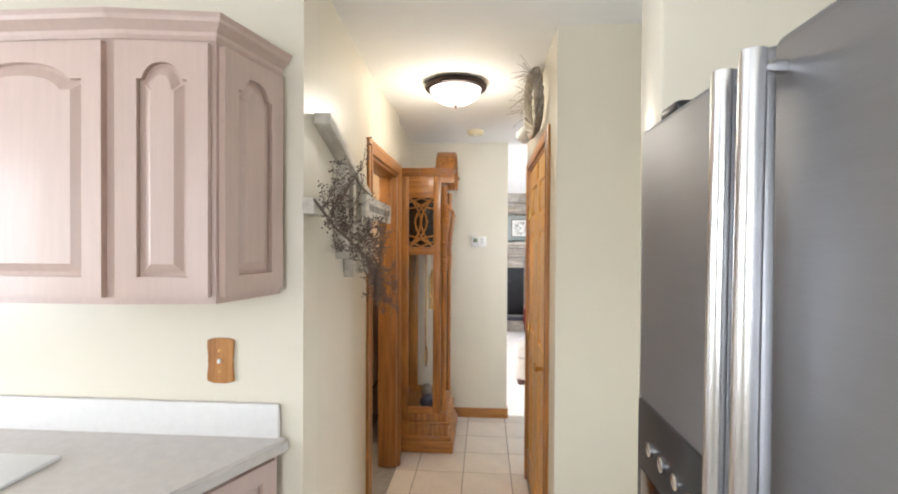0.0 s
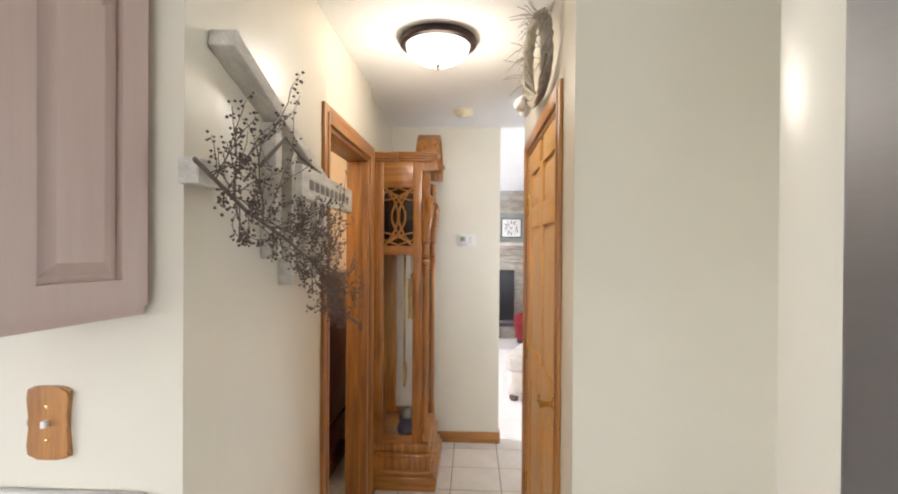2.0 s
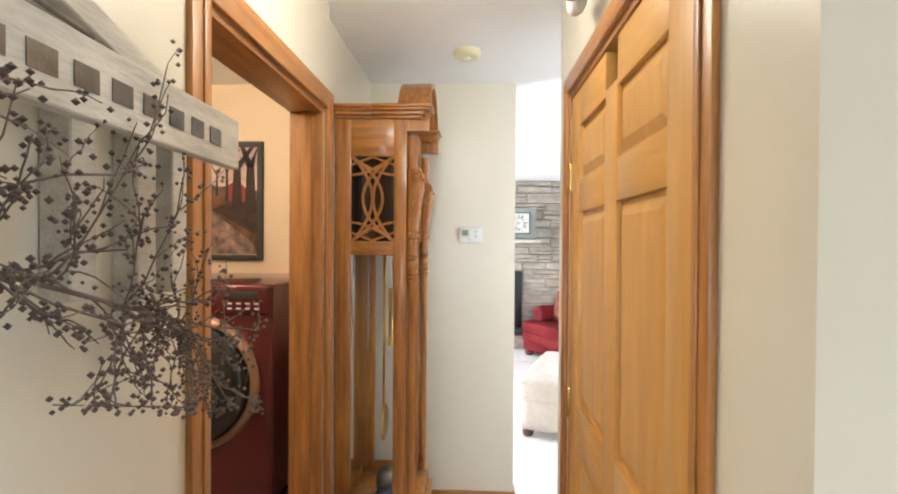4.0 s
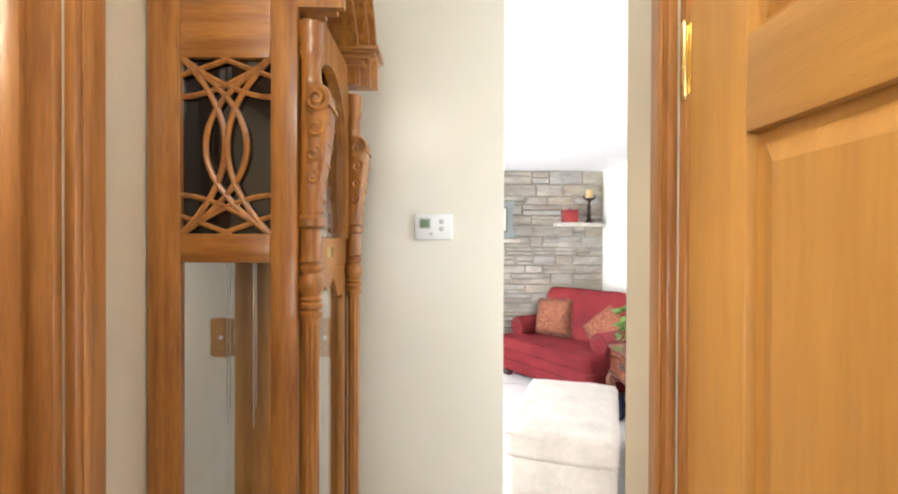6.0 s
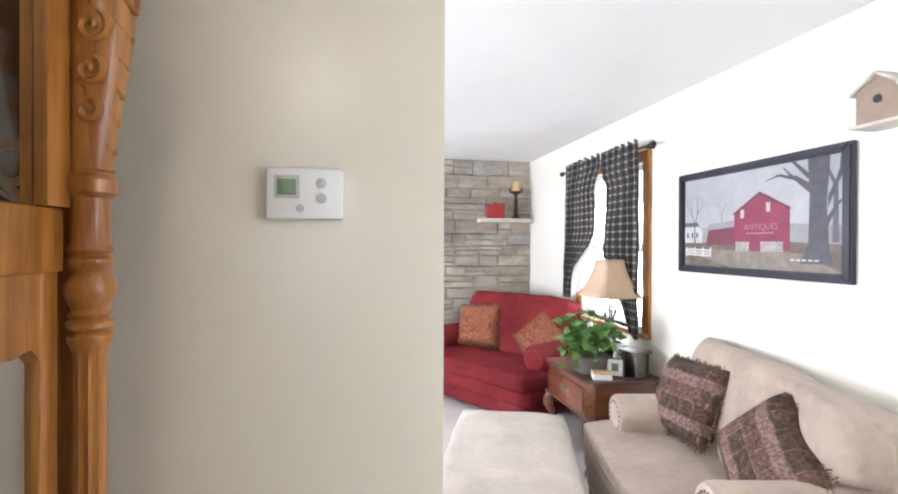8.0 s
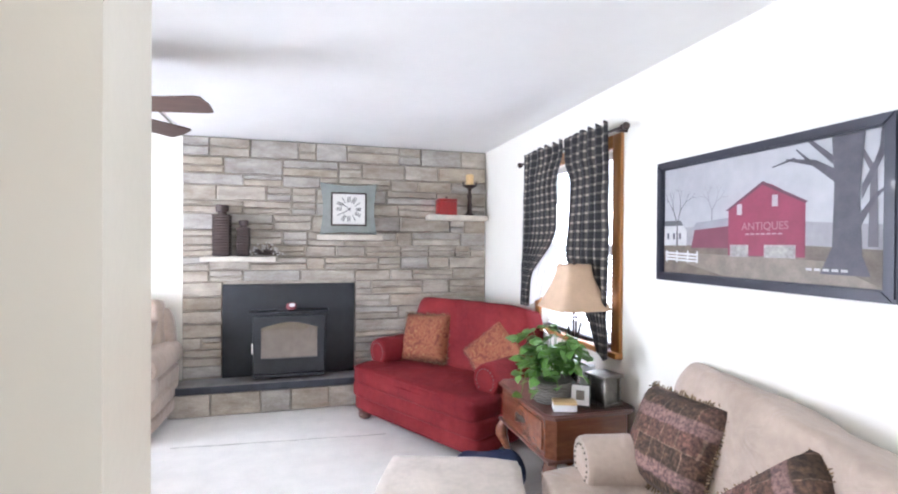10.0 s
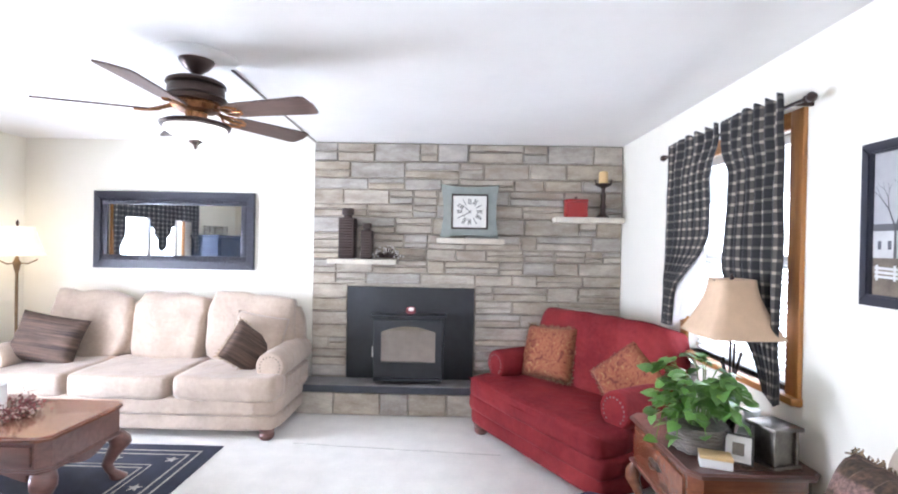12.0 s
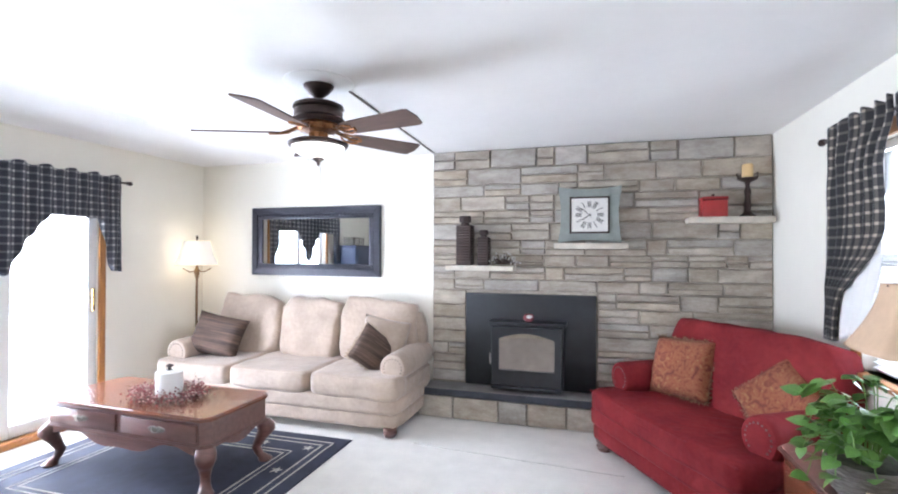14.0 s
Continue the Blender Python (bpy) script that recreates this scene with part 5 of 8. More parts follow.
def plaid(name, dark, light, mid, pitch, axis="y"):
    """A woven check: light bands both ways on a dark cloth, at real size."""
    m = bpy.data.materials.new(name)
    m.use_nodes = True
    n, link = m.node_tree.nodes, m.node_tree.links.new
    b = n["Principled BSDF"]
    b.inputs["Roughness"].default_value = 0.9
    b.inputs["Sheen Weight"].default_value = 0.2
    where, split = n.new("ShaderNodeTexCoord"), n.new("ShaderNodeSeparateXYZ")
    link(where.outputs["UV"], split.inputs[0])
    bands = []
    for k in (0, 1):
        f = n.new("ShaderNodeMath")
        f.operation = "PINGPONG"
        f.inputs[1].default_value = pitch / 2
        link(split.outputs[k], f.inputs[0])
        g = n.new("ShaderNodeMapRange")
        g.interpolation_type = "SMOOTHSTEP"
        g.inputs[1].default_value, g.inputs[2].default_value = pitch * 0.345, pitch * 0.39
        link(f.outputs[0], g.inputs[0])
        bands.append(g)
    add = n.new("ShaderNodeMath")
    add.operation = "ADD"
    link(bands[0].outputs[0], add.inputs[0])
    link(bands[1].outputs[0], add.inputs[1])
    half = n.new("ShaderNodeMath")
    half.operation = "MULTIPLY"
    half.inputs[1].default_value = 0.5
    link(add.outputs[0], half.inputs[0])
    ramp = n.new("ShaderNodeValToRGB")
    ramp.color_ramp.elements[0].color, ramp.color_ramp.elements[1].color = (*dark, 1), (*light, 1)
    e = ramp.color_ramp.elements.new(0.5)
    e.color = (*mid, 1)
    link(half.outputs[0], ramp.inputs[0])
    link(ramp.outputs[0], b.inputs["Base Color"])
    weave, relief = n.new("ShaderNodeTexNoise"), n.new("ShaderNodeBump")
    weave.inputs["Scale"].default_value = 300
    link(where.outputs["Object"], weave.inputs[0])
    relief.inputs["Strength"].default_value, relief.inputs["Distance"].default_value = 0.3, 0.002
    link(weave.outputs[0], relief.inputs["Height"])
    link(relief.outputs[0], b.inputs["Normal"])
    return m


M["plaid"] = plaid("black_tan_check", (0.014, 0.013, 0.014), (0.32, 0.27, 0.22), (0.075, 0.066, 0.058), 0.055)
M["plaid_blue"] = plaid("navy_tan_check", (0.028, 0.03, 0.042), (0.42, 0.40, 0.38), (0.11, 0.11, 0.12), 0.06)
M["lining"] = mat("white_curtain_lining", (0.80, 0.79, 0.78), 0.9, vary=0.06, scale=8, bump=0.2, bump_scale=200)


def cloth(name, parent, x, left, right, low, high, material, folds=9, depth=0.022, nu=72, nv=30, out=-1, label=""):
    """A gathered curtain in the plane x; left and right give its edges (y) at each height, low and high its ends at each part u of its width."""
    bm = B()
    uv = bm.loops.layers.uv.new("UVMap")
    grid = []
    for j in range(nv + 1):
        row = []
        for i in range(nu + 1):
            u = i / nu
            z = low(u) + (high(u) - low(u)) * j / nv
            a, b = left(z), right(z)
            y = a + (b - a) * u
            d = depth * (0.5 + 0.5 * math.sin(2 * math.pi * folds * u + 0.8 * math.sin(3 * z + 5 * u))) + 0.006 * noise.noise(Vector((y * 6, z * 6, 0)))
            row.append((bm.verts.new((x + out * d, y, z)), (b - a) and u * abs(right(2.0) - left(2.0)) * 1.25, z))
        grid.append(row)
    for j in range(nv):
        for i in range(nu):
            q = (grid[j][i], grid[j][i + 1], grid[j + 1][i + 1], grid[j + 1][i])
            f = bm.faces.new([v[0] for v in q])
            for loop, v in zip(f.loops, q):
                loop[uv].uv = (v[1], v[2])
    ob = part(name, bm, material, parent, label, 180)
    solid = ob.modifiers.new("thickness", "SOLIDIFY")
    solid.thickness = 0.003
    return ob


def lerp_rows(rows):
    """A curve through (place, value) rows."""
    xs, ys = [r[0] for r in rows], [r[1] for r in rows]
    return lambda v: float(np.interp(v, xs, ys))


def curtain_rod(parent, x, y0, y1, z, out):
    rod = part("rod", tube(B(), [(x, y0, z), (x, y1, z)], 0.009, 10), M["bronze"], parent, "dark bronze rod")
    for y, s in ((y0, -1), (y1, 1)):
        bm = B()
        lathe(bm, [(0.009, 0), (0.016, 0.006 * s), (0.010, 0.016 * s), (0.020, 0.03 * s), (0.022, 0.042 * s), (0.012, 0.058 * s), (0.003, 0.068 * s)], x, y, 14, "y", z)
        part("finial", bm, M["bronze"], rod)
        part("bracket", box(B(), min(x, x - out * 0.08), y - s * 0.05 - 0.008, z - 0.012, max(x, x - out * 0.08), y - s * 0.05 + 0.008, z + 0.006, 0.002), M["bronze"], rod)


# east window
wd = thing("window_east", pose(0, 0, 0), "white sash window with open blinds and an oak casing", "window", kind="structure")
part("window_casing", box(B(), RW - 0.02, WY0 - 0.085, WZ0 - 0.04, RW + 0.002, WY0 - 0.002, WZ1 + 0.08, 0.004), M["oak"], wd, "oak casing")
part("window_casing", box(B(), RW - 0.02, WY1 + 0.002, WZ0 - 0.04, RW + 0.002, WY1 + 0.085, WZ1 + 0.08, 0.004), M["oak"], wd, "oak casing")
part("window_casing", box(B(), RW - 0.02, WY0 - 0.002, WZ1, RW + 0.002, WY1 + 0.002, WZ1 + 0.08, 0.004), M["oak_along"], wd, "oak casing")
part("window_sill", box(B(), RW - 0.05, WY0 - 0.09, WZ0 - 0.035, RW + 0.10, WY1 + 0.09, WZ0, 0.006), M["oak_along"], wd, "oak sill")
for a, b, c, d in ((WY0, WZ0, WY0 + 0.045, WZ1), (WY1 - 0.045, WZ0, WY1, WZ1), (WY0 + 0.045, WZ1 - 0.045, WY1 - 0.045, WZ1), (WY0 + 0.045, WZ0, WY1 - 0.045, WZ0 + 0.05), (WY0 + 0.045, 1.43, WY1 - 0.045, 1.48)):
    part("window_frame", box(B(), RW + 0.065, a, b, RW + 0.105, c, d, 0.004), M["white"], wd)
for z0, z1 in ((WZ0 + 0.05, 1.43), (1.48, WZ1 - 0.045)):
    p = part("pane", box(B(), RW + 0.083, WY0 + 0.045, z0, RW + 0.087, WY1 - 0.045, z1), M["glass"], wd)
    p.visible_shadow = False
bl = thing("window_blind", pose(0, 0, 0), "white slatted blind hanging in the east window", "blind")
for i in range(22):
    z = WZ0 + 0.03 + 0.028 * i
    bm = B()
    prism(bm, [(RW + 0.032, z - 0.006), (RW + 0.058, z + 0.006), (RW + 0.058, z + 0.008), (RW + 0.032, z - 0.004)], "y", WY0 + 0.03, WY1 - 0.03)
    part("slat", bm, M["white_plastic"], bl, smooth=None)
for y in (WY0 + 0.2, WY1 - 0.2):
    part("cord", tube(B(), [(RW + 0.045, y, WZ0 + 0.03), (RW + 0.045, y, WZ1 - 0.05)], 0.0015, 5), M["white_plastic"], bl)
part("head_rail", box(B(), RW + 0.028, WY0 + 0.02, WZ1 - 0.05, RW + 0.062, WY1 - 0.02, WZ1 - 0.005, 0.003), M["white_plastic"], bl)

cu = thing("window_curtain", pose(0, 0, 0), "black and tan checked curtains with white lining at the east window", "curtain")
CX = RW - 0.07
curtain_rod(cu, CX, 6.86, 8.20, 2.135, -1)
ruf = lambda u: 2.185 + 0.012 * math.sin(40 * u)
cloth("curtain_panel", cu, CX - 0.012, lerp_rows([(0.9, 8.01), (1.18, 7.99), (1.28, 7.94), (1.38, 7.80), (1.48, 7.65), (1.58, 7.57), (1.75, 7.55), (1.9, 7.57), (2.0, 7.53), (2.1, 7.46)]), lambda z: 8.115, lambda u: 1.0, ruf, M["plaid"], 6, 0.035)
cloth("curtain_panel", cu, CX - 0.012, lambda z: 6.945, lerp_rows([(0.83, 7.02), (1.0, 7.10), (1.2, 7.28), (1.4, 7.42), (1.7, 7.40), (1.9, 7.38), (2.02, 7.46), (2.1, 7.46)]), lambda u: 0.82 + 0.04 * u, ruf, M["plaid"], 6, 0.035)
cloth("curtain_lining", cu, CX + 0.006, lerp_rows([(1.0, 7.84), (1.2, 7.72), (1.35, 7.66), (1.5, 7.62)]), lambda z: 8.06, lambda u: 0.98 + 0.12 * (1 - u), lambda u: 1.50 - 0.24 * u, M["lining"], 3, 0.02, 30, 14)

# patio door
pd = thing("patio_door", pose(0, 0, 0), "sliding glass patio door with white frame and oak jambs", "door", kind="structure")
for y0, y1 in ((PY0 - 0.06, PY0), (PY1, PY1 + 0.06)):
    part("jamb", box(B(), LW - 0.13, y0 + 0.001, 0.0, LW + 0.02, y1 - 0.001, PZ1 + 0.05, 0.004), M["oak"], pd, "oak jamb")
part("head_casing", box(B(), LW - 0.13, PY0 + 0.001, PZ1, LW + 0.02, PY1 - 0.001, PZ1 + 0.06, 0.004), M["oak_along"], pd, "oak head casing")
part("threshold", box(B(), LW - 0.13, PY0 + 0.001, -0.01, LW + 0.05, PY1 - 0.001, 0.055, 0.006), M["oak_along"], pd, "oak threshold")
mid = (PY0 + PY1) / 2
for k, (y0, y1) in enumerate(((PY0 + 0.002, mid + 0.03), (mid - 0.03, PY1 - 0.002))):
    x = LW - 0.10 + 0.045 * k
    for a, b, c, d in ((y0, 0.056, y0 + 0.075, PZ1 - 0.002), (y1 - 0.075, 0.056, y1, PZ1 - 0.002), (y0 + 0.075, 0.056, y1 - 0.075, 0.15), (y0 + 0.075, PZ1 - 0.08, y1 - 0.075, PZ1 - 0.002)):
        part("sash", box(B(), x, a, b, x + 0.04, c, d, 0.004), M["white"], pd)
    p = part("pane", box(B(), x + 0.018, y0 + 0.075, 0.15, x + 0.022, y1 - 0.075, PZ1 - 0.08), M["glass"], pd)
    p.visible_shadow = False
part("door_handle", box(B(), LW - 0.018, PY1 - 0.055, 0.95, LW + 0.012, PY1 - 0.03, 1.15, 0.008), M["brass"], pd, "brass pull handle")

pv = thing("patio_valance", pose(0, 0, 0), "navy and tan checked swag valance over the patio door", "curtain")
VX = LW + 0.075
curtain_rod(pv, VX, 6.32, 8.30, 2.10, 1)
half = [(0.0, 1.29), (0.055, 1.30), (0.10, 1.62), (0.115, 1.755), (0.33, 1.765), (0.42, 1.55), (0.485, 1.31), (0.5, 1.29)]
edge = lerp_rows(half + [(1 - a, b) for a, b in half[::-1][1:]])
cloth("valance_cloth", pv, VX + 0.012, lambda z: 6.40, lambda z: 8.235, edge, lambda u: 2.145 + 0.012 * math.sin(60 * u), M["plaid_blue"], 20, 0.035, 150, 18, 1)

# sheets outside are made to glow in place of the overexposed outdoors
yard = B()
box(yard, -16, -2, -0.5, -15.9, 22, 9)
bdrop = structure("backdrop_yard", yard, mat("hazy_bright_yard", (0.8, 0.8, 0.8), 0.9, vary=0.05, scale=0.4, glow=(0.95, 0.98, 1.0), power=3.6), "plain glowing sheet standing for bright daylight beyond the patio door", "backdrop")
yard = B()
box(yard, 15.9, -2, -0.5, 16, 48, 22)
structure("backdrop_garden", yard, bpy.data.materials["hazy_bright_yard"], "plain glowing sheet standing for bright daylight beyond the east window", "backdrop")
bm = B()
box(bm, -60, -60, -0.3, 60, 60, -0.2)
structure("ground", bm, mat("lawn", (0.10, 0.14, 0.05), 0.95, vary=0.3, scale=2), "mown lawn round the house", "ground")

# ---- fireplace ----
STF, SX0 = FAR - 0.03, -0.685
bm = B()
box(bm, SX0 + 0.004, STF, 0, RW - 0.002, FAR - 0.001, CZ - 0.002)
stw = structure("wall_stone", bm, M["mortar"], "tan ashlar limestone chimney wall with recessed joints", "wall")
rnd = random.Random(21)
stones = []


def course_fill(x0, x1, z0, z1):
    """Stones of mixed widths in one band, some of them split into two thin ones."""
    x = x0
    while x < x1 - 0.02:
        w = rnd.choice((0.16, 0.22, 0.28, 0.34, 0.42, 0.5))
        if x1 - (x + w) < 0.16:
            w = x1 - x
        if rnd.random() < 0.5:
            h = z0 + (z1 - z0) * rnd.choice((0.42, 0.5, 0.58))
            stones.extend(((x, z0, x + w, h), (x, h, x + w, z1)))
        else:
            stones.append((x, z0, x + w, z1))
        x += w


z = 0.0
while z < CZ - 0.03:
    h = rnd.choice((0.105, 0.12, 0.135, 0.15))
    if CZ - (z + h) < 0.08:
        h = CZ - 0.003 - z
    if z + h <= 0.26:
        z += h
        continue
    if z < 1.08:
        course_fill(SX0, -0.352, z, z + h)
        course_fill(0.816, RW, z, z + h)
    else:
        course_fill(SX0, RW, z, z + h)
    z += h


def stone_piece(name, parent, x0, z0, x1, z1, yb, proud):
    """One split-face stone: its edges are rounded off and its face swells and dips."""
    g = 0.0045
    x0, x1, z0, z1 = x0 + g, x1 - g, z0 + g, z1 - g
    nx, nz = max(4, int((x1 - x0) / 0.05)), 3 if z1 - z0 < 0.09 else 4
    seed = Vector((rnd.uniform(0, 50), rnd.uniform(0, 50), 0))
    tilt = rnd.uniform(-0.006, 0.006)
    bm = B()
    us = [0, 0.007 / (x1 - x0)] + [i / nx for i in range(1, nx)] + [1 - 0.007 / (x1 - x0), 1]
    vs_ = [0, 0.007 / (z1 - z0)] + [j / nz for j in range(1, nz)] + [1 - 0.007 / (z1 - z0), 1]
    grid = []
    for j, v in enumerate(vs_):
        row = []
        for i, u in enumerate(us):
            rim = i in (0, len(us) - 1) or j in (0, len(vs_) - 1)
            p = Vector((x0 + (x1 - x0) * u, 0, z0 + (z1 - z0) * v))
            if rim:
                p.y = yb - proud * 0.35
                p += 0.0028 * noise.noise_vector(p * 22 + seed)
            else:
                p.y = yb - proud - 0.009 * noise.noise(p * 9 + seed) - 0.004 * noise.noise(p * 31 + seed) - tilt * (v - 0.5) * 2
            row.append(bm.verts.new(p))
        grid.append(row)
    for j in range(len(vs_) - 1):
        for i in range(len(us) - 1):
            bm.faces.new((grid[j][i], grid[j][i + 1], grid[j + 1][i + 1], grid[j + 1][i]))
    loop = grid[0] + [row[-1] for row in grid[1:-1]] + grid[-1][::-1] + [row[0] for row in grid[-2:0:-1]]
    back = [bm.verts.new((v.co.x, yb + 0.004, v.co.z)) for v in loop]
    for k in range(len(loop)):
        q = (k + 1) % len(loop)
        bm.faces.new((loop[k], back[k], back[q], loop[q]))
    return part(name, bm, M["stone"], parent, smooth=28)


for x0, z0, x1, z1 in stones:
    stone_piece("stone", stw, x0, z0, x1, min(z1, CZ - 0.003), STF, rnd.uniform(0.014, 0.032))

hr = thing("hearth", pose(0, 0, 0), "raised stone hearth with a dark slate slab edge", "hearth")
HY, HZ = 8.99, 0.262
part("core", box(B(), -0.72, HY + 0.03, 0, 0.92, STF - 0.001, 0.20), M["mortar"], hr)
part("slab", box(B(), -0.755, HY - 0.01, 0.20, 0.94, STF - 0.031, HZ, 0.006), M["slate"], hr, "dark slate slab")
# thin sheet colours the slab's top paler than its edge
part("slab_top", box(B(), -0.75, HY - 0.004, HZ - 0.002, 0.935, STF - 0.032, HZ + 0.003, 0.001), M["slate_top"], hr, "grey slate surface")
x = -0.735
while x < 0.9:
    w = min(rnd.choice((0.25, 0.33, 0.4)), 0.92 - x)
    if rnd.random() < 0.3:
        stone_piece("stone", hr, x, 0.0, x + w, 0.1, HY + 0.03, 0.022)
        stone_piece("stone", hr, x, 0.1, x + w, 0.2, HY + 0.03, 0.025)
    else:
        stone_piece("stone", hr, x, 0.0, x + w, 0.2, HY + 0.03, 0.026)
    x += w

st = thing("fireplace_insert", pose(0.23, STF, HZ + 0.003), "black cast iron fireplace insert with a glass door", "stove")
part("surround", box(B(), -0.58, -0.05, 0, 0.58, -0.002, 0.835, 0.004), M["iron"], st)
part("stove_body", box(B(), -0.31, -0.20, 0.03, 0.31, -0.05, 0.58, 0.012), M["iron"], st)
part("stove_top", box(B(), -0.335, -0.235, 0.58, 0.335, -0.05, 0.605, 0.006), M["iron"], st)
bm = B()
n = 10
oy = [(-0.24, 0.19), (0.24, 0.19), (0.24, 0.46)] + [(0.24 - 0.48 * i / n, 0.46 + 0.05 * math.sin(math.pi * i / n)) for i in range(1, n)] + [(-0.24, 0.46)]
outer = [(-0.295, 0.06), (0.295, 0.06), (0.295, 0.56)] + [(0.295 - 0.59 * i / n, 0.56) for i in range(1, n)] + [(-0.295, 0.56)]
f, k = [], []
for y in (-0.225, -0.20):
    f.append([bm.verts.new((p[0], y, p[1])) for p in outer])
    k.append([bm.verts.new((p[0], y, p[1])) for p in oy])
for i in range(len(oy)):
    j = (i + 1) % len(oy)
    bm.faces.new((f[0][i], f[0][j], k[0][j], k[0][i]))
    bm.faces.new((f[0][i], f[0][j], f[1][j], f[1][i]))
    bm.faces.new((k[0][i], k[0][j], k[1][j], k[1][i]))
sd = part("stove_door", bm, M["iron"], st, smooth=None)
bm = B()
box(bm, -0.245, -0.208, 0.185, 0.245, -0.204, 0.515)
# mirror-like metal, tinted warm to give the room's reflection in the glass
part("door_glass", bm, mat("tinted_mirror_glass", (0.27, 0.235, 0.21), 0.05, 0.9, vary=0.3, scale=2), sd, "dark reflecting glass tinted for the room's reflection")
bm = B()
tube(bm, [(-0.30, -0.225, 0.25), (-0.305, -0.26, 0.25), (-0.305, -0.265, 0.34)], 0.009, 8)
part("door_handle", bm, M["chrome"], sd)
part("ash_lip", box(B(), -0.30, -0.25, 0.03, 0.30, -0.20, 0.055, 0.005), M["iron"], st)
mg = thing("small_red_ornament", pose(0.24, STF - 0.13, HZ + 0.608), "small red and white trinket on the stove top", "ornament")
bm = B()
cushion(bm, -0.045, -0.03, 0, 0.045, 0.03, 0.075, 1.0, 6, 2.6, 0.012)
part("body", bm, M["red_flower"], mg)
bm = B()
cushion(bm, -0.02, -0.036, 0.03, 0.035, -0.005, 0.065, 1.0, 5, 2.4, 0.008)
part("patch", bm, M["white_plastic"], mg)


def stone_ledge(x0, x1, ztop, label):
    bm = B()
    box(bm, x0, STF - 0.20, ztop - 0.048, x1, STF + 0.002, ztop, 0.006)
    for v in bm.verts:
        v.co += 0.004 * noise.noise_vector(v.co * 14)
    return single("stone_ledge", bm, M["stone_shelf"], label, "shelf", group="ledges on the chimney wall")


stone_ledge(-0.505, 0.11, 1.358, "cream stone ledge carrying two dark ribbed vases")
stone_ledge(0.462, 1.06, 1.556, "cream stone ledge carrying the blue-grey clock")
stone_ledge(1.51, 2.11, 1.762, "cream stone ledge carrying a candlestick and red canister")


def ribbed_vase(x, z, w, h, label):
    ob = thing("ribbed_vase", pose(x, STF - 0.10, z), label, "vase", "dark ribbed vases")
    bm = B()
    box(bm, -w / 2, -w / 2, 0, w / 2, w / 2, h * 0.80, 0.012, 2)
    part("body", bm, M["vase"], ob)
    for i in range(int(h * 0.8 / 0.024)):
        zz = 0.012 + 0.024 * i
        part("rib", box(B(), -w / 2 - 0.004, -w / 2 - 0.004, zz, w / 2 + 0.004, w / 2 + 0.004, zz + 0.015, 0.004, 1), M["vase"], ob)
    bm = B()
    lathe(bm, [(w * 0.30, h * 0.80), (w * 0.28, h * 0.86), (w * 0.40, h * 0.88), (w * 0.40, h * 0.985), (w * 0.34, h)], seg=16)
    part("neck", bm, M["vase"], ob)


ribbed_vase(-0.345, 1.358, 0.135, 0.45, "tall square dark brown ribbed vase on a stone ledge")
ribbed_vase(-0.17, 1.358, 0.10, 0.32, "short square dark brown ribbed vase on a stone ledge")
sp = thing("berry_sprig", pose(0.02, STF - 0.12, 1.360), "pale dried berry sprig lying on the stone ledge", "dried flowers")
tw, be = B(), B()
for i in range(46):
    a = rnd.uniform(0, math.pi)
    d = Vector((math.cos(a), rnd.uniform(-0.5, 0.4), abs(math.sin(a)) * 0.75)) * rnd.uniform(0.06, 0.15)
    tube(tw, [(0, 0, 0.01), tuple(d * 0.5 + Vector((0, 0, 0.015))), tuple(d + Vector((0, 0, 0.008)))], 0.003, 4)
    bead(be, d + Vector((0, 0, 0.01)), rnd.uniform(0.007, 0.012))
part("twig", tw, M["vase"], sp)
tagged(part("dried_berry_fill", be, M["splash"], sp), kind="stuff")

ck = thing("mantel_clock", pose(0.752, STF - 0.055, 1.557), "square blue-grey wooden clock with flared corners and roman hours", "clock")
w, h, n = 0.265, 0.49, 12
out = []
for (ax, az), (bx, bz), nx, nz in (((-w, 0), (w, 0), 0, 1), ((w, 0), (w, h), -1, 0), ((w, h), (-w, h), 0, -1), ((-w, h), (-w, 0), 1, 0)):
    for i in range(n):
        t = i / n
        bow = 0.028 * math.sin(math.pi * t)
        out.append((ax + (bx - ax) * t + nx * bow, az + (bz - az) * t + nz * bow))
bm = B()
prism(bm, out, "y", 0.0, -0.04)
bmesh.ops.bevel(bm, geom=[e for e in bm.edges if all(abs(v.co.y + 0.04) < 1e-5 for v in e.verts)], offset=0.008, segments=2, affect="EDGES")
part("case", bm, M["blue_grey"], ck)
for a, b, c, d in ((-0.165, 0.085, 0.165, 0.10), (-0.165, 0.385, 0.165, 0.40), (-0.165, 0.10, -0.15, 0.385), (0.15, 0.10, 0.165, 0.385)):
    part("bezel", box(B(), a, -0.05, b, c, -0.0405, d, 0.002), M["bronze"], ck)
fc = part("clock_face", box(B(), -0.15, -0.044, 0.10, 0.15, -0.0405, 0.385), M["dial"], ck, "white square clock face")
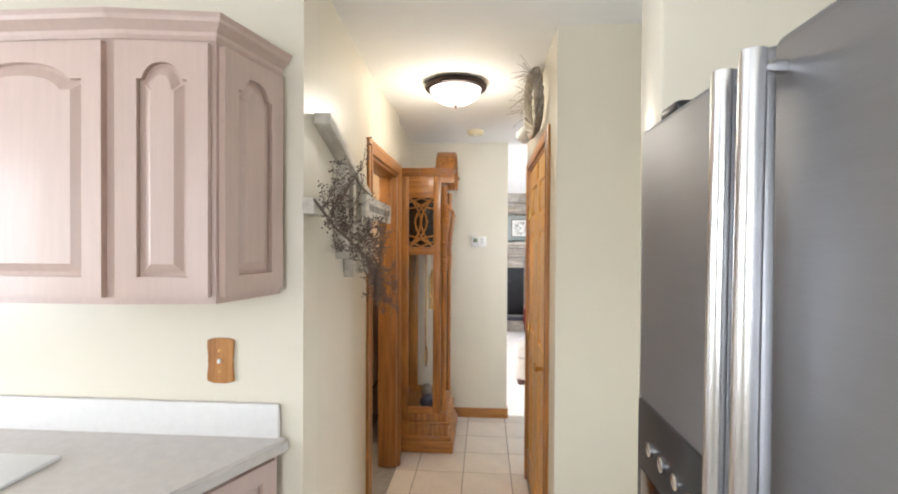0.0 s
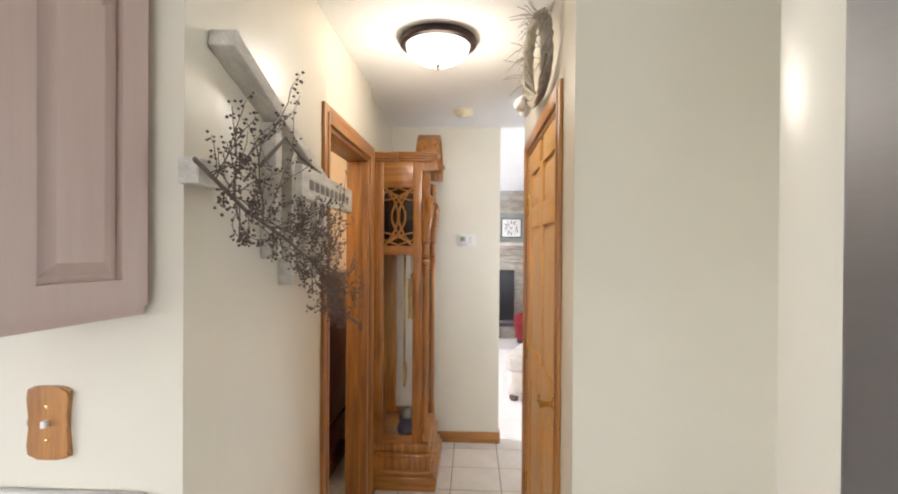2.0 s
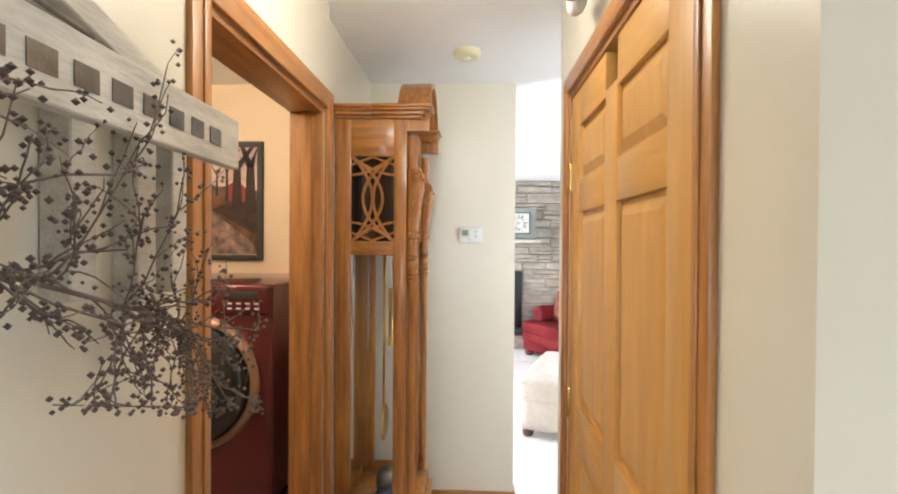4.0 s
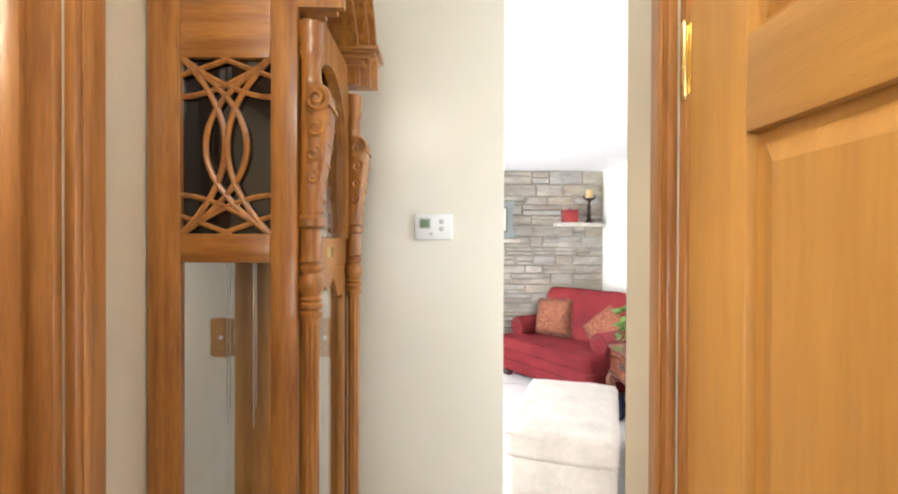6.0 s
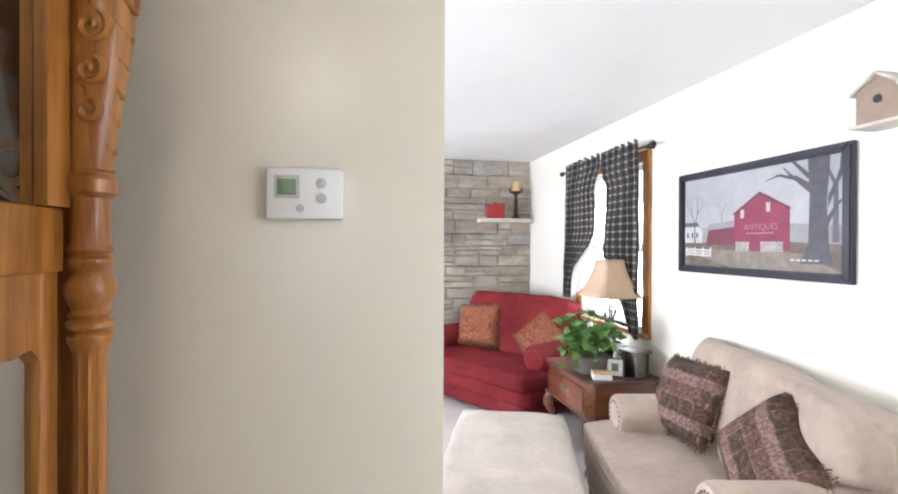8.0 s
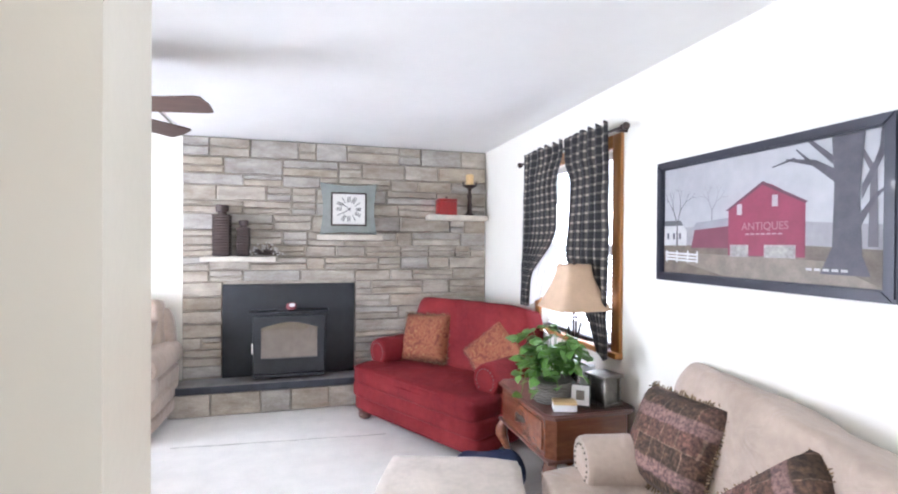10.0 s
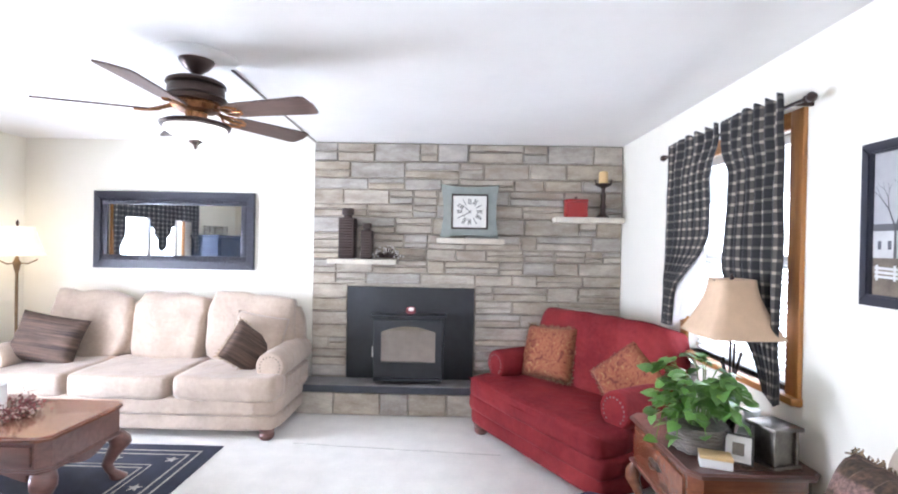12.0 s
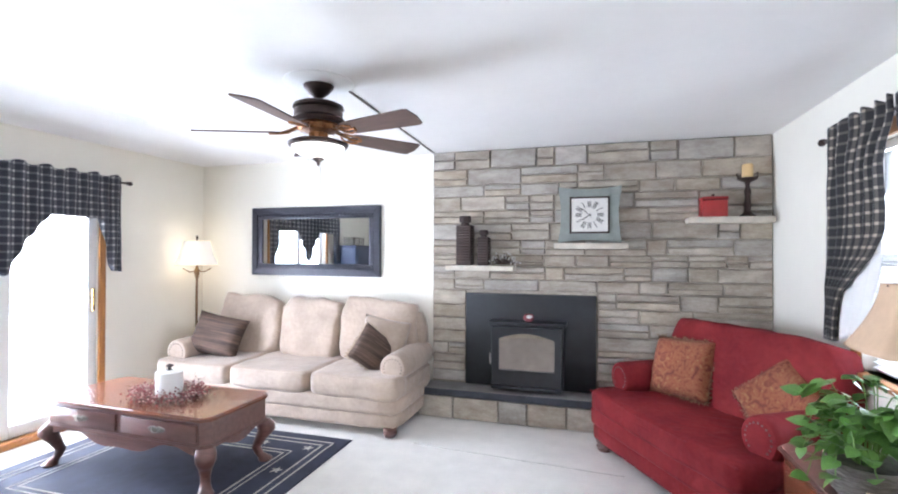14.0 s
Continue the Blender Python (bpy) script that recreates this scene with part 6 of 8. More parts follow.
for k in range(12):
    a = math.pi * 2 * k / 12
    s = 1 / max(abs(math.sin(a)), abs(math.cos(a)))
    for off in ((0,) if k % 3 == 2 else (-0.011, 0.0, 0.011)):
        bm = B()
        box(bm, off - 0.003, -0.0452, 0.065, off + 0.003, -0.0442, min(0.115 * s, 0.125))
        bmesh.ops.transform(bm, matrix=Matrix.Translation((0, 0, 0.243)) @ Matrix.Rotation(a, 4, "Y"), verts=bm.verts)
        part("hour_stroke", bm, M["ink"], fc)
for a, ln, wd_ in ((-0.85, 0.10, 0.006), (-2.2, 0.075, 0.008)):
    bm = B()
    prism(bm, [(-wd_ / 2, -0.02), (wd_ / 2, -0.02), (wd_ / 2, ln * 0.8), (0, ln), (-wd_ / 2, ln * 0.8)], "y", -0.047, -0.0458)
    bmesh.ops.transform(bm, matrix=Matrix.Translation((0, 0, 0.243)) @ Matrix.Rotation(a, 4, "Y"), verts=bm.verts)
    part("pointer", bm, M["ink"], fc)
cn = thing("red_canister", pose(1.70, STF - 0.11, 1.763), "square red tin canister with lid on a stone ledge", "canister")
part("body", box(B(), -0.09, -0.075, 0, 0.09, 0.075, 0.135, 0.006), M["red_tin"], cn)
ld = part("lid", box(B(), -0.094, -0.079, 0.136, 0.094, 0.079, 0.16, 0.008), M["red_tin"], cn)
bm = B()
lathe(bm, [(0.006, 0.158), (0.006, 0.168), (0.014, 0.176), (0.010, 0.184), (0.002, 0.186)], seg=12)
part("lid_knob", bm, M["bronze"], ld)
cs = thing("candlestick", pose(1.945, STF - 0.10, 1.763), "dark iron candlestick with a cream pillar candle", "candle holder")
bm = B()
lathe(bm, [(0.055, 0), (0.055, 0.012), (0.035, 0.025), (0.022, 0.05), (0.026, 0.10), (0.018, 0.15), (0.024, 0.20), (0.014, 0.24), (0.020, 0.27), (0.05, 0.285), (0.075, 0.30), (0.075, 0.306), (0.02, 0.306)], seg=18)
part("stem", bm, M["bronze"], cs)
for a in range(4):
    ang = a * math.pi / 2 + 0.5
    c, s = math.cos(ang), math.sin(ang)
    part("scroll_arm", tube(B(), [(0.07 * c, 0.07 * s, 0.30), (0.095 * c, 0.095 * s, 0.312), (0.10 * c, 0.10 * s, 0.335), (0.085 * c, 0.085 * s, 0.335)], 0.004, 6), M["bronze"], cs)
bm = B()
lathe(bm, [(0.040, 0.307), (0.040, 0.405), (0.034, 0.415), (0.012, 0.408)], seg=20)
part("pillar_candle", bm, M["wax"], cs, "cream pillar candle")

# ---- wall mirror ----
mr = thing("wall_mirror", pose(-1.993, FAR, 1.583), "wide wall mirror in a dark carved frame above the sofa", "mirror")
frame_bars(mr, 1.505, 0.715, 0.072, 0.035, mat("dark_pewter_frame", (0.035, 0.035, 0.048), 0.4, 0.25, vary=0.4, scale=30))
for a, b, c, d in ((-0.68, -0.288, 0.68, -0.235), (-0.68, 0.235, 0.68, 0.288), (-0.68, -0.235, -0.625, 0.235), (0.625, -0.235, 0.68, 0.235)):
    part("inner_slip", box(B(), a, -0.025, b, c, -0.006, d, 0.006), bpy.data.materials["dark_pewter_frame"], mr)
part("glass", box(B(), -0.63, -0.012, -0.24, 0.63, -0.008, 0.24), M["mirror"], mr, "clear mirror glass")
for i in range(31):
    for z in (-0.262, 0.262):
        bm = B()
        cushion(bm, -0.66 + 0.044 * i - 0.016, -0.034, z - 0.012, -0.66 + 0.044 * i + 0.016, -0.020, z + 0.012, 1.0, 3, 2.2)
        part("carved_bead", bm, bpy.data.materials["dark_pewter_frame"], mr)

# navy cabinet across the room, seen in the mirror
nc = thing("navy_cabinet", pose(LW, 0, 0), "tall navy painted cabinet against the patio wall", "cabinet")
part("body", box(B(), 0.002, 5.02, 0.0, 0.42, 6.42, 1.54, 0.004), M["navy_paint"], nc)
part("top", box(B(), 0.002, 4.99, 1.54, 0.45, 6.45, 1.575, 0.006), M["navy_paint"], nc)
for y0 in (5.06, 5.73):
    part("cabinet_door", box(B(), 0.42, y0, 0.1, 0.438, y0 + 0.65, 1.5, 0.004), M["navy_paint"], nc)
wb = thing("wire_basket", pose(LW + 0.22, 6.1, 1.576), "small grey basket on top of the navy cabinet", "basket")
for i in range(5):
    z = 0.01 + 0.03 * i
    part("band", tube(B(), [(-0.1, -0.17, z), (0.1, -0.17, z), (0.1, 0.17, z), (-0.1, 0.17, z), (-0.1, -0.17, z)], 0.006, 6), M["basket"], wb)
for x, y in ((-0.1, -0.17), (0.1, -0.17), (0.1, 0.17), (-0.1, 0.17), (0.1, 0), (-0.1, 0)):
    part("upright", tube(B(), [(x, y, 0), (x, y, 0.15)], 0.006, 6), M["basket"], wb)

# ---- upholstery ----


def rolled_arm(parent, x, inward, depth, top, material, r=0.115, front=0.15):
    """An arm with a rolled top; inward is the side of the seat."""
    bm = B()
    prof = [(x - 0.085, 0.08), (x + 0.085, 0.08), (x + 0.085, top - 2 * r)]
    prof += [(x + r * math.sin(a), top - r - r * math.cos(a)) for a in [math.pi * (0.16 + 1.68 * i / 18) for i in range(19)]]
    prof += [(x - 0.085, top - 2 * r)]
    y0, y1 = front, depth - 0.06
    rings = []
    for y, k in ((y0 + 0.0, 0.90), (y0 + 0.012, 0.97), (y0 + 0.03, 1.0), ((y0 + y1) / 2, 1.02), (y1, 1.0)):
        cx, cz = x, top - r
        rings.append([bm.verts.new((cx + (p[0] - cx) * k, y, cz + (p[1] - cz) * k if p[1] > 0.1 else p[1])) for p in prof])
    for a, b in zip(rings, rings[1:]):
        for i in range(len(a)):
            j = (i + 1) % len(a)
            bm.faces.new((a[i], a[j], b[j], b[i]))
    bm.faces.new(rings[0][::-1])
    bm.faces.new(rings[-1])
    arm = part("arm", bm, material, parent, smooth=50)
    for i in range(15):
        a = math.pi * (0.25 + 1.5 * i / 14)
        bm = B()
        bmesh.ops.create_icosphere(bm, subdivisions=1, radius=0.0065, matrix=Matrix.Translation((x + 0.078 * math.sin(a), y0 - 0.001, top - r - 0.078 * math.cos(a))))
        part("nailhead", bm, M["pewter"], arm)
    return arm


def sofa(name, m, W, D, seats, seat_z, arm_z, back_z, material, label, category, hump=False, slack=0.0, front=0.15):
    """A rolled-arm sofa; local x along its front, y towards its back, from the front of the seat."""
    ob = thing(name, m, label, category)
    hw = W / 2
    bm = B()
    cushion(bm, -hw + 0.02, 0.035, 0.07, hw - 0.02, D - 0.04, 0.20, 0.35, 12, 6)
    part("plinth", bm, material, ob, smooth=180)
    bm = B()
    cushion(bm, -hw + 0.012, 0.018, 0.185, hw - 0.012, D - 0.04, 0.32, 0.35, 12, 6)
    part("apron", bm, material, ob, smooth=180)
    for s in (-1, 1):
        rolled_arm(ob, s * (hw - 0.125), -s, D, arm_z, material, 0.115, front)
    sw = (W - 0.04) / seats
    for i in range(seats):
        a, b = -hw + 0.02 + sw * i, -hw + 0.02 + sw * (i + 1)
        bm = B()
        cushion(bm, a + 0.004, 0.0, 0.295, b - 0.004, D - 0.20, seat_z + 0.012, 0.42, 14, 5, 0.010)
        for v in bm.verts:
            if v.co.y > front + 0.06:
                lim = hw - 0.215
                v.co.x = max(-lim, min(lim, v.co.x))
            v.co.z -= 0.012 * max(0.0, 1 - ((v.co.x - (a + b) / 2) / (sw / 2)) ** 2) if v.co.z > 0.40 else 0
        seat = part("seat_cushion", bm, material, ob, smooth=180)
        z = seat_z - 0.012
        part("piping", tube(B(), [(a + 0.03, 0.022, z), ((a + b) / 2, 0.006, z), (b - 0.03, 0.022, z)], 0.005, 6), material, seat)
    bm = B()
    cushion(bm, -hw + 0.06, D - 0.20, 0.10, hw - 0.06, D, back_z - 0.12, 0.4, 10, 5)
    for v in bm.verts:
        over = (m @ v.co).x - (RW - 0.012)
        if over > 0:
            v.co.y -= over / m.col[1][0]
    part("back_frame", bm, material, ob, smooth=180)
    bw = (W - 0.42) / seats if not hump else W - 0.10
    for i in range(seats):
        a = -hw + 0.21 + bw * i if not hump else -hw + 0.05
        b = a + bw
        if not hump and i == seats - 1:
            b += 0.10
        if not hump and i == 0:
            a -= 0.06
        bm = B()
        cushion(bm, a + 0.006, 0, 0, b - 0.006, 0.23, back_z - seat_z + 0.03, 0.66 if hump else 0.72, 16, 5.0 if hump else 3.6, 0.03)
        for v in bm.verts:
            u = (v.co.x - (a + b) / 2) / ((b - a) / 2)
            f = max(0.0, v.co.z / (back_z - seat_z))
            if hump:
                v.co.z += f * 0.012 * (1 - u * u) - slack * f * (u + 1) / 2
                lim = hw - 0.21 + 0.17 * min(1, max(0, (v.co.z - (arm_z - seat_z)) / 0.08))
                v.co.x = max(-lim, min(lim, v.co.x))
            else:
                v.co.z += f * (0.03 * abs(u) ** 3 + 0.018 * noise.noise(Vector((u * 1.5 + i * 5, 0, 0))) - 0.03 * u)
                v.co.y += 0.02 * math.sin(9 * f + u) * f * (1 - f)
            v.co.y += 0.035 * noise.noise(v.co * 4 + Vector((i * 3, 0, 0))) * f
        bmesh.ops.transform(bm, matrix=pose(0, D - 0.375, seat_z - 0.02, -13, 0, 0), verts=bm.verts)
        for v in bm.verts:
            over = (m @ v.co).x - (RW - 0.010)
            if over > 0:
                v.co.y -= over / m.col[1][0]
        part("back_cushion", bm, material, ob, smooth=180)
    for sx in (-1, 1):
        for y in (0.10, D - 0.10):
            bm = B()
            lathe(bm, [(0.040, 0.0), (0.052, 0.012), (0.060, 0.035), (0.052, 0.055), (0.062, 0.072), (0.062, 0.085)], sx * (hw - 0.12), y, 16)
            part("foot", bm, M["cherry"], ob, "dark turned wooden bun foot")
    return ob


def pillow(name, m, w, h, t, material, label, fringe=None, group=""):
    """A stuffed throw pillow standing on its edge: local x across, z up, y through it."""
    ob = thing(name, m, label, "pillow", group)
    bm = B()
    n = 14
    rows = {}
    for side in (-1, 1):
        for i in range(n + 1):
            for j in range(n + 1):
                u, v = 2 * i / n - 1, 2 * j / n - 1
                e = max(0.0, (1 - u ** 4) * (1 - v ** 4)) ** 0.55
                pinch = 1 - 0.05 * (1 - abs(u) ** 2 * abs(v) ** 2)
                p = (u * w / 2 * (1 - 0.05 * (1 - v * v)), side * t / 2 * e + 0.01 * noise.noise(Vector((u * 2, v * 2, side))) * e, h / 2 + v * h / 2 * (1 - 0.05 * (1 - u * u)))
                if (i in (0, n) or j in (0, n)) and side == 1:
                    rows[(1, i, j)] = rows[(-1, i, j)]
                else:
                    rows[(side, i, j)] = bm.verts.new(p)
    for side in (-1, 1):
        for i in range(n):
            for j in range(n):
                bm.faces.new((rows[(side, i, j)], rows[(side, i + 1, j)], rows[(side, i + 1, j + 1)], rows[(side, i, j + 1)]))
    part("cover", bm, material, ob, smooth=180)
    if fringe:
        bm = B()
        r = random.Random(int(w * 1000))
        per = [(-1, -1), (1, -1), (1, 1), (-1, 1), (-1, -1)]
        for (a, b), (c, d) in zip(per, per[1:]):
            k = int(34 * (w if a != c else h) / 0.45)
            for i in range(k):
                t_ = i / k
                u, v = a + (c - a) * t_, b + (d - b) * t_
                p = Vector((u * w / 2 * (1 - 0.05 * (1 - v * v)), 0, h / 2 + v * h / 2 * (1 - 0.05 * (1 - u * u))))
                q = Vector((u if abs(u) == 1 else 0, 0, v if abs(v) == 1 else 0)).normalized() * r.uniform(0.010, 0.020) + Vector((r.uniform(-1, 1), r.uniform(-1, 1), r.uniform(-1, 1))) * 0.008
                tube(bm, [p - q * 0.3, p + q * 0.6 + Vector((0, r.uniform(-0.006, 0.006), 0)), p + q], 0.004, 4, 0.7)
        tagged(part("fringe", bm, fringe, ob, "tufted edging"), kind="stuff")
    return ob


sofa("sofa", pose(-1.875, 8.36, 0), 2.44, 0.92, 3, 0.475, 0.645, 1.05, M["beige"], "beige microfibre three-seat sofa with rolled arms below the mirror", "sofa")
sofa("red_loveseat", pose(1.085, 8.09, 0, 0, 0, -60), 1.47, 0.95, 1, 0.45, 0.655, 1.005, M["red"], "red microfibre rolled-arm loveseat turned into the fireplace corner", "loveseat", hump=True, slack=0.0, front=0.22)
sofa("beige_loveseat", pose(1.31, 5.98, 0, 0, 0, -102), 1.26, 0.90, 1, 0.45, 0.63, 0.995, M["beige"], "beige microfibre rolled-arm loveseat below the barn picture", "loveseat", hump=True, slack=0.10, front=0.18)

ot = thing("ottoman", pose(0.92, 6.26, 0, 0, 0, -19.6), "large microfibre ottoman with piped top cushion, beige paled to cream for patio light", "ottoman")
bm = B()
cushion(bm, -0.31, -0.54, 0.06, 0.31, 0.54, 0.30, 0.3, 10, 6)
part("base", bm, M["cream_fabric"], ot, smooth=180)
bm = B()
cushion(bm, -0.32, -0.55, 0.28, 0.32, 0.55, 0.462, 0.36, 14, 5, 0.006)
oc = part("top_cushion", bm, M["cream_fabric"], ot, smooth=180)
for z in (0.425, 0.315):
    loop = [(-0.29, -0.535), (0.29, -0.535), (0.31, -0.51), (0.31, 0.51), (0.29, 0.535), (-0.29, 0.535), (-0.31, 0.51), (-0.31, -0.51), (-0.29, -0.535)]
    part("piping", tube(B(), [(x, y, z) for x, y in loop], 0.006, 6), M["cream_fabric"], oc)
for sx in (-1, 1):
    for sy in (-1, 1):
        bm = B()
        lathe(bm, [(0.030, 0.0), (0.040, 0.012), (0.046, 0.035), (0.042, 0.055), (0.050, 0.07)], sx * 0.25, sy * 0.47, 16)
        part("foot", bm, M["cherry"], ot, "dark turned wooden foot")

pillow("striped_pillow", pose(-2.74, 8.68, 0.478, -22, 12, 14), 0.50, 0.40, 0.17, M["stripe"], "brown striped woven pillow on the beige sofa", None, "brown pillows on the sofa")
pillow("striped_pillow", pose(-1.08, 8.60, 0.50, -18, 38, 40), 0.36, 0.34, 0.15, M["stripe"], "brown tufted pillow tilted against the sofa arm", M["fringe"], "brown pillows on the sofa")
pillow("beige_pillow", pose(-1.02, 8.76, 0.485, -18, 12, 18), 0.42, 0.42, 0.17, M["beige"], "plain beige pillow beside the sofa arm")
red = bpy.data.objects["red_loveseat"].matrix_world
pillow("rust_pillow", red @ pose(-0.33, 0.49, 0.455, -22, -3, 16), 0.47, 0.43, 0.20, M["rust"], "rust and gold chenille pillow with tufted edge on the red loveseat", M["fringe"], "rust pillows on the red loveseat")
pillow("rust_pillow", red @ pose(0.27, 0.52, 0.47, -34, 36, -16), 0.47, 0.43, 0.20, M["rust"], "rust and gold chenille pillow slumped against the loveseat arm", M["fringe"], "rust pillows on the red loveseat")
bl2 = bpy.data.objects["beige_loveseat"].matrix_world
pillow("patterned_pillow", bl2 @ pose(-0.34, 0.44, 0.46, -24, -3, 10), 0.47, 0.42, 0.19, M["brown_weave"], "brown patchwork pillow with looped fringe on the beige loveseat", M["fringe"], "patchwork pillows on the beige loveseat")
pillow("patterned_pillow", bl2 @ pose(0.14, 0.46, 0.475, -32, 34, -14), 0.43, 0.41, 0.19, M["brown_weave"], "brown patchwork pillow tipped onto its corner on the beige loveseat", M["fringe"], "patchwork pillows on the beige loveseat")

# ---- tables ----


def cabriole(parent, x, y, h, sx, sy, material, stout=1.0):
    """A curved leg that bows outwards at the knee and ends in a pad foot."""
    bm = B()
    pts = []
    for t, out, r in ((0.0, 0.018, 0.036), (0.12, 0.034, 0.042), (0.26, 0.040, 0.040), (0.45, 0.014, 0.028), (0.65, -0.008, 0.021), (0.80, 0.004, 0.020), (0.90, 0.026, 0.026), (0.96, 0.034, 0.034), (1.0, 0.034, 0.030)):
        pts.append(((x + sx * out, y + sy * out, h * (1 - t)), r * stout))
    rings = []
    for p, r in pts:
        rings.append([bm.verts.new((p[0] + r * math.cos(2 * math.pi * k / 12), p[1] + r * math.sin(2 * math.pi * k / 12), p[2])) for k in range(12)])
    for a, b in zip(rings, rings[1:]):
        for i in range(12):
            j = (i + 1) % 12
            bm.faces.new((a[i], a[j], b[j], b[i]))
    bm.faces.new(rings[0])
    bm.faces.new(rings[-1][::-1])
    return part("leg", bm, material, parent, "carved cabriole leg", 60)


def bail_pull(parent, x, y, z, nx, ny):
    """A pierced metal plate with a drop handle; nx, ny point out of the drawer."""
    bm = B()
    tx, ty = -ny, nx
    for u in (-0.06, -0.044, -0.022, 0.0, 0.022, 0.044, 0.06):
        r = 0.009 if abs(u) > 0.05 else 0.016 if abs(u) > 0.03 else 0.020 if u else 0.013
        c = Vector((x + tx * u + nx * 0.003, y + ty * u + ny * 0.003, z))
        cushion(bm, c.x - (r if tx else 0.004), c.y - (r if ty else 0.004), c.z - r, c.x + (r if tx else 0.004), c.y + (r if ty else 0.004), c.z + r, 1.0, 4, 2.2)
    p = part("pull_plate", bm, M["pewter"], parent, "pierced antique metal plate")
    part("bail", tube(B(), [(x + tx * u + nx * o, y + ty * u + ny * o, z + dz) for u, o, dz in ((-0.035, 0.006, 0.004), (-0.03, 0.018, -0.008), (-0.012, 0.022, -0.016), (0.012, 0.022, -0.016), (0.03, 0.018, -0.008), (0.035, 0.006, 0.004))], 0.0035, 6), M["pewter"], p)


tb = thing("coffee_table", pose(-2.115, 7.54, 0.012, 0, 0, -1.5), "cherry coffee table with two drawers and cabriole legs", "table")
hx, hy = 0.70, 0.30


def chamfered(hx, hy, c):
    return [(-hx + c, -hy), (hx - c, -hy), (hx, -hy + c), (hx, hy - c), (hx - c, hy), (-hx + c, hy), (-hx, hy - c), (-hx, -hy + c)]


bm = B()
prism(bm, chamfered(hx + 0.004, hy + 0.004, 0.05), "z", 0.440, 0.468)
bmesh.ops.bevel(bm, geom=[e for e in bm.edges if abs(e.verts[0].co.z - e.verts[1].co.z) < 1e-6], offset=0.010, segments=3, affect="EDGES")
part("tabletop", bm, M["cherry_top"], tb)
bm = B()
prism(bm, chamfered(hx - 0.01, hy - 0.01, 0.05), "z", 0.30, 0.441)
part("drawer_case", bm, M["cherry"], tb, smooth=None)
bm = B()
prism(bm, chamfered(hx + 0.005, hy + 0.005, 0.05), "z", 0.278, 0.302)
bmesh.ops.bevel(bm, geom=[e for e in bm.edges if abs(e.verts[0].co.z - e.verts[1].co.z) < 1e-6], offset=0.008, segments=2, affect="EDGES")
part("waist_moulding", bm, M["cherry"], tb)
for s in (-1, 1):
    dr = part("drawer", box(B(), s * 0.325 - 0.30, -hy - 0.004, 0.318, s * 0.325 + 0.30, -hy + 0.012, 0.422, 0.004), M["cherry"], tb)
    bail_pull(dr, s * 0.325, -hy - 0.004, 0.372, 0, -1)
for y in (-hy + 0.005, hy - 0.02):
    bm = B()
    n = 32
    low = [(-0.60 + 1.2 * i / n, 0.255 - 0.055 * math.cos(2 * math.pi * (i / n - 0.5)) * math.cos(math.pi * (i / n - 0.5)) - 0.015 * math.cos(6 * math.pi * (i / n))) for i in range(n + 1)]
    prism(bm, low + [(0.60, 0.279), (-0.60, 0.279)], "y", y, y + 0.018)
    part("scalloped_apron", bm, M["cherry"], tb)
for x in (-hx + 0.012, hx - 0.03):
    bm = B()
    n = 16
    low = [(-0.22 + 0.44 * i / n, 0.262 - 0.03 * math.cos(2 * math.pi * (i / n - 0.5))) for i in range(n + 1)]
    prism(bm, low + [(0.22, 0.279), (-0.22, 0.279)], "x", x, x + 0.018)
    part("scalloped_apron", bm, M["cherry"], tb)
for sx in (-1, 1):
    for sy in (-1, 1):
        cabriole(tb, sx * (hx - 0.065), sy * (hy - 0.065), 0.285, sx, sy, M["cherry"], 1.5)

ring = thing("berry_wreath", pose(-2.02, 7.53, 0.481), "dusty red and pink berry candle ring on the coffee table", "wreath")
rnd = random.Random(9)
for mname, count in (("red_flower", 420), ("pale_berry", 260), ("twig", 120)):
    bm = B()
    for i in range(count):
        a, rr = rnd.uniform(0, 2 * math.pi), rnd.gauss(0.185, 0.035)
        p = Vector((rr * 1.15 * math.cos(a), rr * 0.85 * math.sin(a), max(0.008, 0.035 + rnd.gauss(0, 0.022))))
        if mname == "twig":
            d = Vector((rnd.uniform(-1, 1), rnd.uniform(-1, 1), rnd.uniform(0, 0.8))) * 0.05
            q = p + d
            tube(bm, [p, q], 0.0016, 4)
        else:
            bead(bm, p, rnd.uniform(0.005, 0.010))
    tagged(part("berry_sprays", bm, M[mname], ring), kind="stuff")
jar = thing("candle_jar", pose(-2.02, 7.53, 0.481), "white lidded candle jar inside the berry ring", "candle jar")
bm = B()
lathe(bm, [(0.075, 0), (0.085, 0.006), (0.085, 0.14), (0.078, 0.155), (0.078, 0.16)], seg=28)
part("jar", bm, M["white_plastic"], jar)
bm = B()
lathe(bm, [(0.086, 0.161), (0.086, 0.168), (0.05, 0.178), (0.012, 0.182)], seg=28)
lid = part("lid", bm, M["white_plastic"], jar)
bm = B()
lathe(bm, [(0.022, 0.181), (0.010, 0.188), (0.010, 0.196), (0.026, 0.206), (0.024, 0.214), (0.008, 0.222), (0.002, 0.224)], seg=18)
part("lid_knob", bm, M["bronze"], lid, "dark metal lid knob")

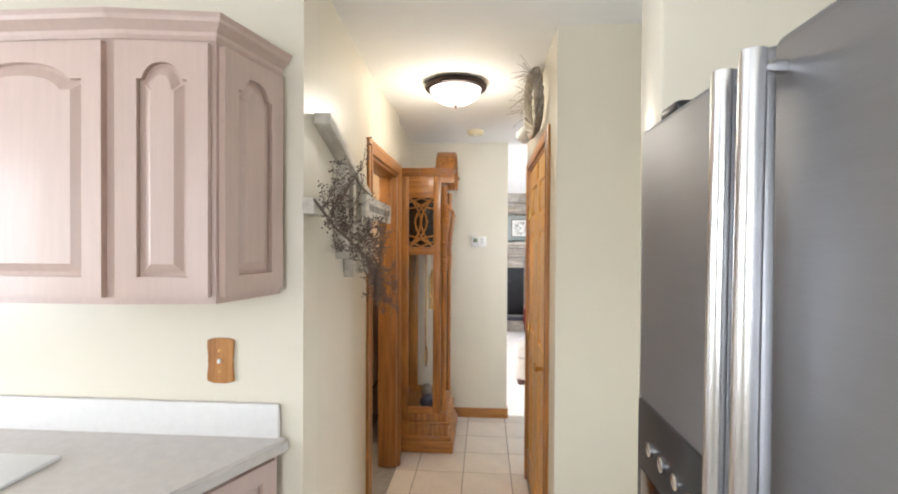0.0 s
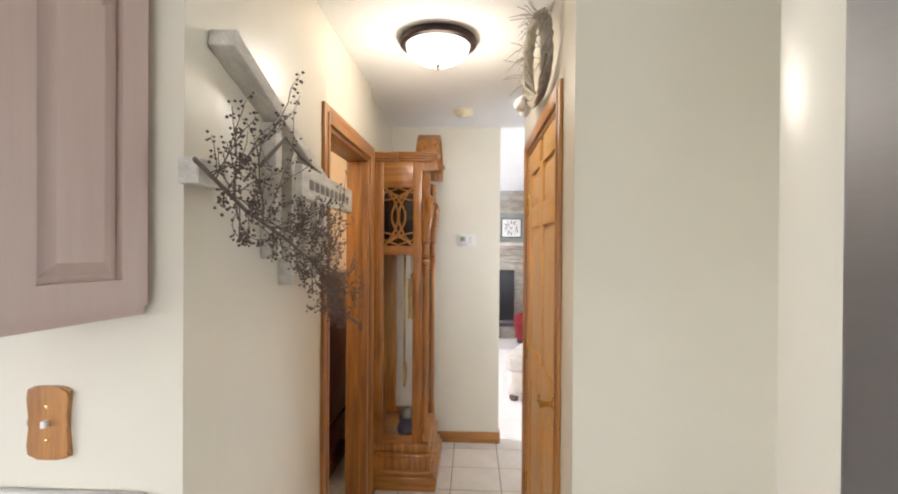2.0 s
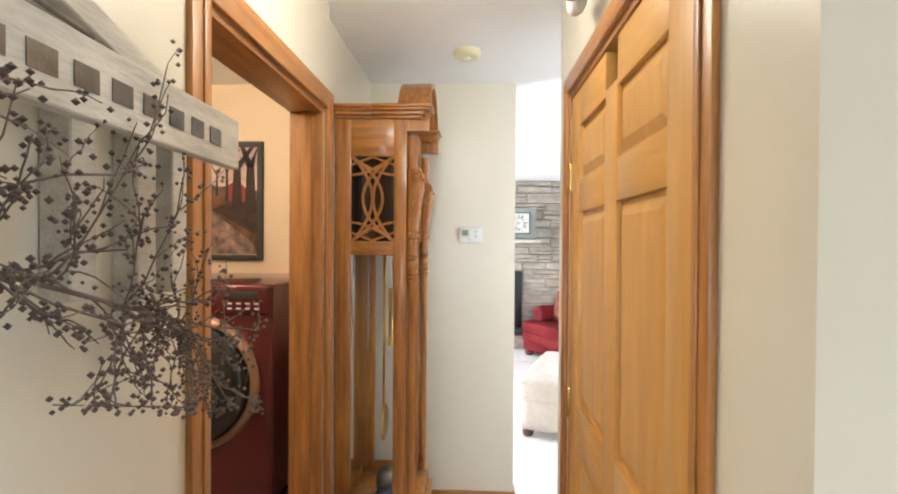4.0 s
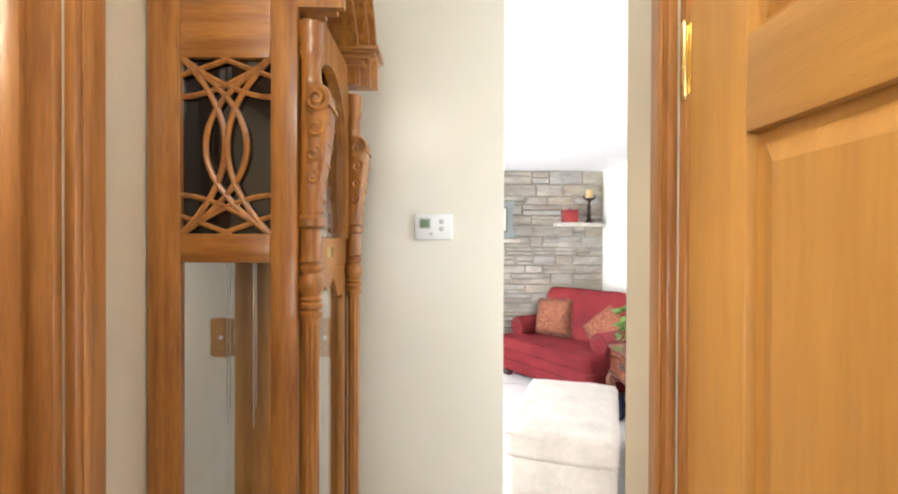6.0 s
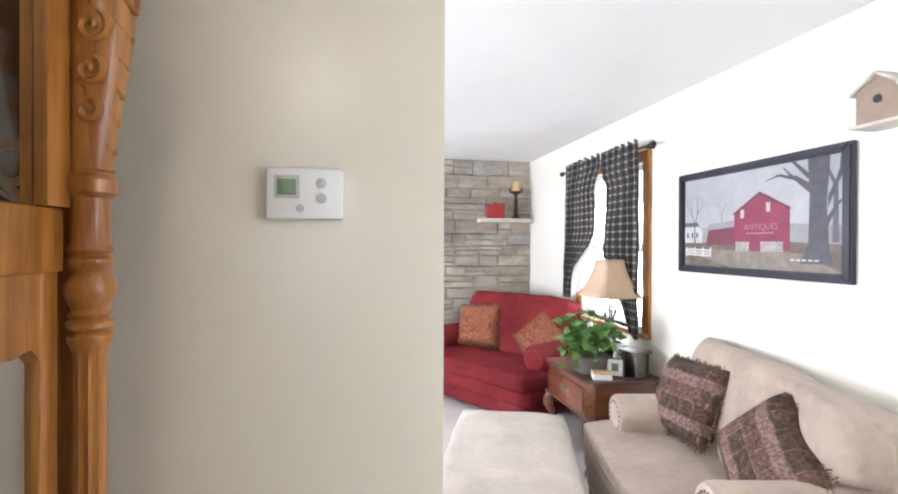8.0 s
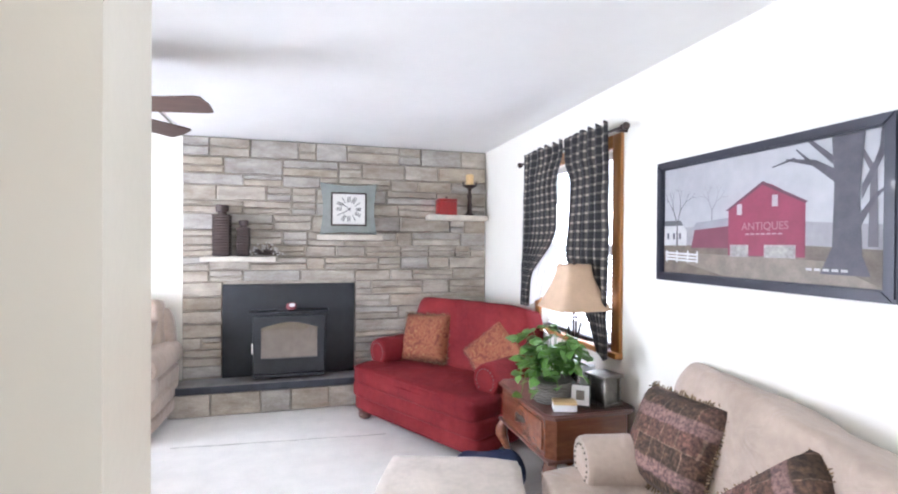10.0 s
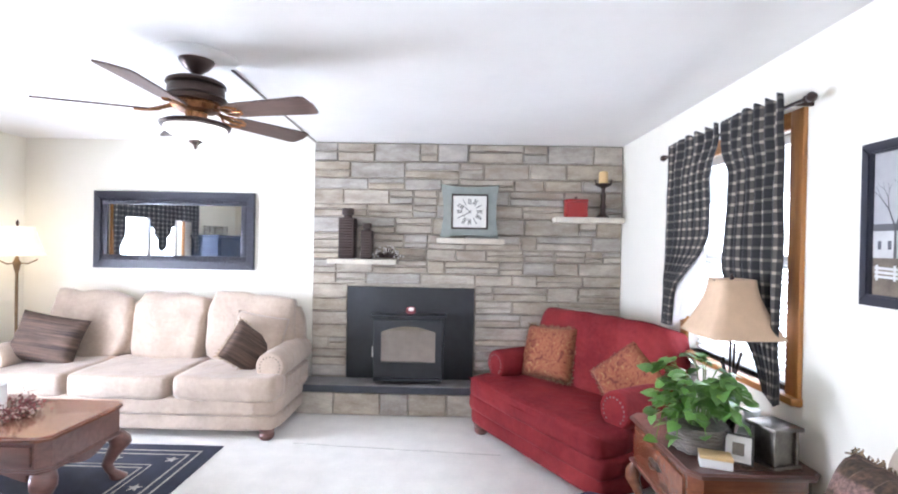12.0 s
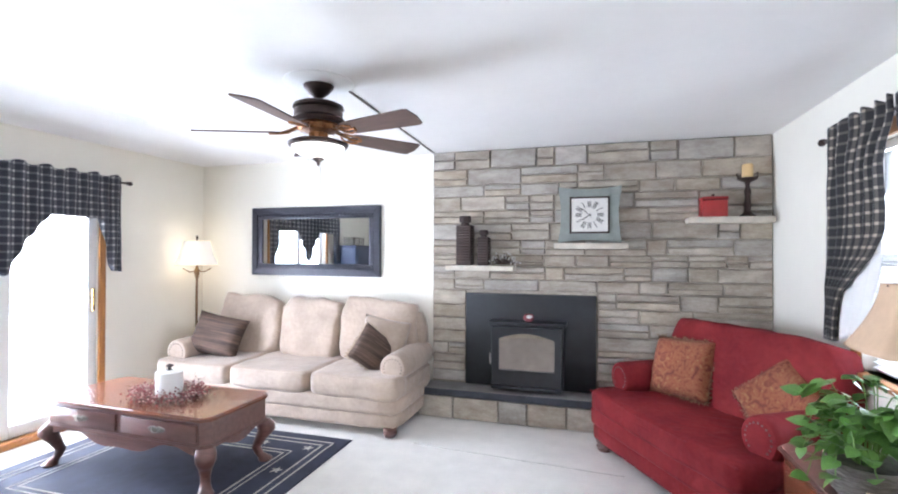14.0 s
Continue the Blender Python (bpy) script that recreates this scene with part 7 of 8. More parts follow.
rug = thing("area_rug", pose(-2.02, 7.47, 0.001), "navy area rug with cream lines and stars under the coffee table", "rug")
part("pile_base", box(B(), -1.0, -0.82, 0, 1.0, 0.82, 0.011, 0.004), M["navy"], rug)
for k, (ox, oy) in enumerate(((0.90, 0.72), (0.84, 0.66), (0.68, 0.50), (0.64, 0.46))):
    wln = 0.012 if k != 2 else 0.008
    for a, b, c, d in ((-ox, -oy, ox, -oy + wln), (-ox, oy - wln, ox, oy), (-ox, -oy + wln, -ox + wln, oy - wln), (ox - wln, -oy + wln, ox, oy - wln)):
        part("border_line", box(B(), a, b, 0.0105, c, d, 0.0128), M["cream"], rug)
for x, y in ((0.76, 0.58), (0.76, 0.2), (0.76, -0.2), (0.76, -0.58), (-0.76, 0.58), (-0.76, -0.58), (0.38, 0.58), (0.0, 0.58), (-0.38, 0.58), (0.38, -0.58), (0, -0.58), (-0.38, -0.58)):
    bm = B()
    prism(bm, [(x + (0.045 if i % 2 == 0 else 0.019) * math.sin(math.pi * i / 5), y + (0.045 if i % 2 == 0 else 0.019) * math.cos(math.pi * i / 5)) for i in range(10)], "z", 0.0105, 0.0128)
    part("star", bm, M["cream"], rug, smooth=None)

et = thing("end_table", pose(1.865, 7.12, 0), "dark cherry end table with a drawer and cabriole legs", "table")
hx, hy = 0.26, 0.345
bm = B()
prism(bm, chamfered(hx + 0.015, hy + 0.015, 0.045), "z", 0.572, 0.60)
bmesh.ops.bevel(bm, geom=[e for e in bm.edges if abs(e.verts[0].co.z - e.verts[1].co.z) < 1e-6], offset=0.009, segments=3, affect="EDGES")
part("tabletop", bm, M["cherry"], et)
bm = B()
prism(bm, chamfered(hx - 0.005, hy - 0.005, 0.045), "z", 0.36, 0.572)
part("drawer_case", bm, M["cherry_top"], et, smooth=None)
dr = part("drawer", box(B(), -hx - 0.004, -0.27, 0.395, -hx + 0.012, 0.27, 0.545, 0.004), M["cherry_top"], et)
bail_pull(dr, -hx - 0.004, 0.0, 0.475, -1, 0)
part("waist_moulding", box(B(), -hx - 0.004, -hy - 0.004, 0.345, hx + 0.004, hy + 0.004, 0.362, 0.006), M["cherry"], et)
for sx in (-1, 1):
    for sy in (-1, 1):
        cabriole(et, sx * (hx - 0.05), sy * (hy - 0.05), 0.346, sx, sy, M["cherry_top"])
dn = thing("folded_jeans", pose(1.52, 7.36, 0, 0, 0, 60), "crumpled blue denim cloth on the carpet by the end table", "clothing")
bm = B()
cushion(bm, -0.14, -0.24, 0, 0.12, 0.22, 0.16, 1.0, 14, 2.6, 0.06)
for v in bm.verts:
    v.co.z = max(0.002, v.co.z)
part("cloth", bm, M["denim"], dn, smooth=180)

# table lamp
tl = thing("table_lamp", pose(1.93, 7.10, 0.601), "table lamp with dark branch base and tan bell shade", "lamp")
bm = B()
lathe(bm, [(0.075, 0), (0.075, 0.015), (0.05, 0.03), (0.02, 0.045), (0.012, 0.07)], seg=20)
part("base", bm, M["bronze"], tl)
for k in range(4):
    a = k * 1.7
    pts = [(0.012 * math.cos(a), 0.012 * math.sin(a), 0.04), (0.03 * math.cos(a + 0.6), 0.03 * math.sin(a + 0.6), 0.16), (0.018 * math.cos(a + 1.4), 0.018 * math.sin(a + 1.4), 0.28), (0.05 * math.cos(a + 1.9), 0.05 * math.sin(a + 1.9), 0.37 + 0.03 * k)]
    part("branch", tube(B(), pts, 0.011, 8, 0.5), M["bronze"], tl)
part("stem", tube(B(), [(0, 0, 0.04), (0, 0, 0.74)], 0.006, 8), M["bronze"], tl)
bm = B()
rows = []
for t in [i / 8 for i in range(9)]:
    r = 0.080 + 0.098 * t ** 1.6
    z = 0.765 - 0.26 * t
    ring_ = []
    for k in range(32):
        a = 2 * math.pi * k / 32
        sq = 1 / max(abs(math.cos(a)), abs(math.sin(a))) ** 0.7
        ring_.append(bm.verts.new((r * sq * math.cos(a), r * sq * math.sin(a), z)))
    rows.append(ring_)
for a, b in zip(rows, rows[1:]):
    for i in range(32):
        bm.faces.new((a[i], a[(i + 1) % 32], b[(i + 1) % 32], b[i]))
sh = part("shade", bm, M["shade"], tl, "tan fabric bell shade", 180)
sol = sh.modifiers.new("thickness", "SOLIDIFY")
sol.thickness = 0.003
part("shade_spider", tube(B(), [(-0.085, 0, 0.758), (0.085, 0, 0.758)], 0.003, 6), M["bronze"], tl)
bm = B()
lathe(bm, [(0.004, 0.735), (0.010, 0.772), (0.004, 0.792)], seg=10)
part("finial", bm, M["bronze"], tl)

# pothos in a wicker basket
pt = thing("potted_pothos", pose(1.735, 7.0, 0.601), "leafy green pothos in a grey wicker basket on the end table", "plant")
bm = B()
lathe(bm, [(0.08, 0.0), (0.10, 0.01), (0.118, 0.06), (0.126, 0.11), (0.122, 0.125), (0.106, 0.115)], seg=28)
for v in bm.verts:
    v.co += 0.004 * noise.noise_vector(v.co * 60)
bk = part("basket", bm, M["basket"], pt, "grey wicker basket")
for i in range(7):
    z = 0.015 + 0.016 * i
    r = 0.102 + 0.026 * (i / 6)
    part("wicker_band", tube(B(), [(r * math.cos(2 * math.pi * k / 24), r * math.sin(2 * math.pi * k / 24), z + 0.004 * (-1) ** k) for k in range(25)], 0.006, 5), M["basket"], bk)
bm = B()
lathe(bm, [(0.104, 0.10), (0.06, 0.112), (0.01, 0.115)], seg=20)
part("soil", bm, M["iron"], pt)


def leaf_mesh():
    bm = B()
    prof = [(0.0, 0.0), (0.08, 0.28), (0.2, 0.42), (0.35, 0.45), (0.55, 0.38), (0.75, 0.24), (0.9, 0.1), (1.0, 0.0)]
    mid, lf, rt = [], [], []
    for t, w_ in prof:
        dz = -0.25 * t * t
        mid.append(bm.verts.new((t, 0, dz)))
        lf.append(bm.verts.new((t - 0.1 * (t < 0.1), w_, dz + 0.10 * w_)) if w_ else mid[-1])
        rt.append(bm.verts.new((t - 0.1 * (t < 0.1), -w_, dz + 0.10 * w_)) if w_ else mid[-1])
    for i in range(len(prof) - 1):
        for s in (lf, rt):
            q = [mid[i], mid[i + 1], s[i + 1], s[i]]
            u = []
            for v in q:
                if v not in u:
                    u.append(v)
            if len(u) > 2:
                bm.faces.new(u)
    return mesh_of("leaf", bm, M["leaf"], 180)


LEAF = leaf_mesh()
rnd = random.Random(12)
stems = B()
for k in range(44):
    a = 2 * math.pi * k / 44 + rnd.uniform(-0.15, 0.15)
    reach, rise = rnd.uniform(0.07, 0.20), rnd.uniform(0.10, 0.30)
    fall = rnd.uniform(0.02, 0.15) if reach > 0.13 else 0
    pts = []
    for t in [i / 6 for i in range(7)]:
        x, y = (0.03 + reach * t) * math.cos(a + 0.5 * t), (0.03 + reach * t) * math.sin(a + 0.5 * t)
        z = 0.11 + rise * math.sin(math.pi * 0.62 * t) - fall * t ** 3
        x = min(x, 0.30)
        pts.append(Vector((x, y, max(0.03, z))))
    tube(stems, pts, 0.0025, 5)
    for i in range(2, 7):
        for rep in range(1 + (rnd.random() < 0.35)):
            lf = new("leaf", LEAF)
            lf.parent = pt
            s = rnd.uniform(0.042, 0.078)
            yaw = a + rnd.uniform(-1.3, 1.3)
            lf.matrix_local = Matrix.LocRotScale(pts[i], Euler((rnd.uniform(-0.5, 0.5), rnd.uniform(-0.35, 0.75), yaw)), (s, s, s))
tagged(part("stem", stems, mat("pale_green_stem", (0.16, 0.28, 0.07), 0.6, vary=0.2, scale=20), pt), kind="stuff")

rn = thing("table_runner", pose(1.90, 6.90, 0.6015), "fringed brown woven table mat on the end table", "mat")
part("weave", box(B(), -0.17, -0.10, 0, 0.17, 0.10, 0.005, 0.002), M["brown_weave"], rn)
ft = thing("photo_frame", pose(1.83, 6.85, 0.607, 0, 0, -35), "small square photo frame with pale mat standing on the table", "photo frame")
bm = B()
box(bm, -0.055, -0.006, 0, 0.055, 0.006, 0.12, 0.003)
bmesh.ops.transform(bm, matrix=pose(0, 0, 0, -14, 0, 0), verts=bm.verts)
part("frame", bm, M["ink"], ft)
bm = B()
box(bm, -0.047, -0.0085, 0.008, 0.047, -0.0062, 0.112)
bmesh.ops.transform(bm, matrix=pose(0, 0, 0, -14, 0, 0), verts=bm.verts)
part("mat_board", bm, M["splash"], ft, "pale green mat board")
bm = B()
box(bm, -0.022, -0.0105, 0.035, 0.022, -0.0087, 0.085)
bmesh.ops.transform(bm, matrix=pose(0, 0, 0, -14, 0, 0), verts=bm.verts)
part("print", bm, M["pewter"], ft)
bx = thing("white_box", pose(1.73, 6.84, 0.602, 0, 0, -20), "small white paper box on the end table", "box")
part("body", box(B(), -0.06, -0.04, 0, 0.06, 0.04, 0.035, 0.003), M["white_plastic"], bx)
part("lid", box(B(), -0.062, -0.042, 0.036, 0.062, 0.042, 0.05, 0.003), M["wax"], bx)
ln = thing("metal_lantern", pose(1.99, 6.87, 0.607, 0, 0, 15), "square grey metal lantern on the end table", "lantern")
for x, y in ((-0.055, -0.055), (0.055, -0.055), (-0.055, 0.055), (0.055, 0.055)):
    part("post", box(B(), x - 0.007, y - 0.007, 0, x + 0.007, y + 0.007, 0.15, 0.002), M["pewter"], ln)
part("base", box(B(), -0.07, -0.07, 0, 0.07, 0.07, 0.014, 0.003), M["pewter"], ln)
part("rim", box(B(), -0.075, -0.075, 0.15, 0.075, 0.075, 0.168, 0.004), M["pewter"], ln)
part("glass", box(B(), -0.05, -0.052, 0.014, 0.05, 0.052, 0.15), M["pewter"], ln, "grey mercury glass panel")
vs = thing("white_pitcher", pose(1.985, 7.02, 0.602), "small white ceramic pitcher behind the lantern", "pitcher")
bm = B()
lathe(bm, [(0.035, 0), (0.05, 0.02), (0.055, 0.06), (0.04, 0.11), (0.03, 0.15), (0.038, 0.18), (0.030, 0.178)], seg=20)
part("body", bm, M["white_plastic"], vs, smooth=180)
part("handle", tube(B(), [(0.04, 0, 0.15), (0.075, 0, 0.14), (0.075, 0, 0.08), (0.05, 0, 0.05)], 0.006, 7), M["white_plastic"], vs)

# floor lamp
fl = thing("floor_lamp", pose(-3.2, 8.99, 0), "brass floor lamp with a lit pleated shade beside the sofa", "lamp")
bm = B()
lathe(bm, [(0.14, 0), (0.14, 0.012), (0.06, 0.03), (0.018, 0.05), (0.014, 0.3), (0.02, 0.32), (0.012, 0.34), (0.012, 1.18), (0.022, 1.22), (0.03, 1.27), (0.016, 1.30), (0.008, 1.33)], seg=20)
part("stand", bm, mat("antique_bronze_brass", (0.22, 0.14, 0.07), 0.35, 0.8, vary=0.3, scale=14), fl)
for k in range(3):
    a = k * 2.1 + 0.3
    part("arm", tube(B(), [(0, 0, 1.27), (0.08 * math.cos(a), 0.08 * math.sin(a), 1.26), (0.15 * math.cos(a), 0.15 * math.sin(a), 1.30)], 0.006, 7), bpy.data.materials["antique_bronze_brass"], fl)
bm = B()
rows = []
for t, r in ((0, 0.12), (0.5, 0.15), (1, 0.20)):
    rows.append([bm.verts.new(((r + 0.004 * (k % 2)) * math.cos(2 * math.pi * k / 60), (r + 0.004 * (k % 2)) * math.sin(2 * math.pi * k / 60), 1.585 - 0.25 * t)) for k in range(60)])
for a, b in zip(rows, rows[1:]):
    for i in range(60):
        bm.faces.new((a[i], a[(i + 1) % 60], b[(i + 1) % 60], b[i]))
s2 = part("shade", bm, M["lit_shade"], fl, "lit pleated cream shade", 180)
s2.visible_shadow = False
bm = B()
lathe(bm, [(0.006, 1.33), (0.006, 1.60), (0.014, 1.615), (0.003, 1.645)], seg=10)
part("finial", bm, M["bronze"], fl)

# ---- ceiling fan ----
fan = thing("ceiling_fan", pose(-0.69, 7.24, CZ), "five-blade bronze ceiling fan with a lit glass bowl", "ceiling fan")
bm = B()
lathe(bm, [(0.19, 0), (0.19, -0.008), (0.165, -0.018), (0.13, -0.016), (0.10, -0.022)], seg=44)
part("medallion", bm, M["white"], fan, "white ceiling medallion")
bm = B()
lathe(bm, [(0.085, -0.02), (0.082, -0.032), (0.055, -0.065), (0.028, -0.085), (0.018, -0.10), (0.018, -0.125)], seg=28)
part("canopy", bm, M["bronze"], fan)
bm = B()
lathe(bm, [(0.03, -0.118), (0.11, -0.122), (0.135, -0.135), (0.14, -0.15), (0.125, -0.158), (0.132, -0.172), (0.132, -0.20), (0.145, -0.215), (0.13, -0.235), (0.06, -0.24)], seg=40)
part("motor_housing", bm, M["bronze"], fan)
bm = B()
lathe(bm, [(0.11, -0.236), (0.118, -0.25), (0.10, -0.275), (0.05, -0.285), (0.045, -0.33)], seg=36)
for v in bm.verts:
    if v.co.z < -0.24:
        a = math.atan2(v.co.y, v.co.x)
        k = 1 + 0.06 * math.sin(12 * a)
        v.co.x, v.co.y = v.co.x * k, v.co.y * k
part("gilt_collar", bm, mat("copper_gilt", (0.42, 0.20, 0.09), 0.35, 0.85, vary=0.5, scale=40), fan, "ornate copper collar")
bm = B()
lathe(bm, [(0.05, -0.325), (0.145, -0.335), (0.165, -0.345), (0.16, -0.36), (0.145, -0.364)], seg=40)
part("light_fitter", bm, M["bronze"], fan)
bm = B()
lathe(bm, [(0.144, -0.362), (0.132, -0.385), (0.10, -0.405), (0.05, -0.417), (0.012, -0.42)], seg=36)
g = part("bowl", bm, M["lit_glass"], fan, "lit frosted glass bowl", 180)
g.visible_shadow = False
bm = B()
lathe(bm, [(0.010, -0.418), (0.032, -0.424), (0.034, -0.43), (0.018, -0.442), (0.008, -0.452), (0.008, -0.460), (0.002, -0.470)], seg=16)
part("finial", bm, M["bronze"], fan)
part("pull_chain", tube(B(), [(0.03, -0.03, -0.42), (0.03, -0.03, -0.62)], 0.0015, 5), M["pewter"], fan)
for k in range(5):
    ang = -15 + 72 * k
    bm = B()
    out = [(0.20, -0.05), (0.24, -0.062), (0.63, -0.078), (0.655, -0.070), (0.668, 0.0), (0.655, 0.070), (0.63, 0.078), (0.24, 0.062), (0.20, 0.05)]
    prism(bm, out, "z", -0.004, 0.004)
    bl_ = part("blade", bm, mat("dark_walnut_blade", (0.10, 0.06, 0.05), 0.45, vary=0.3, scale=5, stretch=(1, 10, 1)) if k == 0 else bpy.data.materials["dark_walnut_blade"], fan, smooth=None)
    bl_.matrix_local = pose(0, 0, -0.285, 0, 0, ang) @ pose(0, 0, 0, -13, 0, 0)
    bm = B()
    tube(bm, [(0.10, 0, 0.03), (0.15, 0, 0.012), (0.20, 0, -0.004), (0.27, 0, -0.008)], 0.012, 8, 0.6)
    for s in (-1, 1):
        tube(bm, [(0.13, 0, 0.02), (0.17, s * 0.035, 0.0), (0.22, s * 0.045, -0.007), (0.26, s * 0.02, -0.008)], 0.007, 6)
    part("blade_iron", bm, bpy.data.materials["copper_gilt"], bl_, "scrolled copper blade bracket")
cd = thing("wiring_raceway", pose(0, 0, 0), "thin grey wiring raceway along the ceiling from the fan", "raceway")
bm = B()
prism(bm, [(-0.600, 7.42), (-0.588, 7.425), (-0.672, 9.27), (-0.684, 9.27)], "z", CZ - 0.008, CZ - 0.0005)
part("channel", bm, M["pewter"], cd, smooth=None)

# ---- east wall pictures ----
bp = thing("barn_picture", pose(RW - 0.002, 6.09, 1.603, 0, 0, -90), "black framed picture of a red barn under a bare tree", "picture")
frame_bars(bp, 1.06, 0.585, 0.04, 0.03, mat("black_navy_frame", (0.02, 0.021, 0.035), 0.35, vary=0.2, scale=12, coat=0.2))
cv = part("print", box(B(), -0.495, -0.010, -0.256, 0.495, 0, 0.256), mat("misty_sky_print", (0.46, 0.46, 0.47), 0.35, vary=0.16, scale=3, other=(0.36, 0.36, 0.38), coat=0.2), bp)
flat(cv, "painted_ground", [(-0.495, -0.256), (0.495, -0.256), (0.495, -0.13), (0.2, -0.115), (-0.495, -0.12)], 0.0105, (0.17, 0.135, 0.10), 0.4, 16)
flat(cv, "painted_mist", [(-0.495, -0.125), (0.495, -0.135), (0.495, -0.05), (0.1, -0.02), (-0.495, -0.04)], 0.0103, (0.33, 0.32, 0.33), 0.2, 8)
flat(cv, "painted_track", [(-0.1, -0.256), (0.495, -0.256), (0.3, -0.17), (-0.495, -0.15), (-0.495, -0.17)], 0.0108, (0.25, 0.21, 0.17), 0.3, 20)
flat(cv, "painted_house", [(-0.49, -0.12), (-0.34, -0.12), (-0.34, -0.05), (-0.37, -0.02), (-0.49, -0.02)], 0.011, (0.55, 0.55, 0.54))
flat(cv, "painted_roof", [(-0.495, -0.025), (-0.36, -0.025), (-0.38, 0.0), (-0.495, 0.0)], 0.0112, (0.12, 0.12, 0.13))
for i in range(3):
    flat(cv, "painted_window", [(-0.47 + 0.04 * i, -0.09), (-0.455 + 0.04 * i, -0.09), (-0.455 + 0.04 * i, -0.06), (-0.47 + 0.04 * i, -0.06)], 0.0114, (0.1, 0.1, 0.12))
flat(cv, "painted_shed", [(-0.31, -0.13), (-0.10, -0.13), (-0.10, -0.03), (-0.29, -0.045)], 0.011, (0.16, 0.035, 0.06))
flat(cv, "painted_shed_roof", [(-0.315, -0.05), (-0.09, -0.035), (-0.10, 0.0), (-0.28, -0.015)], 0.0113, (0.30, 0.30, 0.32))
flat(cv, "painted_barn", [(-0.10, -0.16), (0.235, -0.16), (0.235, 0.04), (0.10, 0.12), (0.06, 0.125), (-0.10, 0.035)], 0.0116, (0.23, 0.030, 0.065), 0.2, 10)
flat(cv, "painted_barn_roof", [(-0.115, 0.03), (-0.10, 0.028), (0.06, 0.122), (0.235, 0.036), (0.245, 0.042), (0.062, 0.136)], 0.0119, (0.10, 0.03, 0.05))
for a, b in ((-0.09, 0.0), (0.07, 0.20)):
    flat(cv, "painted_stone_base", [(a, -0.165), (b, -0.165), (b, -0.115), (a, -0.115)], 0.0121, (0.40, 0.38, 0.35), 0.4, 60)
for x, z in ((-0.045, 0.03), (0.115, 0.055)):
    flat(cv, "painted_window", [(x - 0.012, z - 0.022), (x + 0.012, z - 0.022), (x + 0.012, z + 0.022), (x - 0.012, z + 0.022)], 0.0122, (0.50, 0.48, 0.48))
for z in (-0.155, -0.17, -0.185):
    flat(cv, "painted_fence_rail", [(-0.48, z - 0.005), (-0.27, z - 0.012), (-0.27, z - 0.004), (-0.48, z + 0.004)], 0.0124, (0.65, 0.65, 0.64))
for x in (-0.47, -0.40, -0.33, -0.272):
    flat(cv, "painted_fence_post", [(x - 0.005, -0.20), (x + 0.005, -0.20), (x + 0.005, -0.145), (x - 0.005, -0.145)], 0.0125, (0.65, 0.65, 0.64))
for i in range(7):
    flat(cv, "painted_letter_bar", [(-0.015 + 0.024 * i, -0.075), (0.003 + 0.024 * i, -0.075), (0.003 + 0.024 * i, -0.069), (-0.015 + 0.024 * i, -0.069)], 0.0126, (0.42, 0.28, 0.30))
for i in range(5):
    flat(cv, "painted_letter_bar", [(0.24 + 0.03 * i, -0.205), (0.262 + 0.03 * i, -0.205), (0.262 + 0.03 * i, -0.196), (0.24 + 0.03 * i, -0.196)], 0.0142, (0.55, 0.53, 0.52))
flat(cv, "painted_trunk", [(0.29, -0.215), (0.45, -0.215), (0.425, -0.15), (0.415, 0.05), (0.43, 0.254), (0.325, 0.254), (0.335, 0.10), (0.33, -0.12)], 0.0130, (0.085, 0.08, 0.095), 0.3, 25)
for pts in ([(0.335, 0.10), (0.335, 0.145), (0.27, 0.185), (0.16, 0.205), (0.16, 0.199), (0.26, 0.165)], [(0.26, 0.18), (0.20, 0.235), (0.196, 0.232), (0.25, 0.172)], [(0.20, 0.198), (0.10, 0.18), (0.10, 0.184), (0.19, 0.206)],
            [(0.33, 0.19), (0.26, 0.254), (0.24, 0.254), (0.33, 0.16)], [(0.42, 0.08), (0.47, 0.18), (0.475, 0.254), (0.487, 0.254), (0.485, 0.17), (0.42, 0.03)], [(0.41, -0.02), (0.46, 0.05), (0.49, 0.07), (0.49, 0.062), (0.465, 0.035), (0.415, -0.06)]):
    flat(cv, "painted_branch", pts, 0.0129, (0.085, 0.08, 0.095), 0.3, 25)
painted_tree(cv, 0.455, -0.12, 0.6, 0.03, 0.0128, (0.12, 0.11, 0.125), 11, 0.49, 0.252)
painted_tree(cv, -0.40, -0.12, 0.26, 0.012, 0.0128, (0.10, 0.095, 0.10), 9, 0.49, 0.252)
painted_tree(cv, -0.19, -0.03, 0.17, 0.008, 0.0109, (0.25, 0.24, 0.25), 10, 0.49, 0.252)
fnt = bpy.data.curves.new("barn_lettering", "FONT")
fnt.body, fnt.size, fnt.align_x, fnt.extrude = "ANTIQUES", 0.043, "CENTER", 0.0002
fnt.materials.append(bpy.data.materials["painted_letter"] if "painted_letter" in bpy.data.materials else mat("painted_letter", (0.36, 0.19, 0.21), 0.6, vary=0.1))
wrd = new("lettering", fnt)
wrd.parent = cv
wrd.matrix_local = pose(0.07, -0.0129, -0.055, 90, 0, 0)

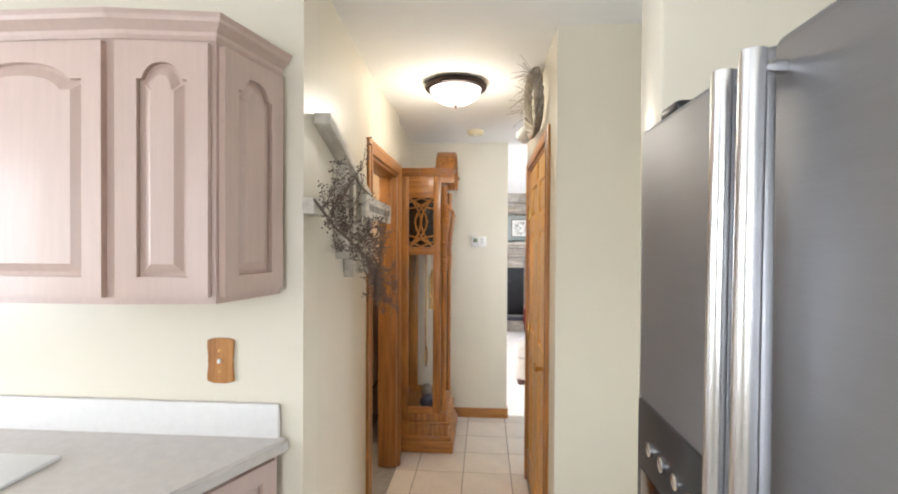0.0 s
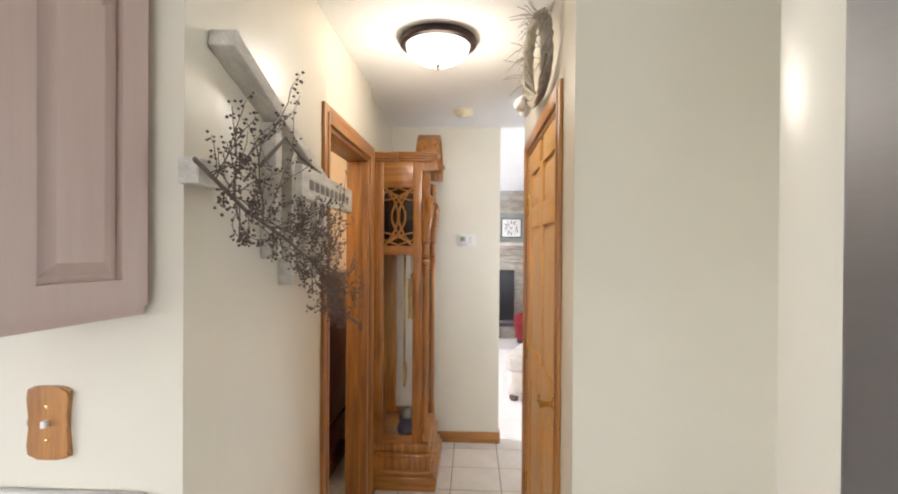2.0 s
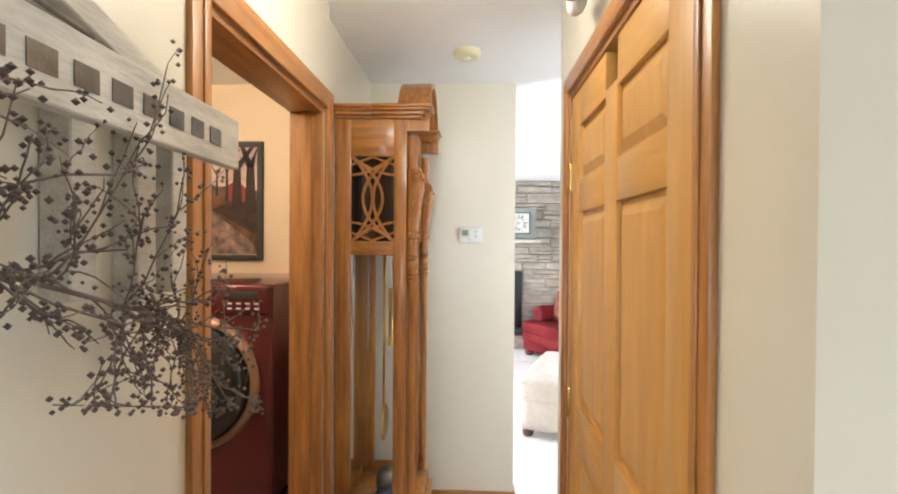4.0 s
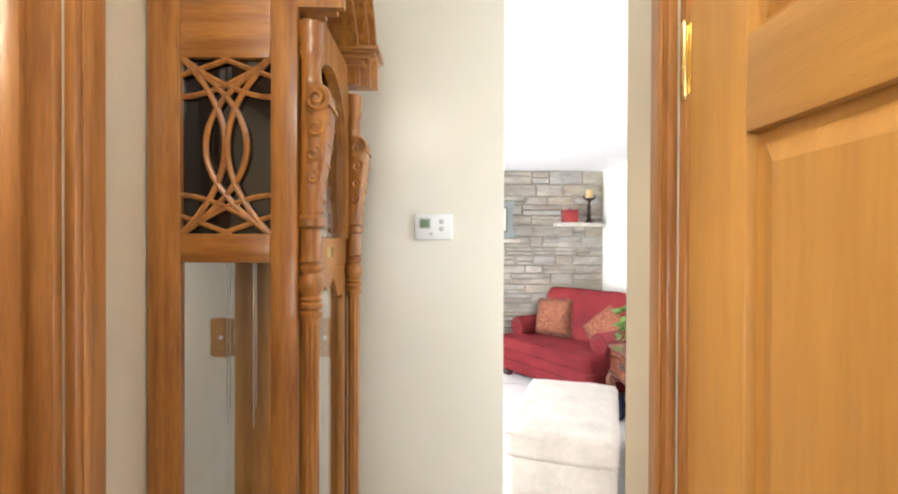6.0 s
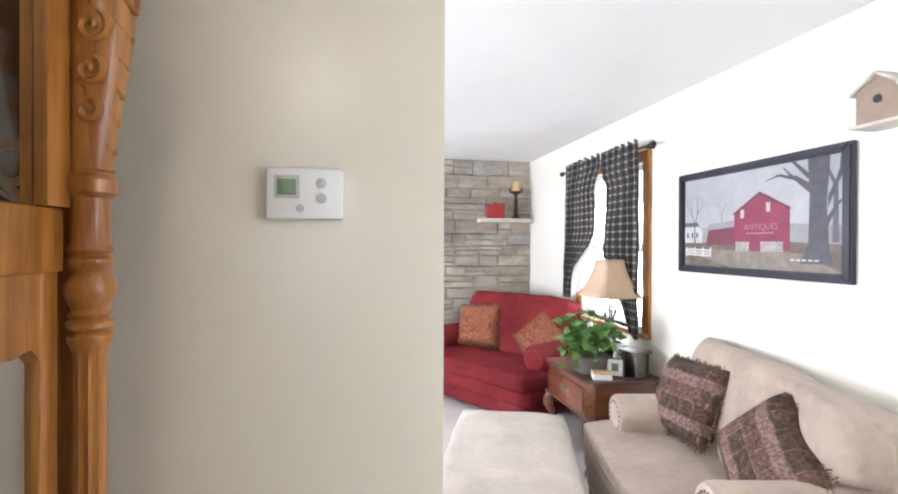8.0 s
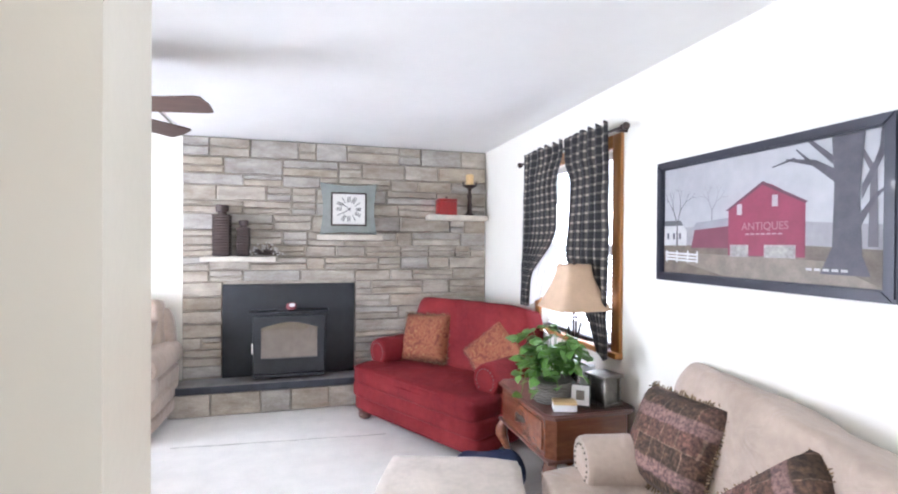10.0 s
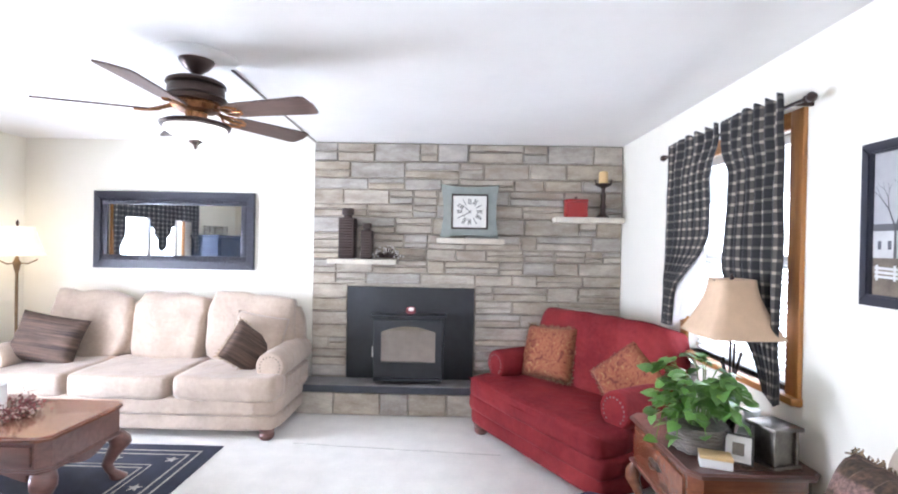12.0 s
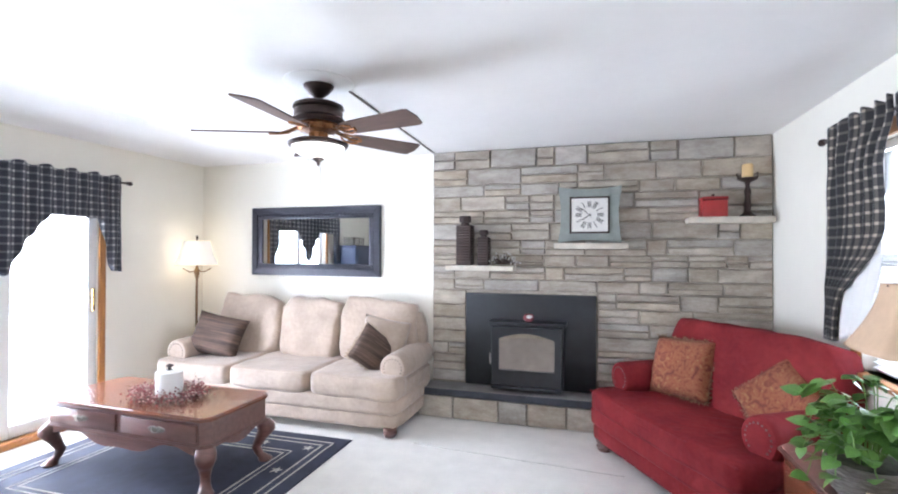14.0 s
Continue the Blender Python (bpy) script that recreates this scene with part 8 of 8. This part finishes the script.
bh = thing("birdhouse_shelf", pose(RW, 5.29, 1.925), "row of small weathered wooden birdhouses mounted on the wall", "birdhouse")
part("backboard", box(B(), -0.02, -0.22, 0.0, -0.001, 0.20, 0.14, 0.003), M["grey_wood"], bh)
part("floor_board", box(B(), -0.13, -0.22, -0.012, -0.001, 0.205, 0.0, 0.003), M["grey_wood"], bh)
tan = mat("tan_painted_wood", (0.34, 0.25, 0.185), 0.7, vary=0.2, scale=12)
gold = mat("mustard_painted_wood", (0.40, 0.30, 0.09), 0.7, vary=0.2, scale=12)
for y0, y1, m_ in ((0.03, 0.185, tan), (-0.115, 0.02, gold), (-0.215, -0.125, tan)):
    bm = B()
    prism(bm, [(y0, 0.001), (y1, 0.001), (y1, 0.12), ((y0 + y1) / 2, 0.175), (y0, 0.12)], "x", -0.115, -0.021)
    hs = part("house", bm, m_, bh, smooth=None)
    for s, ye in ((-1, y0), (1, y1)):
        bm = B()
        ym = (y0 + y1) / 2
        prism(bm, [(ym, 0.176), (ym, 0.187), (ye + s * 0.016, 0.120), (ye + s * 0.012, 0.111)], "x", -0.13, -0.021)
        part("roof", bm, M["grey_wood"], hs, smooth=None)
    # no hole is cut; a dark disc paints the shade inside it
    bm = B()
    lathe(bm, [(0.016, -0.1162), (0.016, -0.1152)], 0, (y0 + y1) / 2, 14, "x", 0.085)
    part("entrance", bm, M["ink"], hs)

# ---- floor tiles, last ----
rnd = random.Random(5)
TILES = {}
for i in range(-2, 8):
    for j in range(-1, 9):
        x0, y0 = -0.016 + 0.318 * i, 2.59 + 0.3085 * j
        x1, y1 = x0 + 0.318, y0 + 0.3085
        x0c, x1c = max(x0, XL if y0 < 4.9 else XL), min(x1, RW)
        y0c, y1c = y0, min(y1, 4.93)
        if x1c - x0c < 0.03 or y1c - y0c < 0.03:
            continue
        if x0c > XR - 0.02 and y1c < 3.93:
            continue
        if x1c > XR and y0c < 3.93:
            x1c = min(x1c, XR) if y1c < 4.0 else x1c
        if x0c < 0.32 and y1c > TW - 0.001 and x1c <= 0.33:
            y1c = min(y1c, TW)
        key = (round(x1c - x0c, 3), round(y1c - y0c, 3))
        if key not in TILES:
            bm = B()
            box(bm, 0.003, 0.003, -0.006, key[0] - 0.003, key[1] - 0.003, 0.0, 0.002, 1)
            TILES[key] = mesh_of("floor_tile", bm, M["tile"], 30)
        t = new("floor_tile", TILES[key])
        t.parent = floor
        t.location = (x0c, y0c, rnd.uniform(-0.0004, 0.0004))
